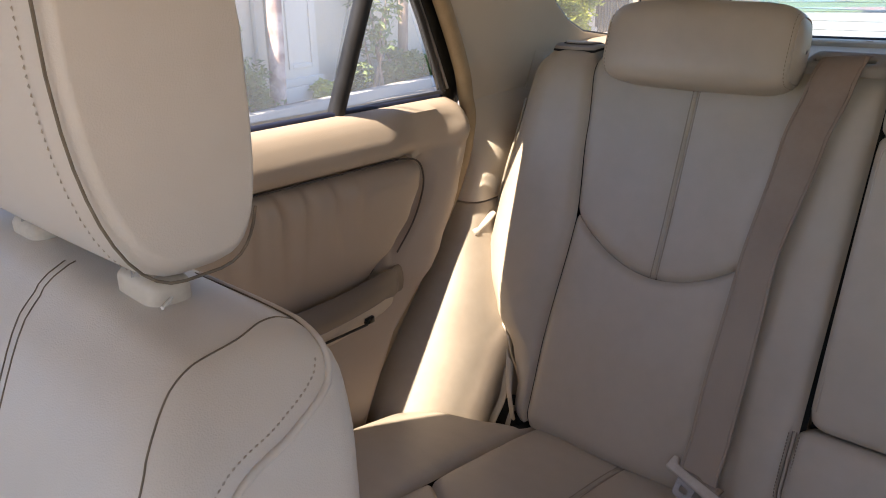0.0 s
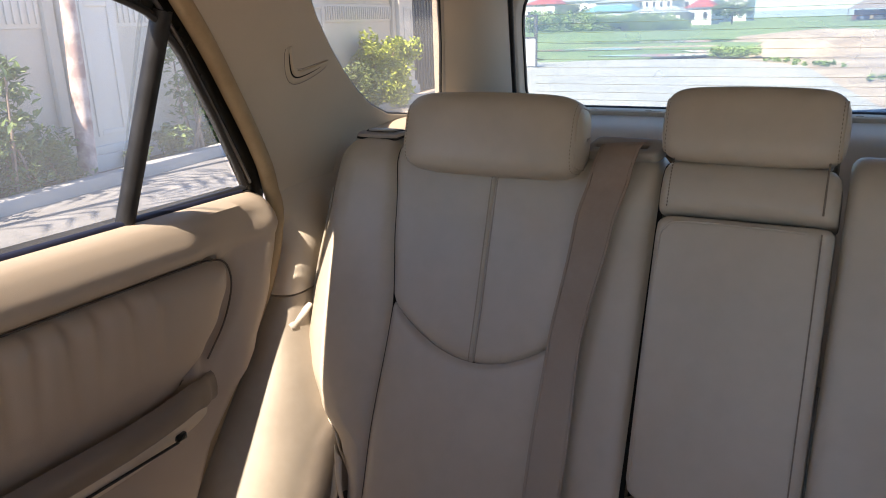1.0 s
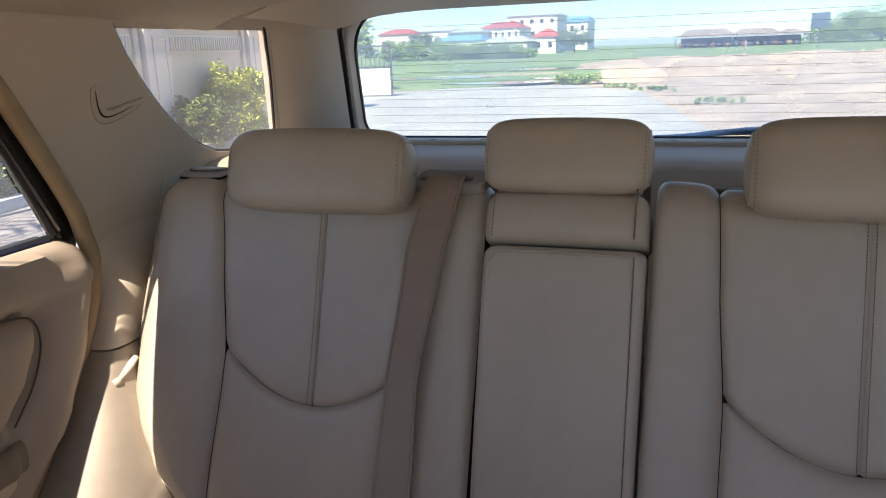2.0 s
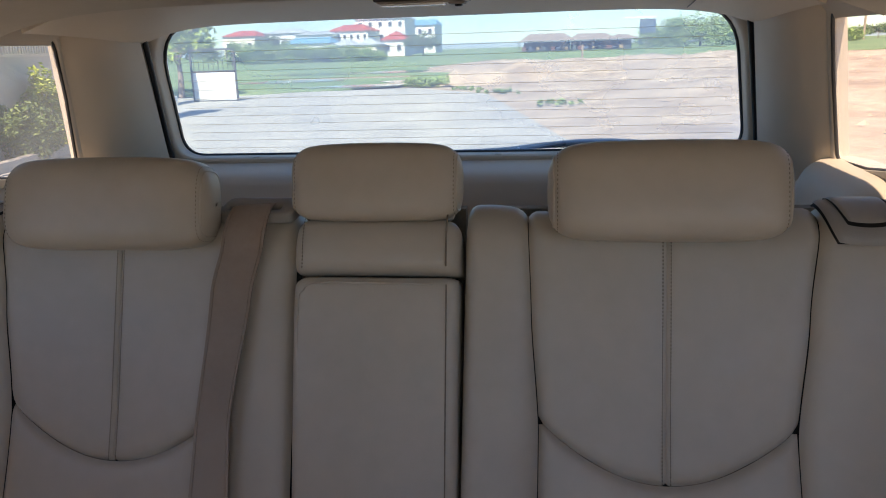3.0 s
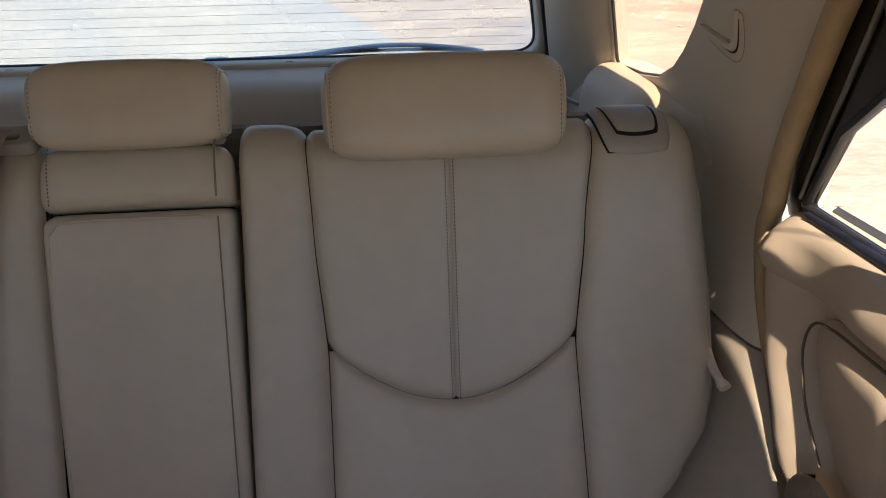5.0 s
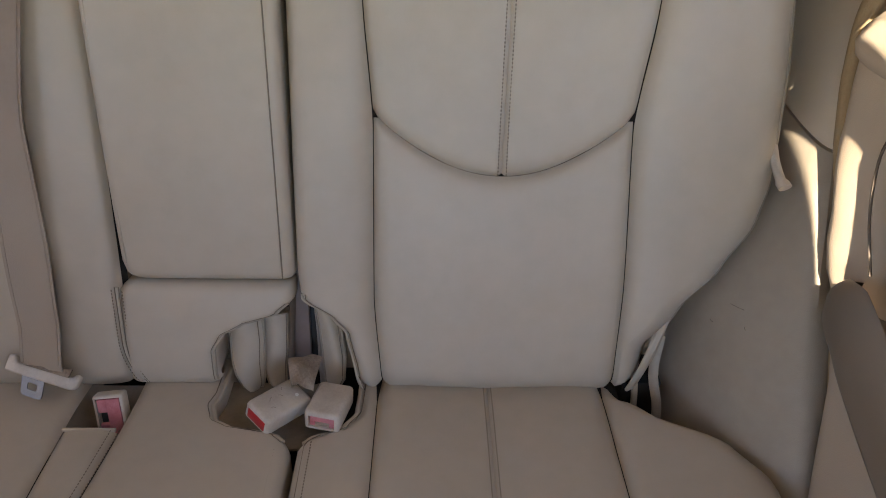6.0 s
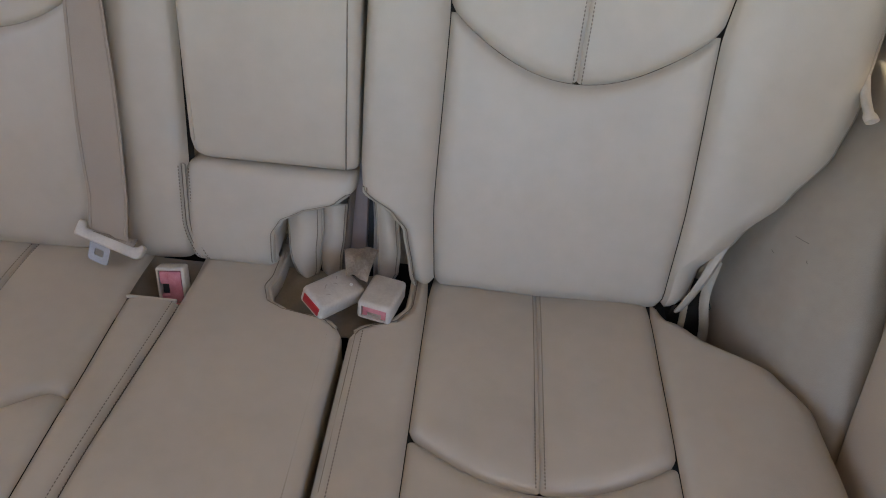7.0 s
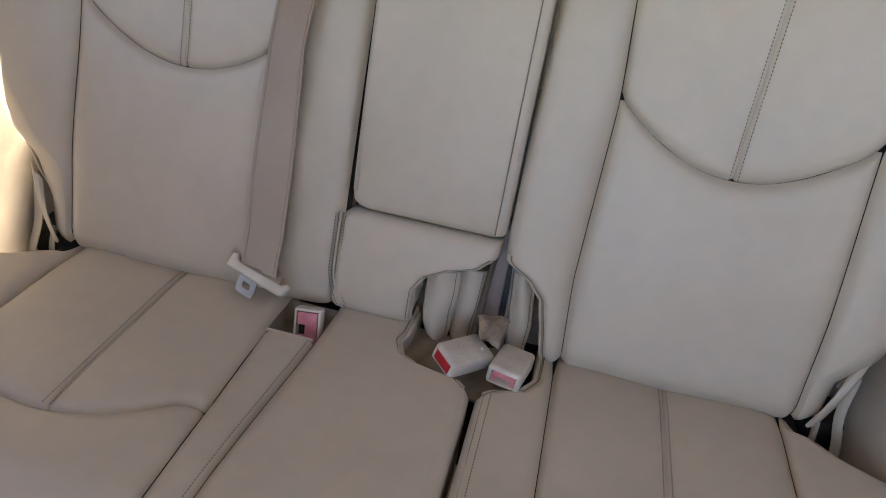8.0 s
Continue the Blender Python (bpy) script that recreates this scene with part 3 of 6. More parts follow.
panel("outer_bolster", cushion_sheet, CS_OUT, C_EDGE, 0.045, CF, LEATHER, cush_r, "rb", 0.004, cdish, 0.03, 0.14)
for k in (-1, 1):
    stitches("stitching", line_on(cushion_sheet, lambda q: C_MID + k * 0.0046, 0.07, 0.365, cdish, lift=0.0006), cush_r)
tube("piping", [Vector((C_GAP(q) + 0.003, *(cushion_sheet(q)[0] + cushion_sheet(q)[1] * (cdish(0.13, q) - 0.0040)).yz)) for q in frange(0.060, 0.186, 40)], 0.0030, LEATHER, cush_r)
tube("piping", [Vector((C_GAP(q) + 0.0085, *(cushion_sheet(q)[0] + cushion_sheet(q)[1] * (cdish(0.13, q) + 0.0006)).yz)) for q in frange(0.060, 0.40, 60)], 0.0006, DARKTHREAD, cush_r)
stitches("stitching", line_on(cushion_sheet, lambda q: C_GAP(q) + 0.016, 0.19, 0.45, cdish, lift=0.003), cush_r)

cush_l = sheet_part("cushion", lambda u, v: Vector((0, *cushion_sheet(v)[0].yz)) + cushion_sheet(v)[1] * -0.014 + Vector((-0.50 + 0.33 * u, 0, 0)), frange(0, 1, 4), frange(0.02, 0.5, 20), GAPSHADE, seat_l, "padded seat cushion of smooth beige leather")
CL_IN, CL_MID, C_DBL = -0.164, -0.315, table([(0.0, -0.097), (0.11, -0.098), (0.43, -0.121), (0.6, -0.124)])
panel("outer_bolster", cushion_sheet, lambda q: -C_EDGE(q), -CS_OUT, 0.045, CF, LEATHER, cush_l, "lb", 0.004, cdish, 0.03, 0.14)
panel("middle_panel", cushion_sheet, -CS_OUT, CL_MID, 0.045, C_SMILE, LEATHER, cush_l, "b", 0.004, cdish, soft="r")
panel("middle_panel", cushion_sheet, CL_MID, CL_IN, 0.045, C_SMILE, LEATHER, cush_l, "b", 0.004, cdish, soft="l")
panel("front_panel", cushion_sheet, -CS_OUT, CL_IN, C_SMILE, CF, LEATHER, cush_l, "t", 0.004, cdish)
panel("divider_strip", cushion_sheet, CL_IN, C_DBL, 0.165, CF, LEATHER, cush_l, "b", 0.002, None)
MID_R = table([(0.0, 0.010), (0.108, 0.008), (0.128, 0.003), (0.152, 0.011), (0.164, 0.031), (0.170, 0.066), (0.176, 0.087), (0.191, 0.1005), (0.6, 0.1005)])
panel("middle_place", cushion_sheet, C_DBL, MID_R, 0.045, CF, LEATHER, cush_l, "rb", 0.005, None, 0.013, 0.12)
sheet_part("core", lambda u, v: Vector((0, *cushion_sheet(v)[0].yz)) + cushion_sheet(v)[1] * (-0.014 if v > 0.19 else -0.045) + Vector((-0.17 + 0.25 * u, 0, 0)), frange(0, 1, 4), frange(0.02, 0.5, 40), GAPSHADE, cush_l)
for k in (-1, 1):
    stitches("stitching", line_on(cushion_sheet, lambda q: CL_MID + k * 0.0046, 0.07, 0.365, cdish, lift=0.0006), cush_l)
    stitches("stitching", line_on(cushion_sheet, lambda q: C_DBL(q) + k * 0.005, 0.17, 0.45, None, lift=0.0006), cush_l)
stitches("stitching", line_on(cushion_sheet, lambda q: MID_R(q) - 0.016, 0.20, 0.45, None, lift=0.004), cush_l)
tube("piping", [Vector((MID_R(q) - 0.003, *(cushion_sheet(q)[0] + cushion_sheet(q)[1] * -0.0012).yz)) for q in frange(0.060, 0.184, 50)], 0.0030, LEATHER, cush_l)
tube("piping", [Vector((MID_R(q) - 0.0090, *(cushion_sheet(q)[0] + cushion_sheet(q)[1] * 0.0032).yz)) for q in frange(0.070, 0.188, 50)], 0.0006, DARKTHREAD, cush_l)
tube("piping", [Vector((x, *(cushion_sheet(0.166)[0] + cushion_sheet(0.166)[1] * -0.0012).yz)) for x in frange(-0.162, -0.102, 5)], 0.0022, LEATHER, cush_l)
# pocket linings, their shade carried by the darker leather colour
sheet_part("pocket_lining", lambda u, v: Vector((-0.170 + 0.078 * u, -0.080 - 0.090 * v, 0.638 + 0.017 * v - 0.030 * math.sqrt(max(0.0, math.sin(math.pi * u) * math.sin(math.pi * v))))), frange(0, 1, 10), frange(0, 1, 10), LININGSHADE, cush_l, "creased leather lining of the buckle pocket, darkened as in shade", back=Vector((0, 0, -0.004)))
sheet_part("pocket_lining", lambda u, v: Vector((-0.012 + 0.150 * u, -0.070 - 0.105 * v, 0.632 + 0.008 * v + 0.002 * math.sin(23 * u + 9 * v) + 0.003 * math.sin(7 * u + 4 * v))), frange(0, 1, 30), frange(0, 1, 16), LININGSHADE, cush_l, "creased leather lining of the buckle pocket, darkened as in shade", back=Vector((0, 0, -0.004)))

# pocket floor between the cushions where the buckles lie, deep shade in its colour
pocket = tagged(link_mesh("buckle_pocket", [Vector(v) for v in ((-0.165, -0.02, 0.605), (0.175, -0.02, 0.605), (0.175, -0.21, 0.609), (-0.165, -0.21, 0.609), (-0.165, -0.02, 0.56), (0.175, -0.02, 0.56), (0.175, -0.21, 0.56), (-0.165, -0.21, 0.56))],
                         [(0, 1, 2, 3), (7, 6, 5, 4), (0, 4, 5, 1), (1, 5, 6, 2), (2, 6, 7, 3), (3, 7, 4, 0)], GAPSHADE, flat=True), "pocket floor between the rear cushions, blackened as deep shade", "seat pocket")


# ---- headrests ----
def headrest(name, c, w, h, d, tilt, mat, label, group, posts=True, n_exp=3.4, sag=0.004):
    """A soft block, rounded all over, with a welt and a row of stitches round each end panel."""
    t = thing(name, c, label, "headrest", group)
    rot = Matrix.Rotation(-tilt, 3, "X")
    a_n = 44
    hw = w / 2

    def ring(x):
        out = []
        f_x = abs(x) / hw
        k, ky = (1 - min(1.0, f_x) ** 9) ** (1 / 3.2), (1 - min(1.0, f_x) ** 6) ** (1 / 2.6)
        for i in range(a_n):
            f = 2 * math.pi * i / a_n
            cs, sn = math.cos(f), math.sin(f)
            y = math.copysign(abs(cs) ** (2 / n_exp), cs) * d / 2 * ky
            z = math.copysign(abs(sn) ** (2 / n_exp), sn) * h / 2 * k
            z -= sag * f_x ** 2 * (1 if z > 0 else -0.6)
            y *= 1.0 + 0.10 * (-z / h)
            y -= 0.006 * max(0.0, -z / h) * (1 if y < 0 else 0)
            out.append(Vector(c) + rot @ Vector((x, y, z)))
        return out
    xs = [hw * math.copysign(1 - (1 - abs(q)) ** 2.6, q) for q in frange(-1, 1, 45)]
    verts = []
    for x in xs:
        verts += ring(x * 0.9999)
    faces = grid_faces(len(xs), a_n, wrap=True)
    faces += [tuple(range(a_n)), tuple((len(xs) - 1) * a_n + i for i in reversed(range(a_n)))]
    link_mesh("cushion", verts, faces, mat, t, angle=80)
    cc = Vector(c)
    for sg in (-1, 1):
        tube("piping", [cc + (p - cc) * 1.001 for p in ring(sg * hw * 0.945)], 0.0012, mat, t, closed=True, sides=6)
        ring2 = ring(sg * hw * 0.915)
        ring2.append(ring2[0])
        stitches("stitching", [(p, (p - cc - Vector((p.x - cc.x, 0, 0))).normalized()) for p in ring2], t, DARKTHREAD, 0.0028, 0.0050, 0.0006)
    if posts:
        for sg in (-0.28, 0.28):
            p0 = Vector(c) + rot @ Vector((sg * w, 0.030, -h / 2 - 0.035))
            p1 = Vector(c) + rot @ Vector((sg * w, 0.022, -h / 2 + 0.02))
            tube("post", [p0, p1], 0.006, STEEL, t)
    return t


headrest("headrest", (0.333, 0.094, 1.221), 0.266, 0.114, 0.090, TH * 0.7, LEATHER, "beige leather headrest on the rear seat, wide and rounded", "rear headrests")
headrest("headrest", (-0.336, 0.092, 1.209), 0.270, 0.115, 0.090, TH * 0.7, LEATHER, "beige leather headrest on the rear seat, wide and rounded", "rear headrests")
headrest("headrest", (-0.005, 0.122, 1.228), 0.210, 0.096, 0.075, TH * 0.7, LEATHER, "small beige leather headrest over the armrest", "rear headrests")
for x in (0.079, -0.088):
    box("post_collar", (x, 0.132, 1.186), (0.016, 0.02, 0.012), BEIGE, back_l, "", 0.003)

from mathutils.bvhtree import BVHTree


# ---- car body: ceiling, floor, pillars ----
def smooth01(t):
    t = max(0.0, min(1.0, t))
    return t * t * (3 - 2 * t)


def side_x(z):
    """Half width of the cabin's inner side: upright below the sill, leaning in above it."""
    return 0.68 - 0.30 * (z - 1.12) if z > 1.12 else 0.68


def ceiling_point(u, v):
    x = -0.60 + 1.20 * u
    y = -1.62 + (0.245 + 1.62) * v
    e = abs(x) / 0.60
    return Vector((x, y, 1.462 - 0.045 * e ** 6 - 0.012 * max(0.0, (y + 0.2) / 0.45) ** 2))


tagged(sheet_part("ceiling", ceiling_point, frange(0, 1, 25), frange(0, 1, 30), HEADLINER, back=Vector((0, 0, 0.012))), "beige cloth headliner", "ceiling", kind="structure")
tagged(sheet_part("roof_panel", lambda u, v: Vector((-0.60 + 1.2 * u, -1.62 + 2.15 * v, 1.525 - 0.05 * (2 * u - 1) ** 4 - 0.02 * v ** 3)), frange(0, 1, 13), frange(0, 1, 13), PAINT, back=Vector((0, 0, -0.02))), "painted steel car roof", "car roof", kind="structure")
tagged(sheet_part("trim_header", lambda u, v: Vector((-0.535 + 1.07 * u, 0.249 + 0.325 * v, 1.452 - 0.016 * v ** 1.5 - 0.03 * abs(2 * u - 1) ** 8)), frange(0, 1, 25), frange(0, 1, 8), TRIM, back=Vector((0, 0, 0.02))), "smooth beige plastic panel over the tailgate window", "tailgate header", kind="structure")
tagged(box("floor", (0, -0.65, 0.285), (1.44, 3.3, 0.03), CARPET), "beige carpeted car floor", "floor", kind="structure")
for sx in (-1, 1):
    tagged(box("wall_front_side", (sx * 0.72, -1.60, 0.70), (0.05, 1.50, 0.82), TRIM), "plain beige front door lining", "door lining", kind="structure")
    tagged(box("wall_rear_side", (sx * 0.735, 0.42, 0.66), (0.03, 0.90, 0.74), TRIM), "plain beige cargo side lining", "side lining", kind="structure")
    tagged(box("pillar_middle", (sx * 0.655, -0.95, 1.27), (0.05, 0.09, 0.40), TRIM, bevel=0.012, m=Matrix.Rotation(radians(-sx * 16.7), 4, "Y")), "beige plastic middle pillar", "pillar", kind="structure")
    tagged(tube("pillar_front", [(sx * 0.575, -1.60, 1.45), (sx * 0.66, -2.35, 1.02)], 0.045, TRIM), "beige windscreen pillar", "pillar", kind="structure")
    # rail above the door windows
    tagged(link_mesh("trim_roof_rail", [Vector((sx * x, y, z)) for y in (-1.62, 0.60) for x, z in ((0.600, 1.407), (0.570, 1.440), (0.565, 1.475), (0.585, 1.500), (0.612 + 0.006 * (sx > 0), 1.442), (0.616 + 0.008 * (sx > 0), 1.410))],
                     [(0, 1, 7, 6), (1, 2, 8, 7), (2, 3, 9, 8), (3, 4, 10, 9), (4, 5, 11, 10), (5, 0, 6, 11), (5, 4, 3, 2, 1, 0), (6, 7, 8, 9, 10, 11)], TRIM), "beige lining along the roof rail", "roof rail", kind="structure")
for n, (name, pts, lab) in enumerate((("window_front", ((-0.575, -1.60, 1.455), (0.575, -1.60, 1.455), (0.665, -2.36, 1.02), (-0.665, -2.36, 1.02)), "tinted windscreen glass"),
                                     ("window_side", ((-0.595, -1.60, 1.42), (-0.595, -0.99, 1.42), (-0.684, -0.99, 1.12), (-0.684, -2.30, 1.06)), "tinted front side glass"),
                                     ("window_side", ((0.595, -1.60, 1.42), (0.595, -0.99, 1.42), (0.684, -0.99, 1.12), (0.684, -2.30, 1.06)), "tinted front side glass"))):
    corners = [Vector(p) for p in pts]
    tagged(sheet_part(name, lambda u, v: corners[0].lerp(corners[1], u).lerp(corners[3].lerp(corners[2], u), v), (0, 0.5, 1), (0, 0.5, 1), GLASS_FRONT, back=Vector((0, 0, -0.005) if n == 0 else (0.004, 0, 0))), lab, "car window", kind="structure")
tagged(box("wall_dash", (0, -2.30, 0.66), (1.44, 0.30, 0.72), TRIM, bevel=0.05), "plain dashboard", "dashboard", kind="structure")
tagged(box("wall_tail", (0, 0.875, 0.66), (1.44, 0.03, 0.74), CARPET), "plain tailgate lining", "tailgate lining", kind="structure")

# quarter window opening in the rear pillar lining
QW = [(0.020, 1.424), (0.060, 1.374), (0.105, 1.330), (0.150, 1.292), (0.200, 1.256), (0.250, 1.227), (0.310, 1.205), (0.400, 1.193), (0.520, 1.188), (0.459, 1.320), (0.402, 1.424)]
QW_LOOP = rounded(QW, [0.02, 0, 0, 0, 0, 0, 0, 0, 0.02, 0, 0.03], 4)
PIL_OUT = [(-0.235, 1.452), (-0.205, 1.415), (-0.160, 1.366), (-0.119, 1.318), (-0.070, 1.256), (-0.024, 1.194), (0.010, 1.135), (0.022, 1.09), (0.60, 1.09), (0.545, 1.188), (0.474, 1.322), (0.410, 1.452)]
D_TOP, D_LOW = 1.452, 0.60


def glass_y(z):
    return 0.805 - (z - 1.17) * 0.788


def glass_x(z):
    return 0.585 - (z - 1.17) * 0.30


for n, sx in enumerate((-1, 1)):
    pil = thing("pillar_rear", (sx * 0.69, 0.15, 0.40), "smooth beige plastic lining of the rear roof pillar with a clothes hook", "pillar lining", kind="structure")
    plate("upper_lining", PIL_OUT, [QW_LOOP], lambda a, b, c: Vector((sx * (side_x(b) + c + (0.012 * max(0, (1.12 - b) / 0.03) if b < 1.12 else 0)), a, b)), 0.010, TRIM, pil, bevel=0.004, segs=3)

    # rear corner lining, curving from the side round to the tailgate
    def corner(u, v):
        z = 1.09 + (1.455 - 1.09) * v
        y0 = 0.525 - (z - 1.187) * 0.52 + 0.006
        a = Vector((side_x(z) + 0.004, y0))
        b = Vector((glass_x(z) + 0.016, glass_y(z) - 0.058))
        p = a.lerp(b, u) + Vector((-0.7, -0.7)) * 0.018 * math.sin(math.pi * u)
        return Vector((sx * p.x, p.y, z))
    sheet_part("corner_lining", corner, frange(0, 1, 14), frange(0, 1, 14), TRIM, pil, back=Vector((sx * 0.03, 0.02, 0)))

    # lower linings: over the wheel housing, up to the parting line, and above it
    LOW = [(0.42, (0.69, -0.34), (0.54, -0.20)), (0.55, (0.69, -0.295), (0.545, -0.15)), (0.66, (0.69, -0.238), (0.553, -0.085)), (0.75, (0.69, -0.170), (0.562, -0.015)),
           (0.85, (0.689, -0.092), (0.602 + 0.022 * (sx > 0), 0.035 + 0.02 * (sx > 0))), (0.905, (0.692, -0.052), (0.636 + 0.010 * (sx > 0), 0.065 + 0.02 * (sx > 0))), (0.955, (0.692, -0.014), (0.658 + 0.002 * (sx > 0), 0.10 + 0.01 * (sx > 0))), (1.00, (0.692, 0.008), (0.670, 0.13)), (1.06, (0.690, 0.030), (0.678, 0.17)), (1.125, (0.683, 0.030), (0.682, 0.20))]

    def loft(u, z, swell=1.0):
        for (za, aa, ba), (zb, ab, bb) in zip(LOW, LOW[1:]):
            if z <= zb + 1e-9:
                t = min(1.0, max(0.0, (z - za) / (zb - za)))
                break
        a = Vector(aa).lerp(Vector(ab), t)
        b = Vector(ba).lerp(Vector(bb), t)
        k = (0.048 * (1 - smooth01((z - 1.00) / 0.125)) if sx < 0 else 0.036 * (1 - smooth01((z - 0.86) / 0.24))) * swell
        bow = math.sin(math.pi * min(1.0, u) ** (1.0 if sx < 0 else 0.50)) * k
        p = a.lerp(b, u) + Vector((-0.62, -0.78)) * bow + Vector((0, 0.05)) * max(0.0, u - 0.45) ** 2 * 3.0
        return Vector((sx * p.x, p.y, z))
    us = frange(0, 1.15, 18)
    sheet_part("wheel_housing_lining", loft, us, frange(0.42, 0.9535, 30), HOUSING, pil, "curved beige plastic over the wheel housing", back=Vector((sx * 0.012, 0.012, 0)))
    sheet_part("lower_lining", loft, us, frange(0.9565, 1.125, 12), TRIM, pil, back=Vector((sx * 0.012, 0.012, 0)))
    # scuffs on the wheel housing lining, then the clothes hook
    if sx > 0:
        for a, b in (((0.5966, -0.0788, 0.7884), (0.6064, -0.0935, 0.7928)), ((0.5822, -0.0743, 0.7588), (0.5836, -0.0797, 0.7590)), ((0.6064, -0.1066, 0.7793), (0.6071, -0.1096, 0.7772))):
            tube("scuff", [Vector(a), Vector(a).lerp(Vector(b), 0.5) + Vector((-0.001, -0.0005, 0.0004)), Vector(b)], 0.0004, THREAD, pil, sides=5)

    def hook_place(a, b, c):
        return Vector((sx * (side_x(b) - c), a, b))
    dy, dz = (0.021, -0.014) if sx > 0 else (0.0, 0.0)
    arc = [p + Vector((dy, dz, 0)) for p in smooth_line([(0.002, 1.334, 0), (0.009, 1.318, 0), (0.016, 1.303, 0), (0.025, 1.2945, 0), (0.040, 1.2935, 0), (0.070, 1.300, 0), (0.098, 1.308, 0)], 22)]

    def ribbon(name, wide, shift, height, i0, i1, mat, label=""):
        """A rounded strip along the arc, standing off the lining; wide(0..1) is its half width."""
        def at(u, v):
            d = (arc[min(v + 1, 21)] - arc[max(v - 1, 0)]).normalized()
            e = Vector((-d.y, d.x, 0))
            p = arc[v] + e * (shift + wide((v - i0) / (i1 - 1 - i0)) * u)
            return hook_place(p.x, p.y, height * (1 - abs(u) ** 6) - 0.001)
        return sheet_part(name, at, [-1, -0.96, -0.85, -0.6, 0, 0.6, 0.85, 0.96, 1], list(range(i0, i1)), mat, pil, label)
    swell = lambda a, b: (lambda t: a + b * math.sin(math.pi * min(1.0, max(0.0, t))) ** 0.5)
    # dark ribbons put the shade round the surround and in the slot into colour
    ribbon("hook_shade_line", swell(0.0046, 0.0102), -0.0020, 0.0014, 0, 22, HINGE)
    ribbon("hook_surround", swell(0.0030, 0.0090), -0.0020, 0.0024, 0, 22, TRIM, "raised plastic surround")
    ribbon("hook_slot_shade", swell(0.0010, 0.0066), 0.0010, 0.0030, 1, 21, GAPSHADE)
    ribbon("clothes_hook", swell(0.0016, 0.0034), 0.0024, 0.0064, 0, 22, TRIM, "folded plastic clothes hook")
    # seat release lever
    lever = smooth_line([Vector((sx * 0.634, 0.022, 0.936)), Vector((sx * 0.634, 0.004, 0.925)), Vector((sx * 0.637, -0.014, 0.915)), Vector((sx * 0.640, -0.024, 0.911))], 10)
    tube("release_lever", lever, lambda t: 0.0062 if t < 0.75 else 0.0088, BEIGE, pil, "beige seat release lever", sides=10, flat_k=0.7)

    # quarter window glass with black edge
    qw = thing("window_%d" % (n + 1), (sx * 0.70, 0.3, 1.19), "fixed rear quarter window of tinted glass with black edge", "car window", kind="structure")
    pane = plate("pane", rounded([(-0.02, 1.435), (0.08, 1.335), (0.22, 1.225), (0.30, 1.182), (0.58, 1.170), (0.51, 1.330), (0.455, 1.440)], 0.01, 2), [], lambda a, b, c: Vector((sx * (side_x(b) + 0.006 + c), a, b)), 0.003, GLASS_QUARTER, qw)
    edge = [Vector((sx * (side_x(b) + 0.005), a, b)) for a, b in QW_LOOP]
    tube("window_seal", edge, 0.003, BLACK, qw, closed=True, sides=6)

# tan weatherstrips round the rear door openings
for sx in (-1, 1):
    pts = smooth_line([(0, y, z) for y, z in ((-0.225, 1.425), (-0.137, 1.328), (-0.042, 1.205), (0.000, 1.14), (0.018, 1.08), (-0.006, 0.99), (-0.052, 0.912), (-0.155, 0.785), (-0.252, 0.648), (-0.31, 0.50), (-0.33, 0.32))], 60)
    line = [Vector((sx * ((side_x(p.z) if p.z > 1.12 else 0.68) + 0.006 + 0.007 * max(0.0, min(1.0, (1.02 - p.z) / 0.1)) - 0.005 * smooth01((p.z - 1.0) / 0.14) * (1 - 0.4 * smooth01((p.z - 1.2) / 0.1))), p.y, p.z)) for p in pts]
    tagged(tube("weatherstrip", line, 0.0125, STRIP, sides=12), "tan cloth-covered weatherstrip round the rear door opening", "weatherstrip", "door weatherstrips")


# ---- rear doors ----
DOOR_EDGE = table([(0.40, -0.345), (0.50, -0.322), (0.646, -0.262), (0.78, -0.168), (0.905, -0.068), (0.98, -0.022), (1.07, 0.008), (1.10, 0.004), (1.12, -0.010), (1.135, -0.04)])
INS_REAR = table([(0.855, -0.275), (0.888, -0.208), (0.924, -0.158), (0.965, -0.125), (1.008, -0.105), (1.03, -0.103), (1.047, -0.115), (1.056, -0.15)])
ROLL = [(0.704, 1.122), (0.696, 1.129), (0.686, 1.131), (0.674, 1.127), (0.664, 1.117), (0.660, 1.104), (0.655, 1.090), (0.653, 1.076), (0.657, 1.064), (0.664, 1.058), (0.675, 1.052), (0.680, 1.03), (0.681, 0.98), (0.682, 0.92), (0.683, 0.85), (0.668, 0.78), (0.655, 0.70), (0.652, 0.60), (0.655, 0.50), (0.660, 0.40)]
FLATX = table([(0.40, 0.690), (0.70, 0.684), (0.80, 0.668), (0.88, 0.657), (0.95, 0.656), (1.02, 0.657), (1.07, 0.660), (1.10, 0.665), (1.12, 0.673), (1.130, 0.685)])


def pleat(y, z):
    fall = max(0.0, min(1.0, (z - 0.90) / 0.15))
    out = 0.0
    for k, (yc, h, w) in enumerate(((-0.252, 0.5, 0.006), (-0.295, 1.0, 0.007), (-0.343, 0.8, 0.0065), (-0.385, 1.1, 0.007), (-0.425, 0.7, 0.006), (-0.47, 1.0, 0.007), (-0.515, 0.8, 0.006), (-0.56, 0.9, 0.007), (-0.61, 0.6, 0.006))):
        lean = (1.05 - z) * (0.05 if k % 2 else -0.04)
        g = math.exp(-((y - yc - lean) / w) ** 2)
        v = math.exp(-((y - yc - lean - 0.012) / (w * 1.6)) ** 2)
        out += h * (0.0028 * g - 0.0080 * v) * fall ** 1.3
    return out


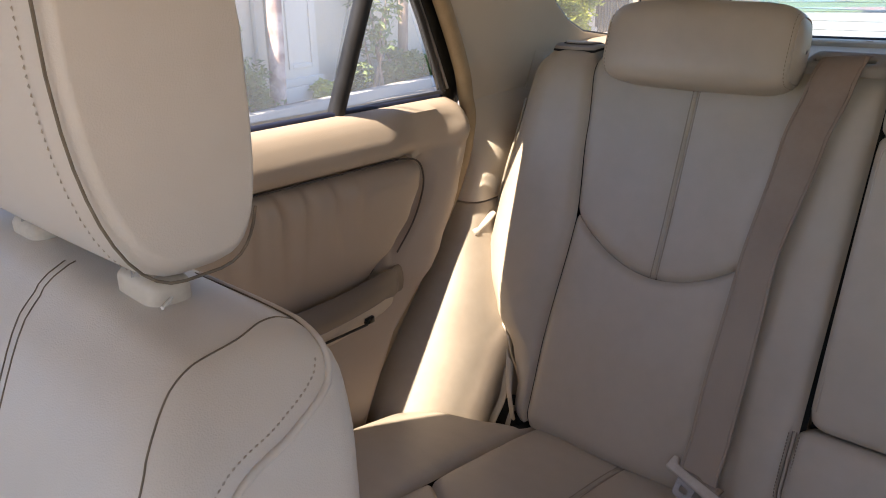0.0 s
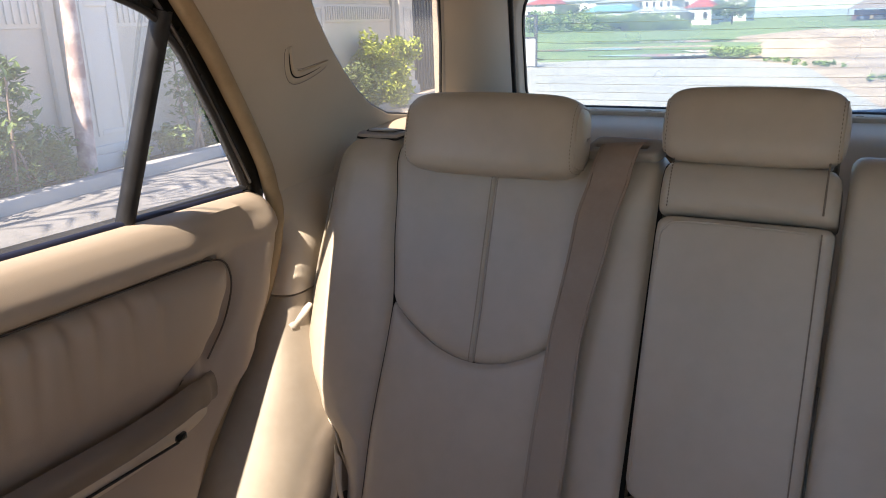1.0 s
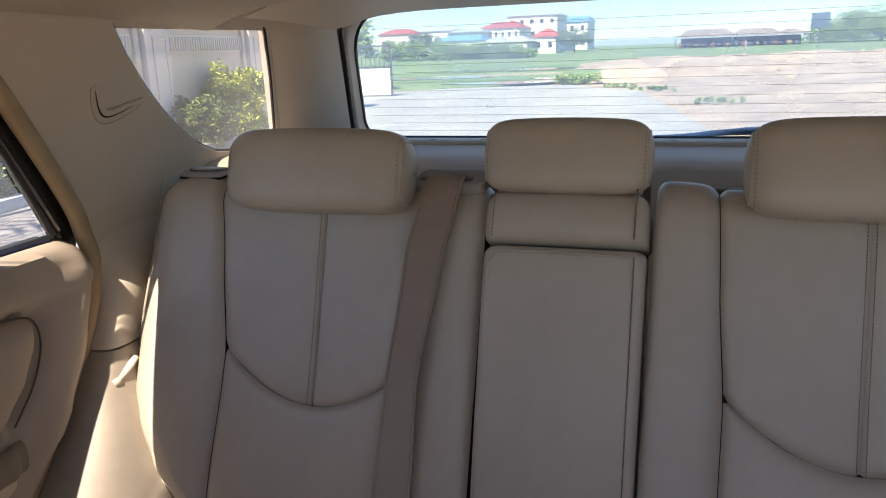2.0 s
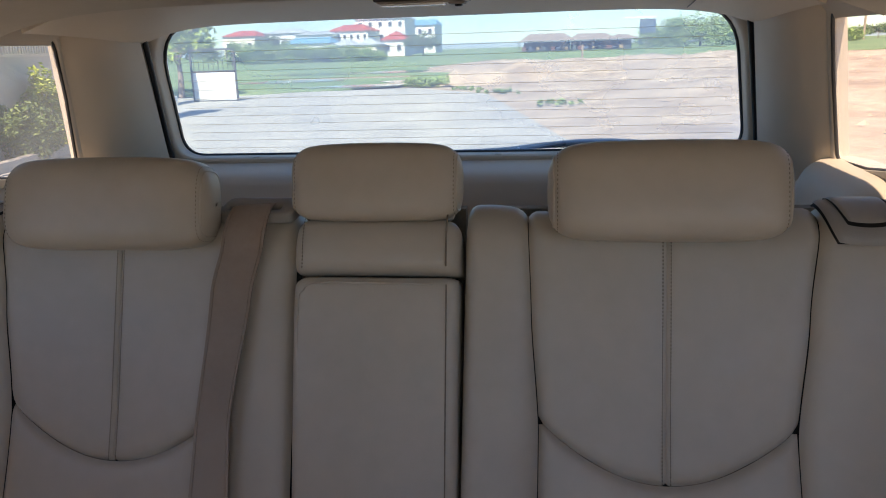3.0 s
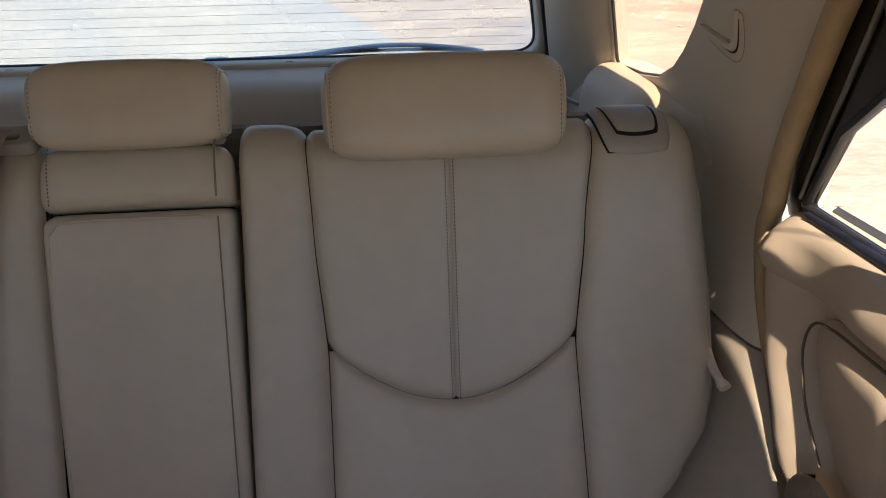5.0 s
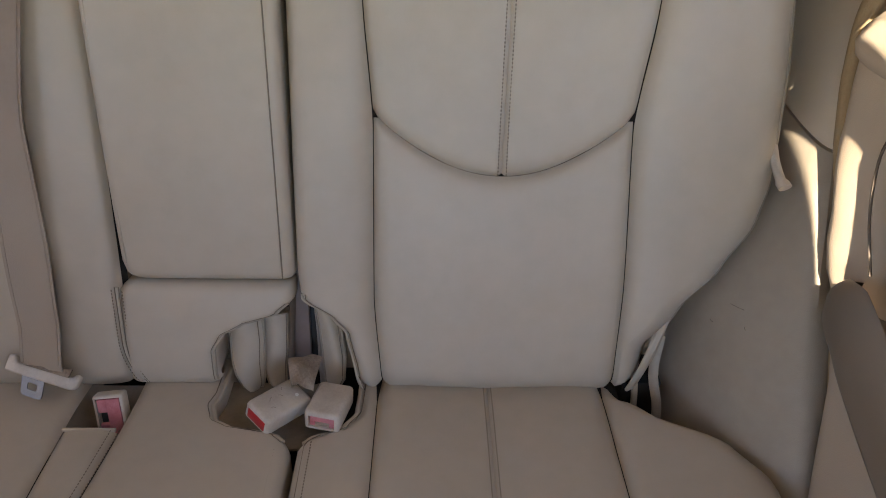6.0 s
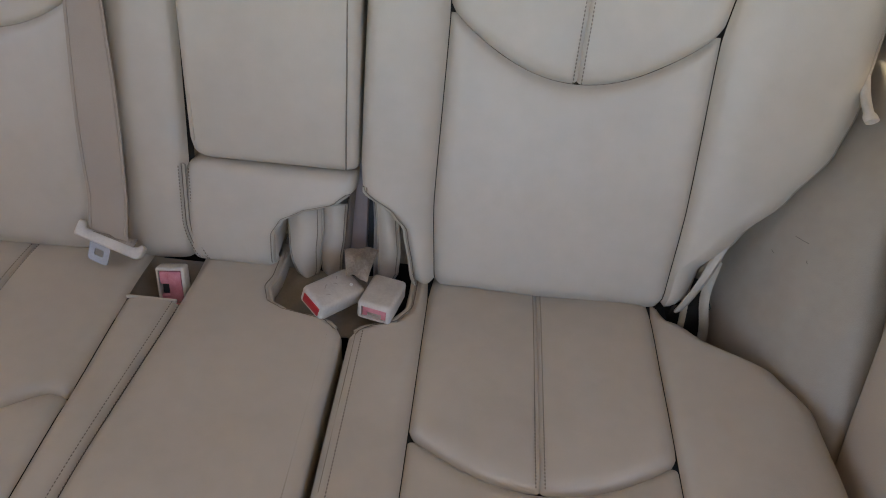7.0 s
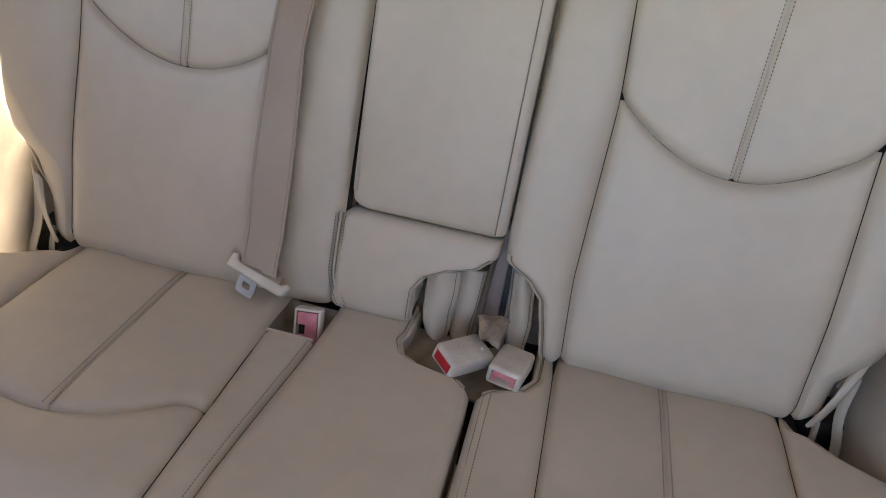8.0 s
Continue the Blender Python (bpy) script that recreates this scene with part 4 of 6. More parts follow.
def rear_door(sx, label):
    d = thing("car_door", (sx * 0.72, -0.4, 0.38), label, "car door", "rear doors")

    def skin(u, v):
        x, z = v
        if sx > 0 and z > 1.05:
            x += 0.010
        ye = DOOR_EDGE(z)
        y = -0.81 + (ye + 0.81) * u
        k = min(1.0, max(0.0, (y + 0.185) / 0.08))
        k = k * k * (3 - 2 * k)
        flat = FLATX(z) + (0.014 if sx > 0 else 0.0)
        if z < 1.125:
            x = x * (1 - k) + min(x, flat) * k if z > 1.04 else x * (1 - k) + flat * k
        if 0.86 < z < 1.056:
            g = abs(y - INS_REAR(z) - 0.004)
            x += 0.016 * max(0.0, 1 - g / 0.022) ** 1.5 + (0.012 if y < INS_REAR(z) - 0.015 else 0.0)
        e = ye - y
        if z < 1.115:
            x += k * (0.018 * smooth01((e - 0.015) / 0.085) - (0.003 if sx < 0 else 0.008)) * smooth01((1.115 - z) / 0.03)
        if z < 1.13:
            x += 0.007 * math.exp(-(e / 0.022) ** 2) * max(0.0, min(1.0, (z - 0.89) / 0.08))
        r = 0.026
        if e < r:
            x += r - math.sqrt(max(0.0, r * r - (r - e) ** 2))
        return Vector((sx * x, y, z))
    us = frange(0, 0.70, 12) + frange(0.70, 0.97, 46)[1:] + [0.978, 0.985, 0.99, 0.994, 0.997, 0.999, 1.0]
    sheet_part("inner_skin", skin, us, ROLL[:11] + [(0.680, 1.04), (0.680, 1.03), (0.6805, 1.015), (0.6805, 1.0), (0.681, 0.98), (0.6815, 0.96), (0.682, 0.94), (0.682, 0.92), (0.6825, 0.895), (0.683, 0.87)] + ROLL[14:], DOORSKIN, d, "padded beige vinyl", back=lambda p: Vector((sx * 0.725, p.y, p.z)))

    def insert(u, v):
        z = 0.855 + (1.053 - 0.855) * v
        yr = INS_REAR(z)
        y = -0.80 + (yr + 0.80) * u
        dt, db, dr = (1.053 - z), (z - 0.845), (yr - y)
        puff = (0.031 if sx < 0 else 0.019) * (1 - math.exp(-dt / 0.010)) * (1 - math.exp(-dr / (0.016 if sx < 0 else 0.045))) * (1 - math.exp(-db / 0.03))
        puff += 0.005 * math.exp(-((dt - 0.028) / 0.026) ** 2) * (1 - math.exp(-dr / 0.016))
        x = 0.684 - puff * (1 - 0.04 * dt / 0.05 - 0.45 * max(0.0, (dt - 0.07) / 0.12) ** 1.5) - pleat(y, z) * (1 - math.exp(-dt / 0.006))
        return Vector((sx * x, y, z))
    sheet_part("door_insert", insert, frange(0, 0.30, 8) + frange(0.30, 0.92, 190)[1:] + frange(0.92, 1.0, 22)[1:], frange(0, 0.8, 26) + frange(0.8, 1.0, 20)[1:], DOORSKIN, d, "gathered beige leather insert with soft pleats", back=lambda p: Vector((sx * 0.70, p.y, p.z)))

    # dark tube drawn where the roll and insert leave a shadow gap
    rim = [(-0.80, 1.0535), (-0.50, 1.0535), (-0.20, 1.0535), (-0.140, 1.051), (-0.112, 1.040), (-0.103, 1.018), (-0.107, 0.99), (-0.128, 0.95), (-0.165, 0.91)]
    tube("insert_shadow_line", smooth_line([Vector((sx * (0.668 if z > 1.045 else 0.671), y, z)) for y, z in rim], 60), 0.0015, POCKETDARK, d, "dark line for the shadow gap round the insert", sides=6)

    # armrest: a padded bar with a fascia below it
    path_x = table([(-0.80, 0.638), (-0.34, 0.638), (-0.24, 0.644), (-0.185, 0.653), (-0.165, 0.668)])
    top_z = table([(-0.80, 0.884), (-0.30, 0.888), (-0.20, 0.893), (-0.165, 0.888)])

    def bar(u, v):
        y = -0.80 + (0.80 - (0.156 if sx < 0 else 0.150)) * u
        shrink = 1 - 0.25 * max(0.0, (y + 0.215) / 0.05)
        sec = [(0.056, -0.020), (0.034, -0.026), (0.024, -0.020), (0.020, -0.006), (0.014, -0.001), (0.006, -0.004), (0.001, -0.012), (0.0, -0.022), (0.003, -0.034), (0.010, -0.040), (0.030, -0.044), (0.056, -0.046)]
        a, b = sec[v]
        if sx > 0:
            end = math.sqrt(max(0.0, 1 - max(0.0, (y + 0.235) / 0.086) ** 2))
            mid = top_z(y) - 0.018 - 0.04 * max(0.0, -0.20 - y) / 0.2
            return Vector((0.634 + a * 0.9 + 0.018 * (1 - end), y, mid + (b + 0.023) * (0.30 + 0.70 * end) * 2.3))
        return Vector((sx * (path_x(y) + a * (1 if y < -0.2 else shrink)), y, top_z(y) + (b if 0 < v < 11 else b - 0.016 * (v == 0)) * 1.12))
    sheet_part("armrest", bar, frange(0, 0.8, 14) + frange(0.8, 1.0, 14)[1:], list(range(12)), ARMBROWN, d, "brown padded armrest bar with rounded end", back=lambda p: Vector((sx * 0.69, p.y, p.z - 0.004)))

    if sx < 0:
        def fascia(u, v):
            y = -0.80 + (0.80 - 0.176) * u
            return Vector((sx * (path_x(y) + 0.012 + 0.02 * v ** 2), y, top_z(y) - 0.046 - 0.036 * v))
        sheet_part("switch_fascia", fascia, frange(0, 1, 30), frange(0, 1, 5), TRIM, d, back=lambda p: Vector((sx * 0.69, p.y, p.z)))
        box("window_switch", (sx * (path_x(-0.24) + 0.014), -0.24, 0.828), (0.008, 0.016, 0.010), GLOSSBLACK, d, "black window switch", 0.0015)
        box("switch_groove", (sx * (path_x(-0.42) + 0.0135), -0.42, 0.826), (0.004, 0.34, 0.002), BLACK, d)

    # window frame, divider and panes
    X = lambda z: 0.682 - 0.30 * (z - 1.12) + 0.014
    outer = [(-0.90, 1.448), (-0.226, 1.448), (-0.186, 1.404), (-0.127, 1.338), (-0.072, 1.268), (-0.030, 1.212), (0.014, 1.140), (0.012, 1.105), (-0.90, 1.105)]
    hole = rounded([(-0.87, 1.412), (-0.300, 1.406), (-0.228, 1.380), (-0.181, 1.334), (-0.112, 1.244), (-0.036, 1.134), (-0.87, 1.120)] if sx < 0 else [(-0.87, 1.412), (-0.35, 1.406), (-0.285, 1.357), (-0.218, 1.304), (-0.118, 1.232), (-0.036, 1.134), (-0.87, 1.120)], [0.01, 0.04, 0.02, 0, 0, 0.008, 0.01], 4)
    plate("window_frame", outer, [hole], lambda a, b, c: Vector((sx * (X(b) + c), a, b)), 0.008, GLOSSBLACK, d, "black window frame", bevel=0.003)
    seal = [Vector((sx * (X(b) - 0.004), a, b)) for a, b in hole]
    tube("window_seal", seal, 0.005, BLACK, d, closed=True, sides=6)
    tube("sill_seal", [Vector((sx * (X(1.130) - 0.006), y, 1.129)) for y in (-0.86, -0.6, -0.3, -0.05)], 0.0065, BLUEBLACK, d, "blue-black rubber strip along the sill", sides=8)
    seal2 = smooth_line([Vector((sx * (X(z) - 0.003), y, z)) for y, z in ((-0.262, 1.43), (-0.203, 1.37), (-0.143, 1.293), (-0.078, 1.208), (-0.028, 1.14))], 30)
    tube("chrome_edge", seal2, 0.0028, STEEL, d, sides=6)
    dv = smooth_line([Vector((sx * (X(z) - (0.002 if sx < 0 else 0.012)), y, z)) for y, z in ((-0.252, 1.118), (-0.240, 1.20), (-0.226, 1.30), (-0.214, 1.385))], 12)
    tube("window_divider", dv, 0.0125 if sx < 0 else 0.0115, BLACK, d, "black window divider bar", sides=10)
    tube("divider_face", [p + Vector((sx * -0.004, -0.002, 0)) for p in dv], 0.0065, GLOSSBLACK, d, sides=8)
    g = plate("pane", [(-0.88, 1.42), (-0.222, 1.42), (-0.248, 1.11), (-0.88, 1.11)], [], lambda a, b, c: Vector((sx * (X(b) + 0.016 + c), a, b)), 0.004, GLASS, d, "clear side glass")
    g2 = plate("pane", [(-0.228, 1.40), (-0.190, 1.36), (-0.03, 1.13), (-0.05, 1.11), (-0.246, 1.11)], [], lambda a, b, c: Vector((sx * (X(b) + 0.016 + c), a, b)), 0.004, GLASS, d, "clear triangular side glass")
    return d


rear_door(-1, "rear car door with pleated beige leather lining, closed")
rear_door(1, "rear car door with smooth beige leather lining, closed")


# ---- tailgate ----
tg = thing("tailgate", (0, 0.80, 0.40), "beige lined tailgate with a wide heated rear window, closed", "tailgate")
G_LOOP = rounded([(-0.597, 1.168), (0.592, 1.168), (0.510, 1.446), (-0.518, 1.446)], [0.05, 0.05, 0.09, 0.10], 8)
TG_OUT = rounded([(-0.70, 1.09), (0.70, 1.09), (0.640, 1.18), (0.560, 1.452), (0.520, 1.476), (-0.520, 1.476), (-0.560, 1.452), (-0.640, 1.18)], 0.02, 4)
plate("window_surround", TG_OUT, [G_LOOP], lambda a, b, c: Vector((a, glass_y(b) - 0.035 + c, b)), 0.05, TRIM, tg, "grey-beige plastic surround", bevel=0.014, segs=4)
seal = [Vector((a, glass_y(b) - 0.044, b)) for a, b in rounded([(-0.615, 1.10), (-0.600, 1.18), (-0.523, 1.425), (-0.48, 1.446), (0.48, 1.446), (0.523, 1.425), (0.600, 1.18), (0.615, 1.10)], [0, 0.03, 0.06, 0.04, 0.04, 0.06, 0.03, 0], 5)]
tube("tailgate_seal", seal, 0.0055, BLACK, tg, "black rubber seal", sides=8)
gp = plate("pane", rounded([(-0.61, 1.15), (0.61, 1.15), (0.53, 1.462), (-0.53, 1.462)], 0.04, 5), [], lambda a, b, c: Vector((a, glass_y(b) + 0.016 + c, b)), 0.004, GLASS_REAR, tg, "tinted heated glass")
tube("glass_edge", [Vector((a, glass_y(b) + 0.010, b)) for a, b in G_LOOP], 0.0045, BLACK, tg, closed=True, sides=6)
for i in range(13):
    z = 1.185 + i * 0.0185
    hw = glass_x(z) - 0.012
    tube("heating_wire", [Vector((x, glass_y(z) + 0.0145, z)) for x in (-hw, 0, hw)], 0.00028, STRIP, tg, sides=4)
# lower lining with a ledge under the window
LEDGE = [(0.800, 1.166), (0.792, 1.160), (0.770, 1.150), (0.742, 1.142), (0.728, 1.132), (0.722, 1.115), (0.720, 1.06), (0.724, 0.95), (0.735, 0.80), (0.745, 0.60), (0.745, 0.32)]
sheet_part("lower_lining", lambda u, v: Vector((-0.66 + 1.32 * u, v[0], v[1])), frange(0, 1, 9), LEDGE, TRIM, tg, "moulded beige lower lining", back=Vector((0, 0.05, 0)))
for x in (-0.42, -0.30, -0.05, 0.10, 0.33):
    box("clip", (x, 0.786, 1.166), (0.014, 0.01, 0.006), BEIGE, tg, "", 0.001)
tagged(tube("trim_joint", [Vector((0.400, 0.255, 1.4515)), Vector((0.406, 0.318, 1.4465)), Vector((0.412, 0.397, 1.4425)), Vector((0.419, 0.51, 1.4355)), Vector((0.423, 0.57, 1.4335))], 0.0012, BLACK, sides=6), "dark joint across the tailgate header panel", "trim joint", kind="structure")
# lamp in the header above the window
lamp = thing("dome_lamp", (0.035, 0.275, 1.447), "slim beige cargo lamp with clear lens and switch", "lamp")
box("lamp_rim", (0.035, 0.275, 1.4475), (0.126, 0.050, 0.006), BLACK, lamp, "dark gap round the lamp", 0.002)
box("lamp_housing", (0.035, 0.275, 1.446), (0.120, 0.044, 0.008), LIDGREY, lamp, "", 0.003)
box("lens", (0.022, 0.275, 1.4425), (0.086, 0.032, 0.006), LENS, lamp, "frosted clear lens", 0.0025)
box("switch", (0.081, 0.275, 1.4425), (0.022, 0.026, 0.006), GREYTRIM, lamp, "", 0.002)
box("switch_knob", (0.083, 0.272, 1.439), (0.010, 0.010, 0.005), GLOSSBLACK, lamp, "", 0.002)
# brake lamp housing and wiper, outside the glass
box("brake_lamp", (0.02, 0.585, 1.452), (0.20, 0.03, 0.022), GREYTRIM, tg, "high brake lamp housing", 0.006)
wp = thing("rear_wiper", (0.28, 0.86, 1.16), "black rear wiper arm and blade resting on the glass", "wiper")
wy = lambda z: glass_y(z) + 0.034
tube("arm", smooth_line([Vector((-0.05, wy(1.156) + 0.01, 1.160)), Vector((0.10, wy(1.168), 1.168)), Vector((0.20, wy(1.180) + 0.006, 1.180)), Vector((0.30, wy(1.186), 1.187))], 16), lambda t: 0.0055 * (1.1 - 0.5 * t), BLUEBLACK, wp, sides=8)
tube("blade", smooth_line([Vector((0.165, wy(1.176) - 0.008, 1.176)), Vector((0.23, wy(1.186) - 0.008, 1.185)), Vector((0.31, wy(1.188) - 0.008, 1.188)), Vector((0.40, wy(1.184) - 0.008, 1.183)), Vector((0.475, wy(1.176) - 0.008, 1.174))], 24), lambda t: 0.0014 + 0.0036 * math.sin(math.pi * t) ** 0.6, BLUEBLACK, wp, sides=6)
for x in (0.245, 0.385):
    box("blade_bracket", (x, wy(1.180) - 0.010, 1.180), (0.055, 0.008, 0.006), BLUEBLACK, wp, "", 0.003)
tube("blade_rubber", smooth_line([Vector((0.10, wy(1.164), 1.166)), Vector((0.2, wy(1.172), 1.174)), Vector((0.34, wy(1.174), 1.176)), Vector((0.485, wy(1.168), 1.169))], 16), 0.0035, BLUEBLACK, wp, sides=6)
box("pivot_cap", (-0.05, 0.846, 1.158), (0.05, 0.03, 0.024), GLOSSBLACK, wp, "", 0.006)

# cargo side linings below the quarter windows
for sx in (-1, 1):
    def cargo(u, v):
        y = 0.17 + 0.62 * u
        prof = [(0.690, 1.194), (0.680, 1.1925), (0.669, 1.188), (0.659, 1.181), (0.650, 1.171), (0.643, 1.158), (0.639, 1.142), (0.636, 1.12), (0.637, 1.09), (0.640, 1.06), (0.66, 0.95), (0.67, 0.70), (0.67, 0.32)]
        x, z = prof[v]
        lip = max(0.0, min(1.0, (y - 0.20) / 0.14)) * (1 - max(0.0, min(1.0, (y - 0.50) / 0.10)) ** 2)
        x -= 0.030 * lip * lip * (3 - 2 * lip) * (1 - 0.8 * (1 - v / 4) ** 2 if v < 4 else 1)
        x = side_x(z) + 0.004 + (x - side_x(z) - 0.004) * smooth01((y - 0.17) / 0.15)
        return Vector((sx * x, y, z - 0.012 * (1 - lip)))
    tagged(sheet_part("trim_cargo_side", cargo, frange(0, 1, 40), list(range(13)), TRIM, back=Vector((sx * 0.03, 0, -0.004))), "moulded beige side lining of the cargo space", "cargo lining", kind="structure")
tagged(tube("cargo_strap", smooth_line([Vector((0.585, 0.60, 1.10)), Vector((0.60, 0.63, 1.112)), Vector((0.645, 0.62, 1.095))], 10), 0.011, LENS, sides=8, flat_k=0.4), "pale strap end beside the cargo lining", "strap")
tagged(box("floor_cargo", (0, 0.50, 0.60), (1.30, 0.56, 0.03), CARPET), "carpeted cargo floor", "cargo floor", kind="structure")

# ---- front seat ----
fs = thing("front_seat", (-0.36, -0.80, 0.30), "grey-beige leather front seat with stitched bolsters and headrest", "car seat")
FR = 0.16


def fs_sec(z):
    """Front and rear of the seatback at a height."""
    t = max(0.0, min(1.0, (1.176 - z) / 0.10))
    bulge = (1 - (1 - t) ** 2) ** 0.5
    rear_bulge = (1 - (1 - max(0.0, min(1.0, (1.178 - z) / 0.025))) ** 2) ** 0.5
    c = -0.785 + (z - 1.15) * FR
    return c - 0.052 * bulge - 0.012 - 0.02 * min(1, max(0, (1.15 - z) / 0.4)), c + 0.040 * rear_bulge + 0.018 + 0.04 * min(1, max(0, (1.12 - z) / 0.4))


def fs_skin(a0, a1, zs, n_u, lift, name, mat, label=""):
    verts = []
    for z in zs:
        yf, yr = fs_sec(z)
        hw = 0.216 - 0.045 * max(0.0, (z - 1.08) / 0.10) ** 3
        for i in range(n_u):
            a = a0 + (a1 - a0) * i / (n_u - 1)
            cs, sn = math.cos(a), math.sin(a)
            ex = 2 / 7.0
            x = math.copysign(abs(cs) ** ex, cs) * (hw + lift)
            y = 0.5 * (yf + yr) + math.copysign(abs(sn) ** ex, sn) * (0.5 * (yr - yf) + lift)
            verts.append(Vector((-0.300 + x, y, z)))
    yc = 0.5 * sum(fs_sec(zs[-1]))
    last = verts[-n_u:]
    for k, dz in ((0.9, 0.0025), (0.7, 0.005), (0.4, 0.007), (0.0, 0.0075)):
        verts += [Vector((-0.300 + (p.x + 0.300) * k, yc + (p.y - yc) * k, p.z + dz)) for p in last]
    return link_mesh(name, verts, grid_faces(len(zs) + 4, n_u), mat, fs, label, angle=75)


zs = frange(0.52, 1.06, 20) + frange(1.06, 1.1745, 24)[1:]
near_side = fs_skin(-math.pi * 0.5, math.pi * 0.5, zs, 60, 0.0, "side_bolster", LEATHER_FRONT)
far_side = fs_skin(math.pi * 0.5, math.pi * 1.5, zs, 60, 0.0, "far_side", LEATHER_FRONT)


def laid(surfaces, pts, lift, n=60):
    """A smooth line through pts, laid on the nearest surface: (place, normal) pairs."""
    trees = [BVHTree.FromPolygons([v.co.copy() for v in ob.data.vertices], [tuple(p.vertices) for p in ob.data.polygons]) for ob in surfaces]
    out = []
    for p in smooth_line([Vector(p) for p in pts], n):
        near = min((t.find_nearest(p) for t in trees), key=lambda r: r[3])
        nrm = near[1] if near[1].dot(Vector((0.5, -0.3, 1.0))) > 0 else -near[1]
        out.append((near[0] + nrm * lift, nrm))
    return out


ARC = ((-0.082, -0.853, 1.06), (-0.096, -0.842, 1.115), (-0.1071, -0.8245, 1.1472), (-0.1125, -0.8178, 1.1565), (-0.1217, -0.8028, 1.1700), (-0.1250, -0.789, 1.1745), (-0.1285, -0.7703, 1.1747), (-0.1335, -0.757, 1.1742), (-0.135, -0.747, 1.1712), (-0.136, -0.741, 1.167))
REAR_EDGE = ((-0.20, -0.742, 1.177), (-0.165, -0.738, 1.176), (-0.135, -0.736, 1.172), (-0.108, -0.741, 1.163), (-0.100, -0.750, 1.156), (-0.096, -0.771, 1.147), (-0.091, -0.797, 1.1396), (-0.083, -0.82, 1.118), (-0.078, -0.828, 1.07))
DOUBLE = ((-0.2493, -0.7815, 1.1818), (-0.2365, -0.8046, 1.1735), (-0.2194, -0.8225, 1.1612), (-0.211, -0.8306, 1.152), (-0.200, -0.840, 1.132), (-0.192, -0.846, 1.10))
SKINS = (near_side, far_side)
tube("seam", [p for p, _ in laid(SKINS, ARC, 0.0)], 0.00045, DARKTHREAD, fs, sides=6)
tube("piping", [p for p, _ in laid(SKINS, REAR_EDGE, 0.0004)], 0.0016, LEATHER_FRONT, fs)
edge_line = laid(SKINS, REAR_EDGE, 0.0)
tube("seam", [p + Vector((-0.0016, -0.0012, 0.0012)) for p, _ in edge_line], 0.0004, DARKTHREAD, fs, sides=6)
stitches("stitching", laid(SKINS, [p + Vector((-0.004, -0.004, 0.004)) for p, _ in edge_line[24:58]], 0.0002), fs, PALETHREAD, 0.0017, 0.0029, 0.0005)
for k in (-0.0026, 0.0022):
    tube("seam", [p for p, _ in laid(SKINS, [Vector(p) + Vector((k, k * 0.6, 0.0)) for p in DOUBLE], 0.0)], 0.00045, DARKTHREAD, fs, sides=6)
# headrest as a part of the front seat
hc = Vector((-0.274, -0.770, 1.286))


def fh_ring(x, e, n=44):
    out = []
    k = math.sin(e * math.pi / 2)
    for i in range(n):
        f = 2 * math.pi * i / n
        cs, sn = math.cos(f), math.sin(f)
        ry, rz = 0.039 - 0.006 + 0.006 * k, 0.097 - 0.012 + 0.012 * k
        ex2 = 2 / 3.0 if sn > 0 else (2 / 2.2 if cs < 0 else 2 / 4.5)
        y = math.copysign(abs(cs) ** ex2, cs) * ry
        z = math.copysign(abs(sn) ** ex2, sn) * rz
        y += -(0.004 if cs < 0 else 0.016) * (z / 0.09) ** 2 if z > 0 else 0.0
        z -= 0.010 * (x / 0.118) ** 2 * (1 if z > 0 else -0.2)
        out.append(hc + Vector((x, y, z)))
    return out


ends = [0, 0.08, 0.2, 0.4, 0.65, 1.0]
xs = [(-0.118 + 0.024 * (1 - math.cos(e * math.pi / 2)), e) for e in ends] + [(x, 1.0) for x in frange(-0.094, 0.094, 9)[1:-1]] + [(0.118 - 0.024 * (1 - math.cos(e * math.pi / 2)), e) for e in reversed(ends)]
vv = []
for x, e in xs:
    vv += fh_ring(x, e)
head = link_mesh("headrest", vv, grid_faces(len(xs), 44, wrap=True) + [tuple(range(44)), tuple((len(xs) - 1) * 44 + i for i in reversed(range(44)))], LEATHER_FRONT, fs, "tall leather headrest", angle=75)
rp = fh_ring(0.112, 0.84)
tube("headrest_piping", [hc + (p - hc) * 1.001 for p in rp[10:41]], 0.0007, DARKTHREAD, fs, sides=6)
rp = fh_ring(0.096, 1.0)
rp.append(rp[0])
stitches("headrest_stitching", [(p, (p - hc - Vector((p.x - hc.x, 0, 0))).normalized()) for p in rp[9:40]], fs, PALETHREAD, 0.0018, 0.0032, 0.0006)
for x in (-0.308, -0.188):
    tube("post", [Vector((x, -0.780, 1.130)), Vector((x, -0.772, 1.22))], 0.006, STEEL, fs)
    plate("post_guide", rounded([(-0.017, -0.010), (0.017, -0.010), (0.019, 0.010), (-0.019, 0.010)], 0.008, 5), [], lambda p, q, c: Vector((x + p, -0.772 + q, 1.191 - c - 0.10 * abs(p))), 0.018, BEIGE, fs, "pale plastic post guide", bevel=0.004)
tube("loose_thread", smooth_line([Vector((-0.190, -0.765, 1.192)), Vector((-0.180, -0.772, 1.186)), Vector((-0.172, -0.772, 1.1825)), Vector((-0.166, -0.780, 1.181))], 12), 0.0009, LENS, fs, "loose pale thread", sides=5)

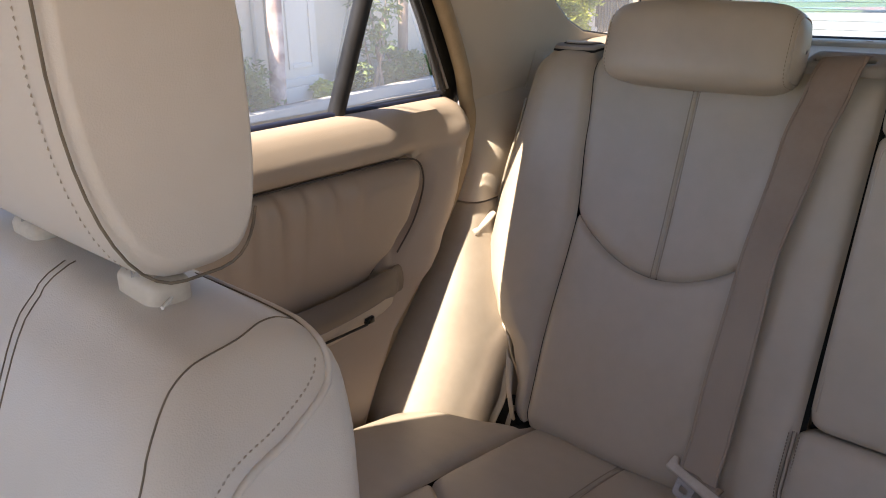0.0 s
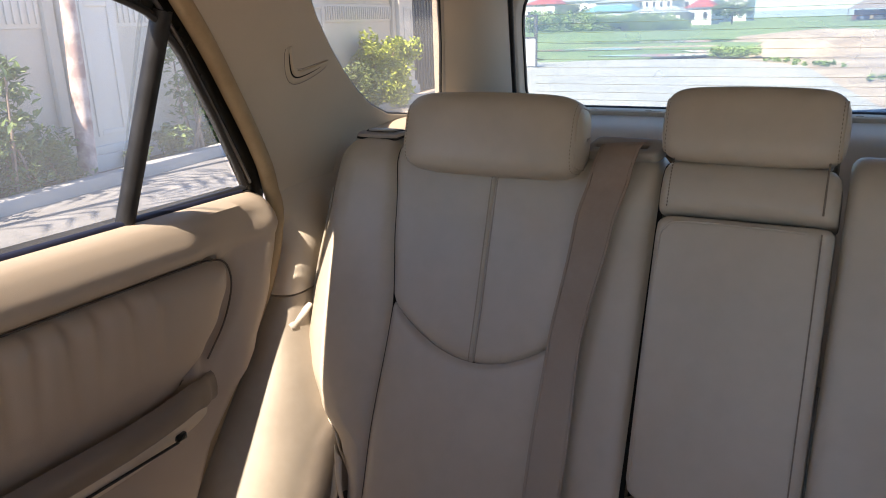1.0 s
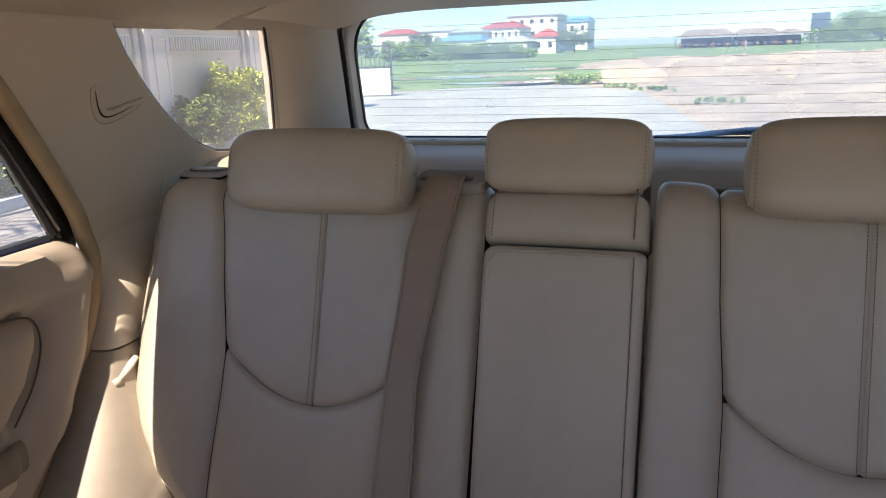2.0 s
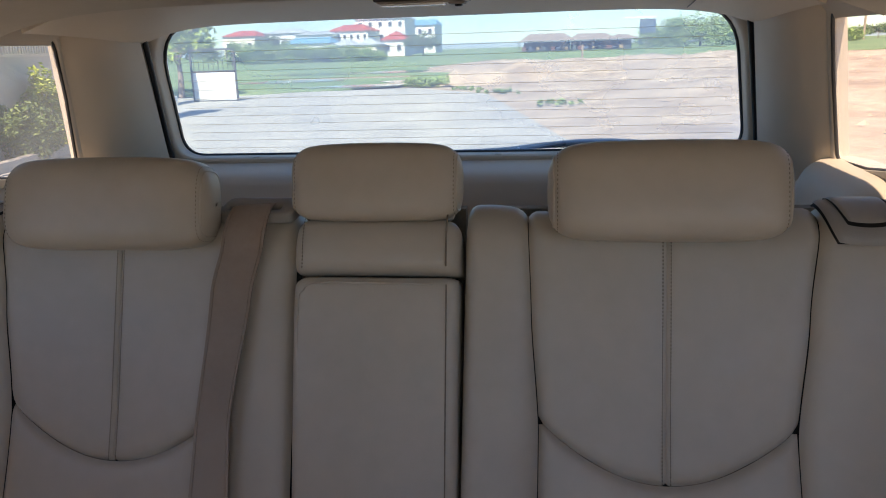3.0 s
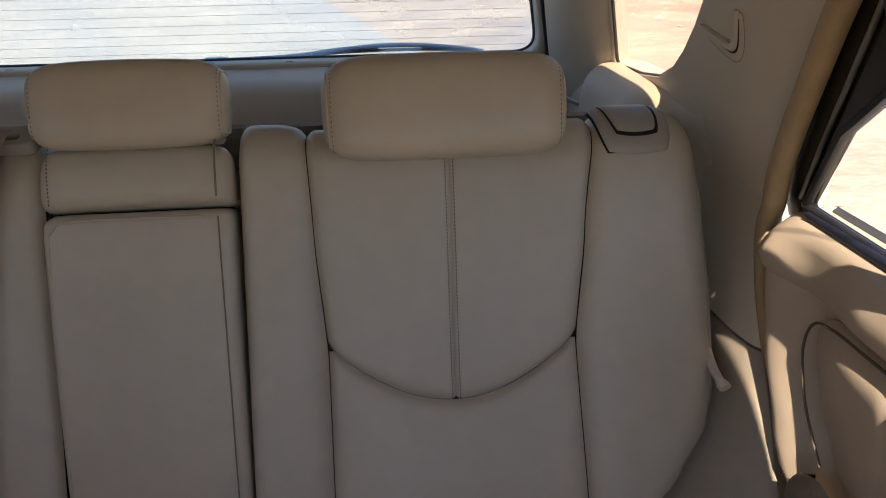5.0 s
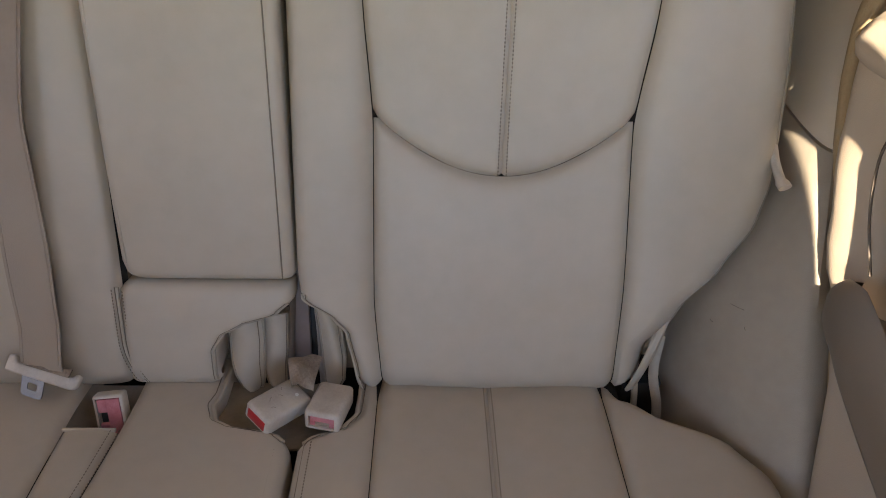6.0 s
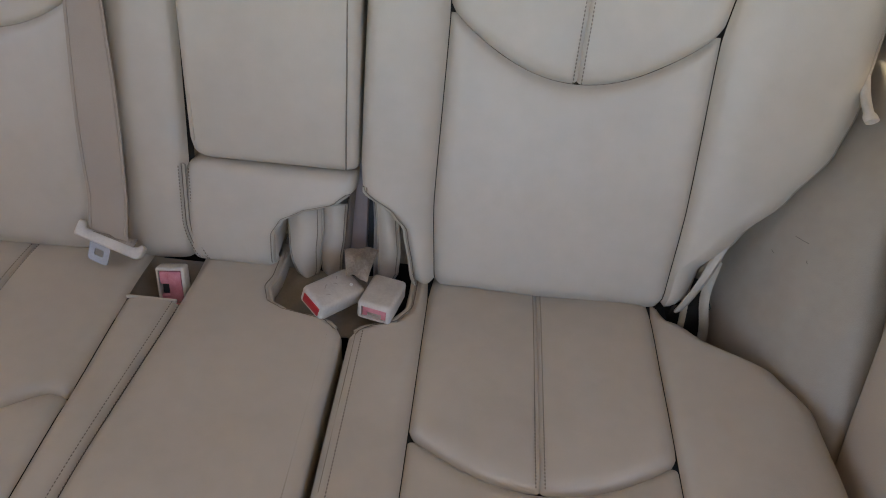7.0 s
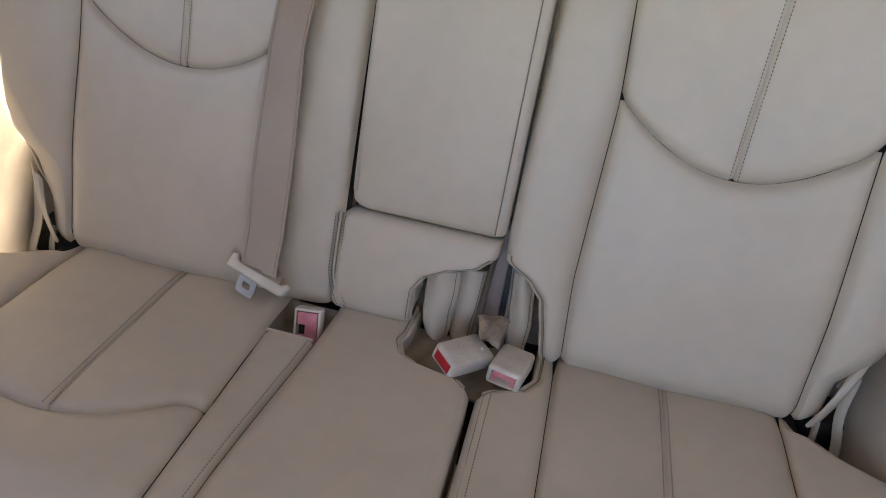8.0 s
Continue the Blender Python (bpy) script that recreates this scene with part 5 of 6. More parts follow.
# ---- seat belt, tongue and buckles ----
belt = thing("seat_belt", (-0.19, 0.0, 0.66), "brown woven seat belt running down the backrest to its tongue", "seat belt")
BX = table([(QZ(0.68), -0.200), (QZ(0.76), -0.2005), (QZ(0.95), -0.1985), (QZ(1.10), -0.180), (QZ(1.19), -0.158), (QZ(1.26), -0.155)])
BW = table([(QZ(0.68), 0.0268), (QZ(0.95), 0.0245), (QZ(1.19), 0.0275), (QZ(1.3), 0.027)])


def belt_point(u, v):
    end = smooth01((v - QZ(1.155) - 0.036) / 0.004)
    v -= 0.003 * (u + 1) / 2 * smooth01((v - QZ(1.10)) / 0.06)
    p, n = back_sheet(v)
    x = BX(v) + BW(v) * u
    lift = 0.011 + 0.0035 * math.sin(v * 21) * u + 0.010 * smooth01((QZ(0.735) - v) / 0.05) + 0.010 * smooth01((v - QZ(1.14)) / 0.04) - 0.004 * end
    w = max(dish(x, v), 0.0) + lift
    return Vector((x, p.y, p.z)) + n * w


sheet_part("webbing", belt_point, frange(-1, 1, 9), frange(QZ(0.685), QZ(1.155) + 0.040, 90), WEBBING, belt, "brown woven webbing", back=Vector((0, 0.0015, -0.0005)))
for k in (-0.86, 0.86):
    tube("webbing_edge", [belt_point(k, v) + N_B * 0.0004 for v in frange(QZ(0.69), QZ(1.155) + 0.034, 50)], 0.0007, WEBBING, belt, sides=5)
a, b = Vector((-0.237, -0.098, 0.695)), Vector((-0.166, -0.112, 0.680))
h1 = (b - a).normalized()
h3 = (Vector((0, -0.62, 0.78)) - h1 * Vector((0, -0.62, 0.78)).dot(h1)).normalized()
h2 = h3.cross(h1)
L_ = (b - a).length
grip = rounded([(-0.005, -0.006), (L_ + 0.003, -0.0075), (L_ + 0.008, -0.003), (L_ + 0.009, 0.010), (L_ + 0.003, 0.012), (L_ - 0.001, 0.0065), (0.006, 0.0065), (0.003, 0.014), (-0.005, 0.013)], 0.0028, 3)
plate("tongue_handle", grip, [], lambda p, q, c: a + h1 * p + h2 * q + h3 * (0.004 - c), 0.009, BEIGE, belt, "beige plastic tongue grip", bevel=0.0026)
plate("webbing_fold", rounded([(0.014, 0.0055), (L_ - 0.004, 0.0055), (L_ - 0.003, 0.016)], 0.0012, 2), [], lambda p, q, c: a + h1 * p + h2 * q + h3 * (0.0045 - c), 0.003, WEBDIRTY, belt, "dark folded end of the webbing")
plate("tongue", rounded([(-0.014, 0), (0.014, 0), (0.013, 0.026), (-0.013, 0.026)], 0.005, 3), [rounded([(-0.006, 0.010), (0.006, 0.010), (0.006, 0.018), (-0.006, 0.018)], 0.002, 2)],
      lambda p, q, c: Vector((-0.210, -0.104, 0.686)) + Vector((0.95, -0.22, -0.2)) * p + Vector((-0.06, -0.75, -0.66)) * q + Vector((0, -0.5, 0.6)) * c, 0.0025, STEEL, belt, "steel tongue plate")
guide = thing("belt_guide", (-0.16, 0.14, 1.19), "grey plastic belt guide on the backrest top", "belt guide")
gp_, gn_ = back_sheet(QZ(1.155) + 0.045 * 0.90)
gt_ = Vector((0, gn_.z, -gn_.y))
plate("guide_frame", rounded([(-0.212, -0.012), (-0.112, -0.012), (-0.105, 0.030), (-0.205, 0.032)], 0.012, 4), [rounded([(-0.200, 0.000), (-0.130, 0.000), (-0.130, 0.010), (-0.200, 0.010)], 0.003, 2)],
      lambda p, q, c: Vector((p, gp_.y, gp_.z)) + gt_ * q + gn_ * (0.016 - c), 0.014, LIDGREY, guide, bevel=0.004)



def housing(name, c, size, m, parent, side, label="", bevel=0.0052):
    """A rounded buckle housing with a recess in one end; side: the axis along which that end faces, negative."""
    bm = bmesh.new()
    bmesh.ops.create_cube(bm, size=1)
    for v in bm.verts:
        v.co = Vector((v.co.x * size[0], v.co.y * size[1], v.co.z * size[2]))
    bmesh.ops.bevel(bm, geom=list(bm.edges), offset=bevel, segments=3, affect="EDGES", profile=0.5)
    way = Vector((-1, 0, 0)) if side == "x" else Vector((0, -1, 0))
    bm.normal_update()
    end = max((f for f in bm.faces if f.normal.dot(way) > 0.99), key=lambda f: f.calc_area())
    bmesh.ops.inset_region(bm, faces=[end], thickness=0.0006, depth=0.0)
    bmesh.ops.inset_region(bm, faces=[end], thickness=0.0006, depth=-0.007)
    bmesh.ops.transform(bm, matrix=Matrix.Translation(c) @ m, verts=bm.verts)
    return bm_part(name, bm, BEIGE, parent, label)


b1 = thing("seat_buckle", (-0.127, -0.13, 0.64), "beige seat buckle with faded red button, standing in its pocket", "buckle", "seat buckles")
m1 = Matrix.Rotation(radians(-28), 4, "X") @ Matrix.Rotation(radians(-6), 4, "Y")
at1 = lambda x, y, z: Vector((-0.122, -0.127, 0.640)) + m1.to_3x3() @ Vector((x, y, z))
housing("housing", at1(0, 0, 0), (0.036, 0.018, 0.058), m1, b1, "y", bevel=0.0032)
box("button", at1(0.0052, -0.0060, 0.0), (0.0162, 0.006, 0.0485), PINK, b1, "faded red release button", 0.0015, m1)
for z in (-0.0140, 0.0160):
    box("button_edge", at1(-0.0075, -0.0060, z), (0.0115, 0.006, 0.0165), PINK, b1, "", 0.0012, m1)
box("slot", at1(-0.0070, -0.0030, 0.0010), (0.0100, 0.003, 0.018), BLACK, b1, "", 0.0, m1)
b2 = thing("seat_buckle", (0.080, -0.139, 0.65), "worn beige seat buckle with red end, lying on its side", "buckle", "seat buckles")
m2 = Matrix.Rotation(radians(49), 4, "Z") @ Matrix.Rotation(radians(13), 4, "Y") @ Matrix.Rotation(radians(8), 4, "X")
at2 = lambda x, y, z: Vector((0.080, -0.137, 0.672)) + m2.to_3x3() @ Vector((x, y, z))
housing("housing", at2(0, 0, 0), (0.066, 0.041, 0.025), m2, b2, "x", "scuffed beige housing")
box("button", at2(-0.0305, 0, 0), (0.006, 0.029, 0.014), RED, b2, "red release button", 0.0012, m2)
tube("rivet", [at2(0.020, -0.006, 0.0115), at2(0.020, -0.006, 0.0135)], 0.0022, LENS, b2, sides=10)
for x0, y0, x1, y1 in ((-0.012, 0.004, -0.006, 0.008), (0.002, 0.006, 0.006, 0.002), (-0.016, -0.004, -0.012, -0.007), (0.010, 0.010, 0.013, 0.013)):
    tube("scuff", [at2(x0, y0, 0.0126), at2(0.5 * (x0 + x1), 0.5 * (y0 + y1) + 0.001, 0.0127), at2(x1, y1, 0.0126)], 0.0004, GREYTRIM, b2, sides=5)
b3 = thing("seat_buckle", (0.138, -0.139, 0.65), "beige seat buckle with faded pink slot, lying in the pocket", "buckle", "seat buckles")
m3 = Matrix.Rotation(radians(78), 4, "Z") @ Matrix.Rotation(radians(13), 4, "Y")
at3 = lambda x, y, z: Vector((0.139, -0.136, 0.671)) + m3.to_3x3() @ Vector((x, y, z))
housing("housing", at3(0, 0, 0), (0.060, 0.042, 0.026), m3, b3, "x")
box("button", at3(-0.0258, 0, 0.003), (0.004, 0.029, 0.009), PINK, b3, "faded pink release button", 0.0010, m3)
for y in (-0.0115, 0.0115):
    box("button_edge", at3(-0.0258, y, -0.004), (0.004, 0.006, 0.007), PINK, b3, "", 0.0008, m3)
box("slot", at3(-0.0245, 0, -0.004), (0.002, 0.017, 0.006), WEBDIRTY, b3, "", 0.0, m3)

# folded webbing and covers between the seat sections
def cloth(name, pts_top, pts_bot, mat, label, wave=0.004, n=10, thick=0.002):
    a0, a1, b0, b1_ = Vector(pts_top[0]), Vector(pts_top[1]), Vector(pts_bot[0]), Vector(pts_bot[1])

    def f(u, v):
        p = a0.lerp(a1, u).lerp(b0.lerp(b1_, u), v)
        bow = math.sin(math.pi * v) * wave * 2.2 + math.sin(math.pi * u) * wave
        return p + Vector((0, -bow, bow * 0.3)) + Vector((0, 0, 0.0015 * math.sin(9 * u + 3 * v)))
    return tagged(sheet_part(name, f, frange(0, 1, n), frange(0, 1, n), mat, back=Vector((0, thick, thick * 0.3))), label, "seat flap", "seat flaps")


def flap(rows, off, bulge, mat, label, lean=0.0, name="cover_flap", welts=True):
    """A leather flap on the backrest's plane, off behind it, between the sides given by rows of (z, left, right), with welted edges."""
    lo, hi = table([(z, a) for z, a, b in rows]), table([(z, b) for z, a, b in rows])

    def at(u, z):
        x = lo(z) + (hi(z) - lo(z)) * u
        p, n = back_sheet(QZ(z))
        return Vector((x, *(Vector((0, 0, 0.9)) + UP_B * QZ(z) + N_B * (off + bulge * (1 - (2 * u - 1) ** 2) + lean * u + 0.0015 * math.sin(60 * z + 5 * u))).yz))
    zs_ = frange(rows[0][0], rows[-1][0], 20)
    t = tagged(sheet_part(name, at, frange(0, 1, 10), zs_, mat, back=N_B * -0.004), label, "seat flap", "seat flaps")
    if welts:
        for k in (0.03, 0.97):
            tube("welt", [at(k, z) + N_B * 0.0006 for z in zs_], 0.0011, PIPING, t, sides=6)
        tube("welt", [at(u, zs_[-1]) + N_B * 0.0006 for u in frange(0.03, 0.97, 8)], 0.0013, PIPING, t, sides=6)
        tube("seam", [at(0.86, z) + N_B * 0.0003 for z in zs_], 0.0006, DARKTHREAD, t, sides=5)
    return t


flap([(0.634, 0.032, 0.042), (0.638, 0.026, 0.046), (0.646, 0.020, 0.0495), (0.660, 0.014, 0.0505), (0.676, 0.011, 0.051), (0.70, 0.010, 0.0535), (0.728, 0.010, 0.052)], -0.018, 0.010, LEATHER, "beige leather flap hanging behind the buckles", -0.004)
flap([(0.634, 0.058, 0.070), (0.640, 0.052, 0.0775), (0.660, 0.048, 0.0785), (0.690, 0.048, 0.083), (0.712, 0.049, 0.0835), (0.733, 0.050, 0.084)], -0.030, 0.007, LEATHER, "beige leather flap hanging behind the buckles")
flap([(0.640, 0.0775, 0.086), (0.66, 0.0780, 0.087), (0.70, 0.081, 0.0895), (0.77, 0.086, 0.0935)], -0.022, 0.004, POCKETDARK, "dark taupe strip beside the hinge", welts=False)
flap([(0.640, 0.127, 0.142), (0.650, 0.125, 0.150), (0.680, 0.1225, 0.152), (0.715, 0.120, 0.148), (0.745, 0.117, 0.142)], -0.022, 0.009, LEATHER, "beige leather flap hanging behind the buckles")
flap([(0.642, 0.118, 0.1235), (0.68, 0.1165, 0.1215), (0.715, 0.1155, 0.120), (0.755, 0.113, 0.117)], -0.026, 0.002, LIDGREY, "grey edge strip beside the hinge", welts=False)
box("hinge_plate", (0.0975, -0.036, 0.715), (0.021, 0.010, 0.17), HINGE, seat_l, "taupe steel hinge", 0.003, Matrix.Rotation(-TH, 4, "X"))
# black box added for the deep shade in the gap beside the hinge
box("hinge_gap_shade", (0.112, -0.02, 0.72), (0.010, 0.010, 0.18), BLACK, seat_l, "", 0.0, Matrix.Rotation(-TH, 4, "X"))


def loop(u, v):
    """Crumpled webbing folded over the buckle's end."""
    a, b = Vector((0.084, -0.078, 0.688)).lerp(Vector((0.126, -0.074, 0.688)), u), Vector((0.094, -0.121, 0.690)).lerp(Vector((0.119, -0.121, 0.688)), u)
    p = a.lerp(b, v)
    fold = 0.007 * math.sin(math.pi * v) + 0.004 * math.sin(math.pi * u) + 0.0012 * math.sin(11 * u + 4 * v) + 0.0012 * math.sin(9 * v - 6 * u)
    return p + Vector((0.0, 0.0, fold - 0.008 * u * u * v))


tagged(sheet_part("belt_loop", loop, frange(0, 1, 16), frange(0, 1, 16), WEBDIRTY, back=Vector((0, 0.0005, -0.002))), "crumpled brown webbing loop over the buckle", "belt loop")
# straps and open seat flank at the outer lower corner of the backrests
def strap(name, sx, pts, w, mat, label):
    """A flat woven strap along pts, w wide across the car."""
    line = smooth_line([Vector((sx * x, y, z)) for x, y, z in pts], 12)
    return tagged(sheet_part(name, lambda u, v: line[v] + Vector((w * (u - 0.5), 0.002 * math.sin(math.pi * u), 0)), frange(0, 1, 5), list(range(12)), mat, back=Vector((0, 0.0018, 0))), label, "strap", "anchor straps")


for sx in (-1, 1):
    cloth("flank_cover", ((sx * 0.528, -0.060, 0.724), (sx * 0.546, -0.052, 0.742)), ((sx * 0.497, -0.094, 0.652), (sx * 0.512, -0.084, 0.646)), LEATHER, "loose leather cover edge at the backrest's lower corner", 0.003)
    strap("anchor_strap", sx, ((0.536, -0.062, 0.715), (0.531, -0.082, 0.672), (0.540, -0.098, 0.630), (0.545, -0.104, 0.590)), 0.012, PIPING, "pale anchor strap beside the seat")
    strap("anchor_strap", sx, ((0.510, -0.080, 0.665), (0.511, -0.093, 0.640), (0.514, -0.100, 0.600)), 0.008, PIPING, "narrow pale anchor strap beside the seat")
    box("frame", (sx * 0.520, -0.060, 0.60), (0.050, 0.05, 0.11), GAPSHADE, seat_r if sx > 0 else seat_l, "dark seat frame", 0.004)

# ---- outdoors ----
SAND = material("sand", (0.34, 0.245, 0.175), (0.55, 0.43, 0.325), 0.95, 0.7, 0.015, 18.0, 0.09, 2.2, spread=0.45)
GRASS = material("grass", (0.11, 0.20, 0.075), (0.24, 0.31, 0.13), 1.0, 0.16, 0.02, 20.0, 0.08, 2.0, spread=0.5)
CONCRETE = material("concrete", (0.36, 0.345, 0.32), (0.45, 0.43, 0.40), 0.9, 0.6, 0.002, 60.0, 0.004, 6.0, spread=0.5)
WATER = material("puddle", (0.05, 0.06, 0.05), (0.07, 0.08, 0.065), 0.06, 0.5)
PLASTER = material("plaster", (0.60, 0.545, 0.455), (0.69, 0.635, 0.545), 0.9, 0.8, 0.002, 90.0, spread=0.7)
PLASTER2 = material("plaster_white", (0.68, 0.64, 0.57), (0.76, 0.72, 0.65), 0.9, 0.8, 0.002, 90.0, spread=0.7)
BARK = material("bark", (0.22, 0.15, 0.11), (0.40, 0.31, 0.25), 0.95, 5.0, 0.004, 40.0, spread=0.4)
BARKPALE = material("painted_bark", (0.33, 0.22, 0.20), (0.60, 0.50, 0.46), 0.95, 7.0, 0.004, 40.0, spread=0.3)
LEAF = material("leaf", (0.10, 0.16, 0.05), (0.19, 0.26, 0.09), 0.6, 3.0, spread=0.5)
LEAFLIGHT = material("leaf_light", (0.24, 0.34, 0.045), (0.42, 0.49, 0.09), 0.6, 3.0, spread=0.5)
HEDGE = material("hedge_leaf", (0.17, 0.27, 0.06), (0.30, 0.40, 0.12), 0.8, 0.4, spread=0.5)
REDROOF = material("red_roof", (0.42, 0.07, 0.05), (0.52, 0.11, 0.08), 0.8, 0.7)
BLUEROOF = material("blue_roof", (0.12, 0.33, 0.50), (0.18, 0.42, 0.58), 0.6, 0.7)
GREYROOF = material("grey_roof", (0.38, 0.42, 0.44), (0.50, 0.54, 0.55), 0.7, 0.7)
WHITEWALL = material("white_wall", (0.66, 0.65, 0.63), (0.78, 0.77, 0.75), 0.9, 0.6)
THATCH = material("thatch", (0.22, 0.175, 0.15), (0.34, 0.275, 0.235), 1.0, 1.2, 0.05, 6.0)
DARKWOOD = material("dark_wood", (0.07, 0.05, 0.04), (0.12, 0.09, 0.07), 0.9, 2.0)
WINDOWDARK = material("dark_window", (0.03, 0.035, 0.04), (0.05, 0.055, 0.06), 0.2, 2.0)
BILLBOARD = material("billboard_face", (0.05, 0.08, 0.13), (0.08, 0.12, 0.18), 0.5, 0.8)
GATEWHITE = material("gate_sheet", (0.62, 0.63, 0.64), (0.72, 0.73, 0.74), 0.5, 1.0)
IRON = material("iron", (0.05, 0.045, 0.045), (0.09, 0.08, 0.08), 0.6, 4.0)
COLOURS = [material("stall_" + n, c, tuple(min(1, k * 1.15) for k in c), 0.8, 3.0) for n, c in (("red", (0.13, 0.05, 0.04)), ("blue", (0.06, 0.08, 0.12)), ("yellow", (0.22, 0.15, 0.07)), ("teal", (0.06, 0.08, 0.08)))]


def pad_edge(y):
    return 2.6 - 0.212 * y


def relief(x, y):
    k = max(0.0, min(1.0, (x - pad_edge(y) - 0.4) / 3.0)) * max(0.0, min(1.0, (64 - y) / 10)) * max(0.0, min(1.0, (y + 12) / 6)) * max(0.0, min(1.0, (70 - x) / 10))
    if k <= 0:
        return 0.0
    v = Vector((x * 0.16, y * 0.16, 0.3))
    h = 0.55 * (noise.noise(v) + 0.25) + 0.16 * noise.noise(v * 4.3) + 0.06 * noise.noise(v * 13)
    return max(0.085, h) * k


gx = [-2500, -900, -300, -120, -60, -30, -15, -8] + frange(-4, 40, 89) + [45, 52, 60, 70, 90, 130, 300, 900, 2500]
gy = [-2500, -900, -300, -100, -40, -20] + frange(-12, 66, 118) + [75, 90, 120, 200, 400, 1000, 2800]
tagged(sheet_part("ground", lambda u, v: Vector((u, v, relief(u, v))), gx, gy, SAND), "dry sandy ground with low humps", "ground", kind="structure")


def rim_noise(pts, amp, n, seed):
    """Closed loop through pts with a ragged edge."""
    loop = smooth_line([Vector((x, y, 0)) for x, y in pts + [pts[0]]], n)[:-1]
    return [(p.x + amp * noise.noise(Vector((p.x * 0.35 + seed, p.y * 0.35, 1.7))), p.y + amp * noise.noise(Vector((p.x * 0.35, p.y * 0.35 + seed, 7.1)))) for p in loop]


def flat_sheet(name, loop, z, mat, label, category, depth=0.03):
    return tagged(plate(name, loop, [], lambda a, b, c: Vector((a, b, z - c)), depth, mat), label, category, kind="structure")


near_edge = rim_noise([(-60, 24.5), (-30, 23), (-14, 22.0), (-9, 22.4), (-5.5, 25.5), (-3.6, 30), (-2.6, 37), (-0.5, 46), (4, 55), (11, 59), (20, 60), (32, 66), (60, 66), (140, 70)], 1.6, 120, 3.0)[:112]
flat_sheet("ground_grass", near_edge + [(900, 90), (1600, 1500), (-1600, 1500), (-900, 24)], 0.07, GRASS, "green marshy field", "field", 0.06)
flat_sheet("road", rounded([(-5.2, -14), (pad_edge(-14), -14), (pad_edge(10), 10), (pad_edge(20) + 0.2, 20.5), (-4.2, 24.6), (-12.5, 22.2), (-12.5, 14), (-7.6, 13.5)], 0.6, 4), 0.05, CONCRETE, "pale concrete yard and road", "road", 0.05)
for pts, lab in (([(-9, 25.5), (-6.6, 26.5), (-4.6, 26.2), (-6.4, 24.9)], "shallow puddle at the road's end"), ([(-6.5, 29), (-3.6, 31), (-3.0, 29.0), (-5.2, 27.6)], "shallow puddle in the field"), ([(-16, 40), (-9, 42), (-5, 40), (-10, 38.5)], "shallow water in the field"), ([(-14, 31), (-10, 32.5), (-8.5, 31), (-11.5, 30)], "shallow water in the field")):
    flat_sheet("water", rim_noise(pts, 0.5, 28, 5.0), 0.095, WATER, lab, "puddle", 0.04)
for pts in ([(-7.5, 26.5), (-5.5, 27.4), (-3.4, 27.0), (-5.5, 26.3)], [(-12, 33.5), (-7, 34.5), (-5.5, 33.5), (-8, 32.8)]):
    flat_sheet("ground_mud", rim_noise(pts, 0.5, 24, 9.0), 0.085, SAND, "bare sandy patch in the grass", "sand patch", 0.03)


def mound(x, y, r, h, seed):
    def f(u, v):
        a, d = 2 * math.pi * u, v
        k = (1 - d * d) ** 1.4 * (0.8 + 0.45 * noise.noise(Vector((3 * math.cos(a) * d + seed, 3 * math.sin(a) * d, seed))))
        return Vector((x + r * d * math.cos(a), y + r * 0.7 * d * math.sin(a), 0.02 + relief(x, y) * 0.6 + h * max(0, k)))
    tagged(sheet_part("sand_mound", f, frange(0, 1, 30), frange(0, 1, 12), SAND), "loose mound of dumped sand and earth", "sand mound", "sand mounds")


mound(-2.2, 26.5, 1.8, 0.75, 1.0)
mound(-0.6, 28.5, 2.2, 0.6, 2.3)


def leaves(name, clumps, size, mat, parent, rnd, per=40, label=""):
    """Many small folded leaves scattered through clumps of (centre, radius)."""
    verts, faces = [], []
    for c, r in clumps:
        for _ in range(per):
            d = Vector((rnd.gauss(0, 1), rnd.gauss(0, 1), rnd.gauss(0, 0.8)))
            d = d.normalized() * r * rnd.random() ** 0.4
            p = Vector(c) + d
            t = Vector((rnd.uniform(-1, 1), rnd.uniform(-1, 1), rnd.uniform(-0.7, 0.5))).normalized()
            s = t.cross(Vector((rnd.uniform(-1, 1), rnd.uniform(-1, 1), 1.2))).normalized()
            n = t.cross(s)
            ln, wd = size * rnd.uniform(0.7, 1.4), size * 0.22 * rnd.uniform(0.8, 1.3)
            o = len(verts)
            verts += [p - t * ln * 0.5, p + s * wd - n * wd * 0.4, p + t * ln * 0.5, p - s * wd - n * wd * 0.4]
            faces += [(o, o + 1, o + 2), (o, o + 2, o + 3)]
    return link_mesh(name, verts, faces, mat, parent, label, flat=True)


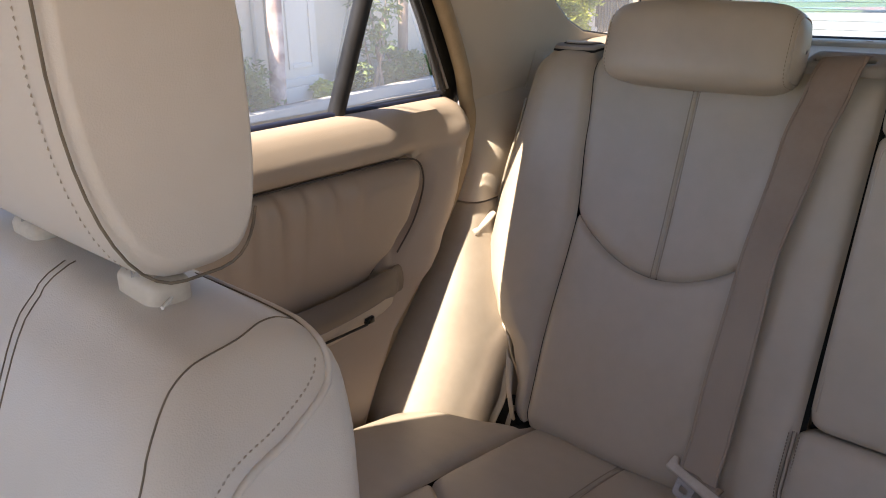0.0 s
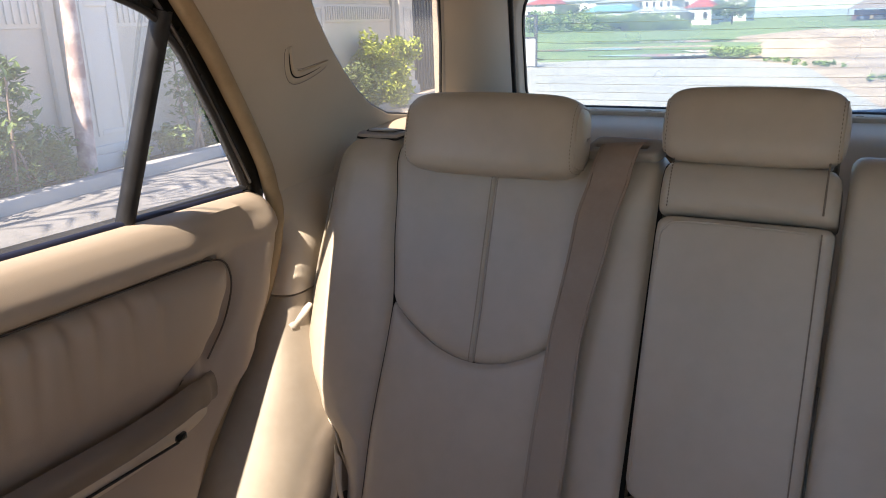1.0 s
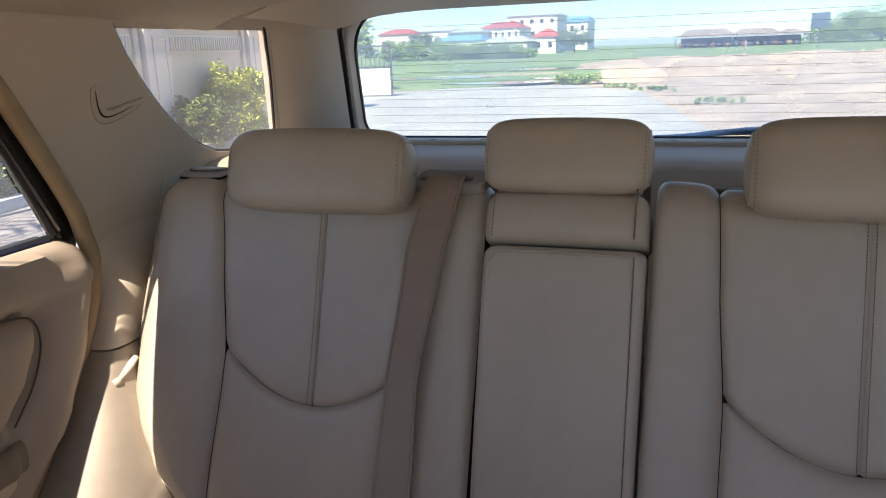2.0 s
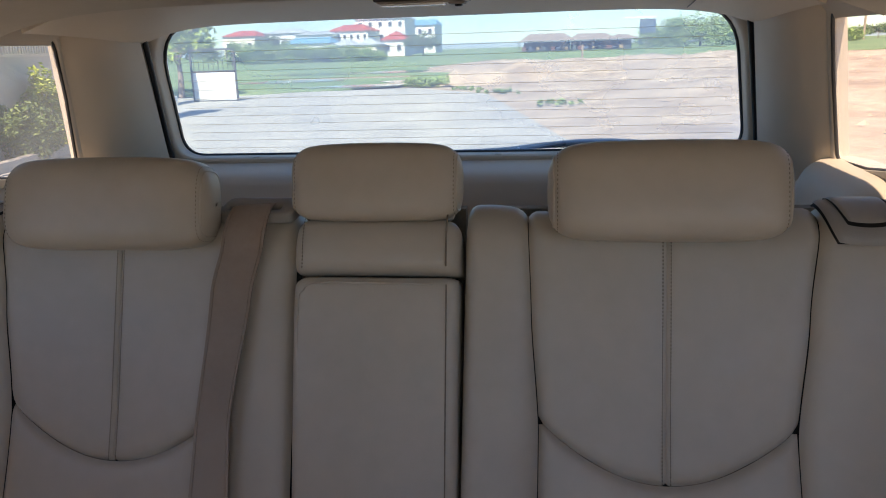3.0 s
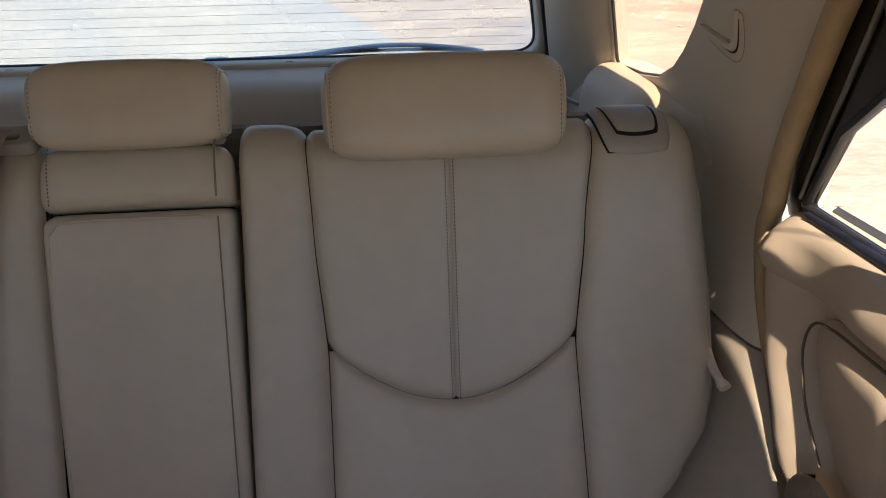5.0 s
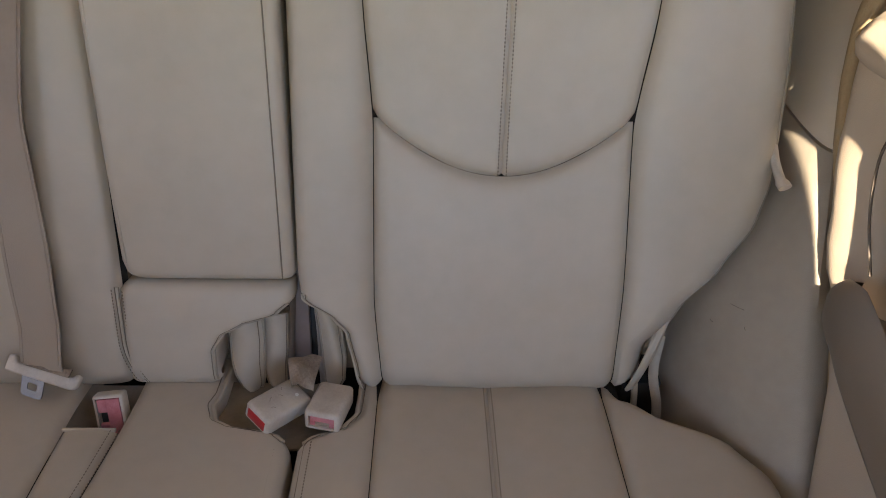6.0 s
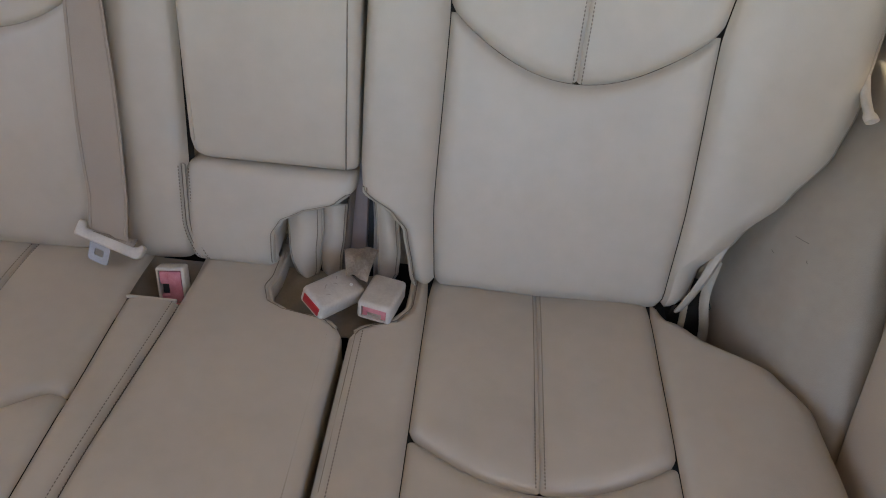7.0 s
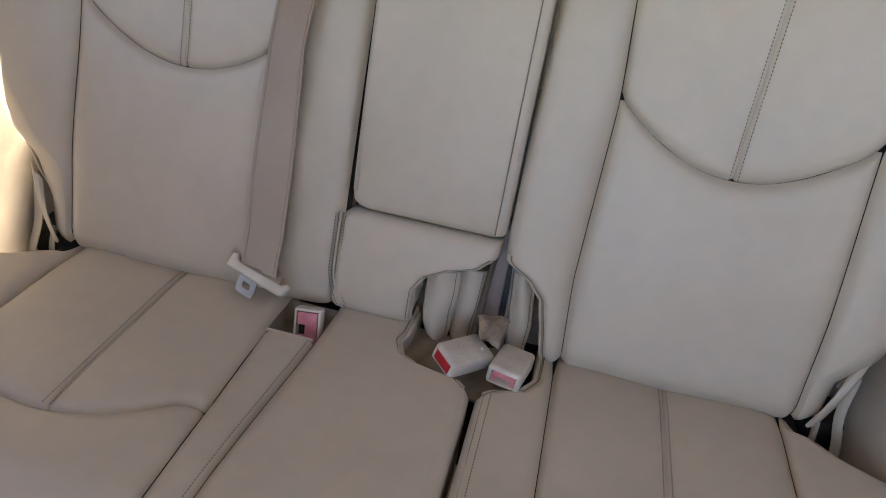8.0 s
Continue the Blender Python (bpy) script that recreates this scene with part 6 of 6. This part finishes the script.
def shrub(x, y, h, w, seed, mat, label, stems=4, leaf=0.09, per=46, name="shrub", category="shrub", group="wall shrubs", z=0.1, trunk_r=0.018, bare=0.25, bark=None):
    rnd = random.Random(seed)
    t = thing(name, (x, y, z), label, category, group)
    clumps = []
    for s in range(stems):
        a = rnd.uniform(0, 2 * math.pi)
        tip = Vector((x + w * 0.45 * math.cos(a) * rnd.uniform(0.3, 1), y + w * 0.45 * math.sin(a) * rnd.uniform(0.3, 1), z + h * rnd.uniform(0.75, 1.0)))
        mid = Vector((x, y, z)).lerp(tip, 0.5) + Vector((rnd.uniform(-0.05, 0.05), rnd.uniform(-0.05, 0.05), 0))
        root = Vector((x + rnd.uniform(-0.06, 0.06), y + rnd.uniform(-0.06, 0.06), z - 0.05))
        pts = smooth_line([root, mid, tip], 8)
        tube("stem", pts, lambda k: trunk_r * (1.1 - 0.8 * k), bark or BARK, t, sides=6)
        for i, p in enumerate(pts[1:]):
            k = (i + 1) / 7
            if k < bare:
                continue
            for _ in range(2):
                off = Vector((rnd.uniform(-1, 1), rnd.uniform(-1, 1), rnd.uniform(-0.4, 0.6))) * w * 0.24
                clumps.append((p + off, w * rnd.uniform(0.10, 0.2)))
    leaves("crown", clumps, leaf, mat, t, rnd, per)
    return t


# ---- compound wall beside the yard ----
def wall_x(y):
    return -5.6 - 0.62 - 0.16 * (y - 2.5)


WDIR = Vector((-0.16, 1, 0)).normalized()
WNOR = Vector((1, 0.16, 0)).normalized()


def wp3(y, out, z):
    """A place on the wall's face, out metres towards the yard."""
    return Vector((wall_x(y), y, 0)) + WNOR * out + Vector((0, 0, z))


def wall_block(name, y0, y1, o0, o1, z0, z1, mat, parent, label="", bev=0.012):
    bm = bmesh.new()
    vs = [bm.verts.new(wp3(y, o, z)) for z in (z0, z1) for y in (y0, y1) for o in (o0, o1)]
    for f in ((0, 1, 3, 2), (4, 6, 7, 5), (0, 4, 5, 1), (2, 3, 7, 6), (0, 2, 6, 4), (1, 5, 7, 3)):
        bm.faces.new([vs[i] for i in f])
    if bev:
        bmesh.ops.bevel(bm, geom=list(bm.edges), offset=bev, segments=2, affect="EDGES", profile=0.5)
    return bm_part(name, bm, mat, parent, label)


cw = thing("compound_wall", wp3(4, 0, 0), "cream plastered compound wall with pilasters and moulded panels", "wall")
wall_block("wall_body", -8, 11.7, -0.22, 0.0, -0.1, 1.86, PLASTER, cw)
wall_block("cap", -8, 11.7, -0.27, 0.06, 1.86, 1.95, PLASTER2, cw, "projecting white cap")
wall_block("cap", -8, 11.7, -0.24, 0.03, 1.78, 1.858, PLASTER2, cw)
wall_block("plinth", -8, 11.7, 0.0, 0.05, -0.1, 0.22, PLASTER2, cw)
wall_block("frieze", -8, 11.7, 0.0, 0.012, 1.42, 1.70, PLASTER2, cw)
y = -2.0
while y < 11.6:
    wall_block("frieze_rib", y, y + 0.035, 0.012, 0.030, 1.46, 1.66, PLASTER2, cw, bev=0.004)
    y += 0.075
for y0 in (-3.9, -0.6, 3.62, 7.75, 11.1):
    wall_block("pilaster", y0, y0 + 0.62, 0.0, 0.12, -0.1, 1.90, PLASTER2, cw)
    wall_block("pilaster_base", y0 - 0.06, y0 + 0.70, 0.0, 0.19, -0.1, 0.25, PLASTER2, cw)
    wall_block("pilaster_base", y0 - 0.03, y0 + 0.66, 0.0, 0.155, 0.25, 0.33, PLASTER2, cw)
    wall_block("pilaster_panel", y0 + 0.17, y0 + 0.22, 0.12, 0.137, 0.42, 1.66, PLASTER2, cw, bev=0.005)
    wall_block("pilaster_panel", y0 + 0.50, y0 + 0.55, 0.12, 0.137, 0.42, 1.66, PLASTER2, cw, bev=0.005)
    wall_block("pilaster_panel", y0 + 0.22, y0 + 0.50, 0.12, 0.137, 0.42, 0.47, PLASTER2, cw, bev=0.005)
    wall_block("pilaster_panel", y0 + 0.22, y0 + 0.50, 0.12, 0.137, 1.61, 1.66, PLASTER2, cw, bev=0.005)
    wall_block("pilaster_edge", y0 - 0.16, y0 - 0.04, 0.0, 0.06, -0.1, 1.88, PLASTER, cw)
    wall_block("pilaster_cap", y0 - 0.06, y0 + 0.68, -0.3, 0.20, 1.90, 2.02, PLASTER2, cw)
rail = thing("wall_railing", wp3(4, -0.1, 1.95), "dark iron railing on top of the compound wall", "railing")
for z in (2.05, 2.55):
    tube("rail_bar", [wp3(-8, -0.1, z), wp3(11.6, -0.1, z)], 0.02, IRON, rail)
y = -2.0
while y < 11.5:
    tube("baluster", [wp3(y, -0.1, 1.94), wp3(y, -0.1, 2.60)], 0.012, IRON, rail, sides=5)
    y += 0.16
gate = thing("iron_gate", wp3(12.6, 0, 0), "dark brown sheet-iron gate in the compound wall", "gate")
wall_block("gate_leaf", 11.75, 13.7, -0.06, 0.0, 0.05, 2.3, IRON, gate)
for i in range(13):
    wall_block("gate_bar", 11.8 + i * 0.15, 11.84 + i * 0.15, 0.0, 0.03, 0.1, 2.25, IRON, gate, bev=0.0)
gp1 = thing("gate_post", wp3(14.0, 0, 0), "white plastered gate post", "gate post")
wall_block("shaft", 13.7, 14.3, -0.4, 0.25, -0.1, 2.6, PLASTER2, gp1)
wall_block("post_cap", 13.62, 14.38, -0.48, 0.33, 2.6, 2.72, PLASTER2, gp1)
lane = thing("road_lane", wp3(2, 2, 0), "grey worn asphalt lane beside the kerb", "road", kind="structure")
wall_block("lane", -8, 7.0, 0.66, 3.4, -0.05, 0.056, material("worn_asphalt", (0.15, 0.145, 0.14), (0.27, 0.262, 0.25), 0.9, 1.2, 0.003, 120.0, 0.004, 9.0, spread=0.5), lane, bev=0.0)
kerb = thing("kerb", wp3(4, 0.6, 0), "weathered concrete kerb along the planting strip", "kerb", kind="structure")
wall_block("kerb_stone", -8, 13.6, 0.52, 0.66, 0.0, 0.17, CONCRETE, kerb, bev=0.02)
bed = thing("ground_bed", wp3(4, 0.3, 0), "dark planting soil along the wall", "planting bed", kind="structure")
wall_block("soil", -8, 11.7, 0.05, 0.52, 0.0, 0.10, material("soil", (0.06, 0.045, 0.03), (0.12, 0.09, 0.06), 1.0, 4.0, 0.01, 40.0), bed, bev=0.0)

# palms and shrubs in the planting strip
for i, (yy, h, r) in enumerate(((2.30, 4.2, 0.05), (3.43, 4.4, 0.065), (5.46, 3.8, 0.05), (-0.4, 4.0, 0.05))):
    b = wp3(yy, 0.30, 0.05)
    palm = thing("palm_tree", b, "slim palm with pale painted trunk beside the wall", "palm", "palms")
    tube("trunk", smooth_line([b, b + Vector((0.03, 0.05, h * 0.4)), b + Vector((0.0, 0.08, h))], 14), lambda t, r=r: r * (1.25 - 0.5 * t) * (1 + 0.06 * math.sin(t * 90)), BARKPALE if i < 2 else BARK, palm, sides=10)
    rnd = random.Random(40 + i)
    for k in range(9):
        a = k * 0.7 + rnd.uniform(-0.2, 0.2)
        c = b + Vector((0, 0.08, h))
        rib = smooth_line([c, c + Vector((math.cos(a) * 0.5, math.sin(a) * 0.5, 0.35)), c + Vector((math.cos(a) * 1.1, math.sin(a) * 1.1, -0.1))], 12)
        vv, ff = [], []
        for j, p in enumerate(rib[1:]):
            d = (rib[j + 1] - rib[j]).normalized()
            s = d.cross(Vector((0, 0, 1))).normalized()
            for sg in (-1, 1):
                o = len(vv)
                vv += [p, p + s * sg * 0.26 + d * 0.14 + Vector((0, 0, -0.10)), p + d * 0.05]
                ff.append((o, o + 1, o + 2))
        link_mesh("frond", vv, ff, LEAF, palm, flat=True)

shrub(*wp3(2.62, 0.32, 0).xy, 1.25, 0.55, 11, LEAF, "slender young tree with narrow green leaves by the wall", 3, 0.10, 12, name="young_tree", category="tree", group="young trees", bare=0.3, trunk_r=0.016)
shrub(*wp3(4.92, 0.34, 0).xy, 1.22, 0.70, 12, LEAF, "slender young tree with narrow green leaves by the wall", 4, 0.10, 13, name="young_tree", category="tree", group="young trees", bare=0.35, trunk_r=0.022)
for i, (yy, h, w) in enumerate(((2.2, 0.55, 0.6), (2.75, 0.50, 0.6), (3.15, 0.42, 0.5), (4.6, 0.3, 0.35), (5.3, 0.35, 0.5), (5.8, 0.3, 0.5), (6.5, 0.35, 0.5), (1.5, 0.6, 0.6), (0.6, 0.7, 0.7), (4.05, 0.18, 0.2))):
    shrub(*wp3(yy, 0.34, 0).xy, h, w, 60 + i, LEAF if i != 9 else LEAFLIGHT, "low dark green shrub in the planting strip", 5, 0.07, 20, bare=0.0)
shrub(*wp3(8.5, 0.45, 0).xy, 0.62, 0.8, 81, LEAF, "dense dark green bush by the wall", 8, 0.09, 60, bare=0.0)
shrub(*wp3(9.5, 0.5, 0).xy, 0.95, 0.92, 82, LEAFLIGHT, "dense yellow-green bush by the wall", 9, 0.10, 70, bare=0.0)

# ---- open gate and trees at the end of the yard ----
og = thing("yard_gate", (-9.1, 20, 0), "half-open steel yard gate, white sheet below and bars above", "gate")
box("sheet", (-9.15, 20, 0.46), (1.25, 0.04, 0.80), GATEWHITE, og, "white steel sheet", 0.005)
for x in (-9.80, -8.50):
    box("upright", (x, 20, 0.76), (0.05, 0.05, 1.5), IRON, og)
for z in (0.06, 0.88, 1.48):
    box("crossbar", (-9.15, 20, z), (1.3, 0.05, 0.05), IRON, og)
for i in range(9):
    box("bar", (-9.72 + i * 0.145, 20, 1.18), (0.014, 0.014, 0.60), IRON, og)
yp = thing("yard_post", (-10.06, 18.4, 0), "white plastered gate post at the yard's end", "gate post")
box("shaft", (-10.06, 18.4, 1.2), (0.55, 0.55, 2.4), PLASTER2, yp, "", 0.02)
box("foot", (-10.06, 18.4, 0.15), (0.75, 0.75, 0.3), PLASTER2, yp, "", 0.03)


def tree(x, y, h, w, seed, mat, label, group="far trees", leaf=0.5, clumps_n=40, per=26, z=0.0, low=0.42):
    rnd = random.Random(seed)
    t = thing("tree", (x, y, z), label, "tree", group)
    top = Vector((x, y, z + h * 0.62))
    tube("trunk", smooth_line([Vector((x, y, z - 0.1)), Vector((x + 0.02 * h, y, z + h * 0.3)), top], 8), lambda k: 0.035 * h * (1.1 - 0.7 * k), BARK, t, sides=8)
    clumps = []
    for k in range(6):
        a = k * 1.05 + rnd.uniform(-0.3, 0.3)
        tip = Vector((x + w * 0.38 * math.cos(a), y + w * 0.38 * math.sin(a), z + h * rnd.uniform(0.6, 0.9)))
        tube("limb", smooth_line([Vector((x, y, z + h * 0.35)), Vector((x, y, z + h * 0.45)).lerp(tip, 0.5), tip], 6), lambda q: 0.012 * h * (1.1 - 0.8 * q), BARK, t, sides=5)
    for _ in range(clumps_n):
        a, r = rnd.uniform(0, 2 * math.pi), w * 0.5 * rnd.random() ** 0.5
        zz = z + h * (low + (0.92 - low) * rnd.random() * (1 - 0.5 * (2 * r / w) ** 2))
        clumps.append((Vector((x + r * math.cos(a), y + r * math.sin(a), zz)), w * rnd.uniform(0.07, 0.15)))
    leaves("crown", clumps, leaf, mat, t, rnd, per)
    return t


tree(-11.2, 22.0, 3.0, 2.4, 5, LEAFLIGHT, "leafy green tree beside the yard gate", leaf=0.22, clumps_n=50, per=40)
tree(-13.0, 24.0, 3.4, 3.0, 6, LEAF, "leafy green tree beside the yard gate", leaf=0.22, clumps_n=50, per=40)
E0 = 1.4
D = 120.0


def far(px, pz, d=D):
    """Place at distance d for a bearing px and a rise pz per 100 m."""
    return Vector((0.23 + px * d / 100, d, E0 + pz * d / 100))


# hedge: a far bank of scrub
rnd = random.Random(9)
hc_ = []
for i in range(230):
    u = rnd.random()
    b = far(-42 + 20.5 * u, 0, 80)
    hh = (1.75 - 0.9 * u + 0.45 * noise.noise(Vector((u * 14, 0, 0)))) * (1 - 0.5 * max(0.0, (u - 0.85) / 0.15))
    hc_.append((Vector((b.x, 80 + rnd.uniform(-3, 3), 0.2 + hh * rnd.random())), rnd.uniform(0.35, 0.7)))
tagged(leaves("scrub_hedge", hc_, 0.26, HEDGE, None, rnd, 110), "bank of light green scrub across the field", "hedge", kind="stuff")
rnd = random.Random(19)
gb = []
for i in range(90):
    x, yv = rnd.uniform(-4.6, -3.2), rnd.uniform(25.0, 26.3)
    gb.append((Vector((x, yv, 0.12 + 0.16 * rnd.random())), 0.16))
for x, yv in ((-1.6, 21.6), (-1.2, 21.3), (-0.9, 20.8), (0.3, 16.2), (0.6, 15.9), (-2.4, 23.4), (-2.0, 23.0), (-1.9, 28.3), (-1.2, 28.8)):
    for _ in range(5):
        gb.append((Vector((x + rnd.uniform(-0.35, 0.35), yv + rnd.uniform(-0.35, 0.35), 0.05 + relief(x, yv) + 0.03 * rnd.random())), 0.06))
tagged(leaves("grass_tufts", gb, 0.10, HEDGE, None, rnd, 26), "green weed tufts along the road's edge", "weeds", kind="stuff")
rnd = random.Random(23)
vs_, fs_ = [], []
for i in range(520):
    x, yv = rnd.uniform(2.5, 26), rnd.uniform(2, 56)
    if x < pad_edge(yv) + 0.3:
        continue
    s = rnd.uniform(0.03, 0.11) * (1 + yv / 50)
    o = len(vs_)
    c = Vector((x, yv, relief(x, yv)))
    vs_ += [c + Vector((s * rnd.uniform(0.6, 1), 0, 0)), c + Vector((0, s, 0)), c + Vector((-s, 0, 0)), c + Vector((0, -s * rnd.uniform(0.6, 1), 0)), c + Vector((0, 0, s * 0.6))]
    fs_ += [(o, o + 1, o + 4), (o + 1, o + 2, o + 4), (o + 2, o + 3, o + 4), (o + 3, o, o + 4)]
tagged(link_mesh("clods", vs_, fs_, SAND, flat=True), "scattered earth clods on the sand", "clods", kind="stuff")


def house(name, px0, px1, z0, z1, roof_z, d, depth, wall_mat, roof_mat, label, windows=4, storeys=1, hip=0.5):
    a, b = far(px0, z0, d), far(px1, z1, d)
    base = 0.0
    h = b.z
    w = b.x - a.x
    cx = 0.5 * (a.x + b.x)
    t = thing(name, (cx, d, 0), label, "building", "far buildings")
    box("wall", (cx, d + depth / 2, h / 2), (w, depth, h), wall_mat, t)
    top = far(0, roof_z, d).z
    o = 0.35
    v = [Vector((cx + sx * (w / 2 + o), d + sy, h)) for sx, sy in ((-1, -o), (1, -o), (1, depth + o), (-1, depth + o))]
    ridge = [Vector((cx - w * 0.5 * hip, d + depth / 2, top)), Vector((cx + w * 0.5 * hip, d + depth / 2, top))]
    link_mesh("roof", v + ridge, [(0, 1, 5, 4), (1, 2, 5), (2, 3, 4, 5), (3, 0, 4), (3, 2, 1, 0)], roof_mat, t, flat=True)
    for s in range(storeys):
        for i in range(windows):
            x = a.x + w * (i + 0.5) / windows
            z = h * (s + 0.55) / storeys
            wd = thing_window(t, x, d, z, w / windows * 0.4, h / storeys * 0.4)
    return t


def thing_window(parent, x, d, z, w, h):
    f = box("window", (x, d - 0.03, z), (w, 0.10, h), WHITEWALL, parent)
    pane = box("pane", (x, d - 0.09, z), (w * 0.8, 0.03, h * 0.85), WINDOWDARK)
    pane.parent = f
    return f


house("house", -37.5, -32.5, -1, 2.2, 2.9, 130, 8, WHITEWALL, GREYROOF, "far white house with grey roof", 5)
house("house", -33.3, -28.6, -1, 1.9, 2.4, 120, 8, WHITEWALL, GREYROOF, "far white house with low grey roof", 4)
house("house", -28.8, -23.4, -1, 2.2, 3.1, 125, 9, WHITEWALL, REDROOF, "far two-storey white house with red roof", 6, 2)
house("house", -25.0, -18.4, -1, 3.6, 4.0, 135, 10, WHITEWALL, GREYROOF, "far tall white building with flat roof", 5, 3, 0.95)
house("house", -21.6, -18.6, -1, 0.9, 2.0, 110, 6, WHITEWALL, REDROOF, "far small white house with red hipped roof", 2, 1, 0.15)
house("house", -18.4, -14.5, -1, 2.6, 3.4, 150, 10, WHITEWALL, BLUEROOF, "far white house with bright blue roof", 3, 2, 0.9)
house("shed", -34.5, -29.0, -1, 0.8, 1.6, 105, 6, WHITEWALL, BLUEROOF, "far low shed with pale blue roof", 3, 1, 0.9)
house("shed", -28.6, -25.6, -1, 0.4, 1.25, 105, 6, PLASTER, GREYROOF, "far small shed with grey gable", 1, 1, 0.1)
house("shed", -25.2, -22.4, -1, 0.4, 1.2, 105, 6, PLASTER, GREYROOF, "far small shed with grey gable", 1, 1, 0.1)
house("house", -43.5, -39.0, -1, 2.0, 2.8, 125, 8, PLASTER, REDROOF, "far cream house with red roof behind trees", 3)
house("house", 44.0, 46.5, -1, 0.5, 1.0, 190, 8, WHITEWALL, REDROOF, "far low house beyond the fields", 2)
tree(*far(-16.2, 0, 108).xy, 3.4, 5.0, 31, LEAF, "spreading far tree by the houses", leaf=0.5)
tree(*far(-36.5, 0, 118).xy, 4.0, 5.0, 32, LEAF, "far tree among the houses", leaf=0.5)
for i, (p, h, w) in enumerate(((14.0, 3.4, 8), (16.2, 4.8, 9), (18.8, 5.4, 10), (21.5, 4.6, 10), (24, 4.0, 9), (29, 2.6, 6), (33.5, 3.0, 5), (35.5, 2.4, 5))):
    tree(*far(p, 0, 125).xy, h, w, 90 + i, HEDGE, "far roadside tree at the field's edge", leaf=0.42, clumps_n=80, per=36, low=0.16)
for i, p in enumerate((37.0, 39.5, 42, 45.5, 48, 51)):
    tree(*far(p, 0, 170).xy, 2.6 + (i % 3) * 0.5, 6, 120 + i, LEAF, "far tree beyond the fields", leaf=0.7, clumps_n=26)
fp = far(37.9, 0, 140)
ptree = thing("palm_tree", (fp.x, 140, 0), "lone sugar palm far across the fields", "palm", "palms")
tube("trunk", [Vector((fp.x, 140, 0)), Vector((fp.x, 140, 5.4))], 0.18, BARK, ptree)
leaves("crown", [(Vector((fp.x, 140, 5.7)), 0.8)], 0.9, LEAF, ptree, random.Random(77), 90)

# thatched market hall
mk = thing("market_hall", (*far(3.5, 0, 115).xy, 0), "long thatched market shelter on posts with stalls", "market hall")
for x0, x1, zt, off in ((-3.6, 3.4, 1.05, 0), (2.6, 8.6, 0.95, 4), (7.6, 11.3, 0.7, 2)):
    a, b = far(x0, 0, 115 + off), far(x1, 0, 115 + off)
    zt = far(0, zt, 115).z
    v = [Vector((a.x, 113 + off, 1.55)), Vector((b.x, 113 + off, 1.55)), Vector((b.x, 121 + off, 1.55)), Vector((a.x, 121 + off, 1.55)), Vector((a.x + 1.5, 117 + off, zt)), Vector((b.x - 1.5, 117 + off, zt))]
    link_mesh("roof", v, [(0, 1, 5, 4), (1, 2, 5), (2, 3, 4, 5), (3, 0, 4), (3, 2, 1, 0)], THATCH, mk, "grey-brown thatch", flat=True)
    n = int((b.x - a.x) / 1.6)
    for i in range(n + 1):
        x = a.x + (b.x - a.x) * i / n
        box("post", (x, 113.2 + off, 0.77), (0.12, 0.12, 1.56), DARKWOOD, mk)
    box("back_wall", (0.5 * (a.x + b.x), 119.5 + off, 0.7), (b.x - a.x - 1, 0.2, 1.4), DARKWOOD, mk)
rnd = random.Random(61)
for i in range(16):
    p = far(-3.0 + i * 0.88 + rnd.uniform(-0.2, 0.2), 0, 112)
    box("stall", (p.x, 112, 0.45), (rnd.uniform(0.3, 0.8), 0.6, rnd.uniform(0.3, 0.7)), COLOURS[i % 4], mk, "small coloured stall", 0.05)
bb = thing("billboard", (*far(12.5, 0, 112).xy, 0), "dark billboard on a post with a canopy", "billboard")
c = far(12.4, 1.5, 112)
box("panel", (c.x, 112, c.z), (2.2, 0.15, 1.9), BILLBOARD, bb, "dark blue-grey board", 0.03)
box("post", (c.x, 112.1, 1.0), (0.2, 0.2, 2.1), IRON, bb)
box("canopy", (c.x - 1.0, 112, c.z + 1.2), (4.4, 0.6, 0.25), GATEWHITE, bb, "pale canopy", 0.05)
fpst = far(4.4, 0, 60)
pb = thing("marker_post", (fpst.x, 60, 0), "thin weathered wooden post in the field", "post")
box("shaft", (fpst.x, 60, 0.55), (0.16, 0.16, 1.1), BARK, pb, "", 0.03)
# distant strip; the haze before it is mixed into its blue-grey colour
tagged(link_mesh("backdrop_bank", [Vector((x, 260, z)) for x in (-900, -60, 15, 900) for z in (0, 1.9 if abs(x) < 100 else 2.4)], [(0, 2, 3, 1), (2, 4, 5, 3), (4, 6, 7, 5)], material("haze_bank", (0.26, 0.33, 0.40), (0.32, 0.39, 0.46), 0.9, 0.05), flat=True), "distant embankment, pale blue-grey with haze in its colour", "embankment", kind="structure")
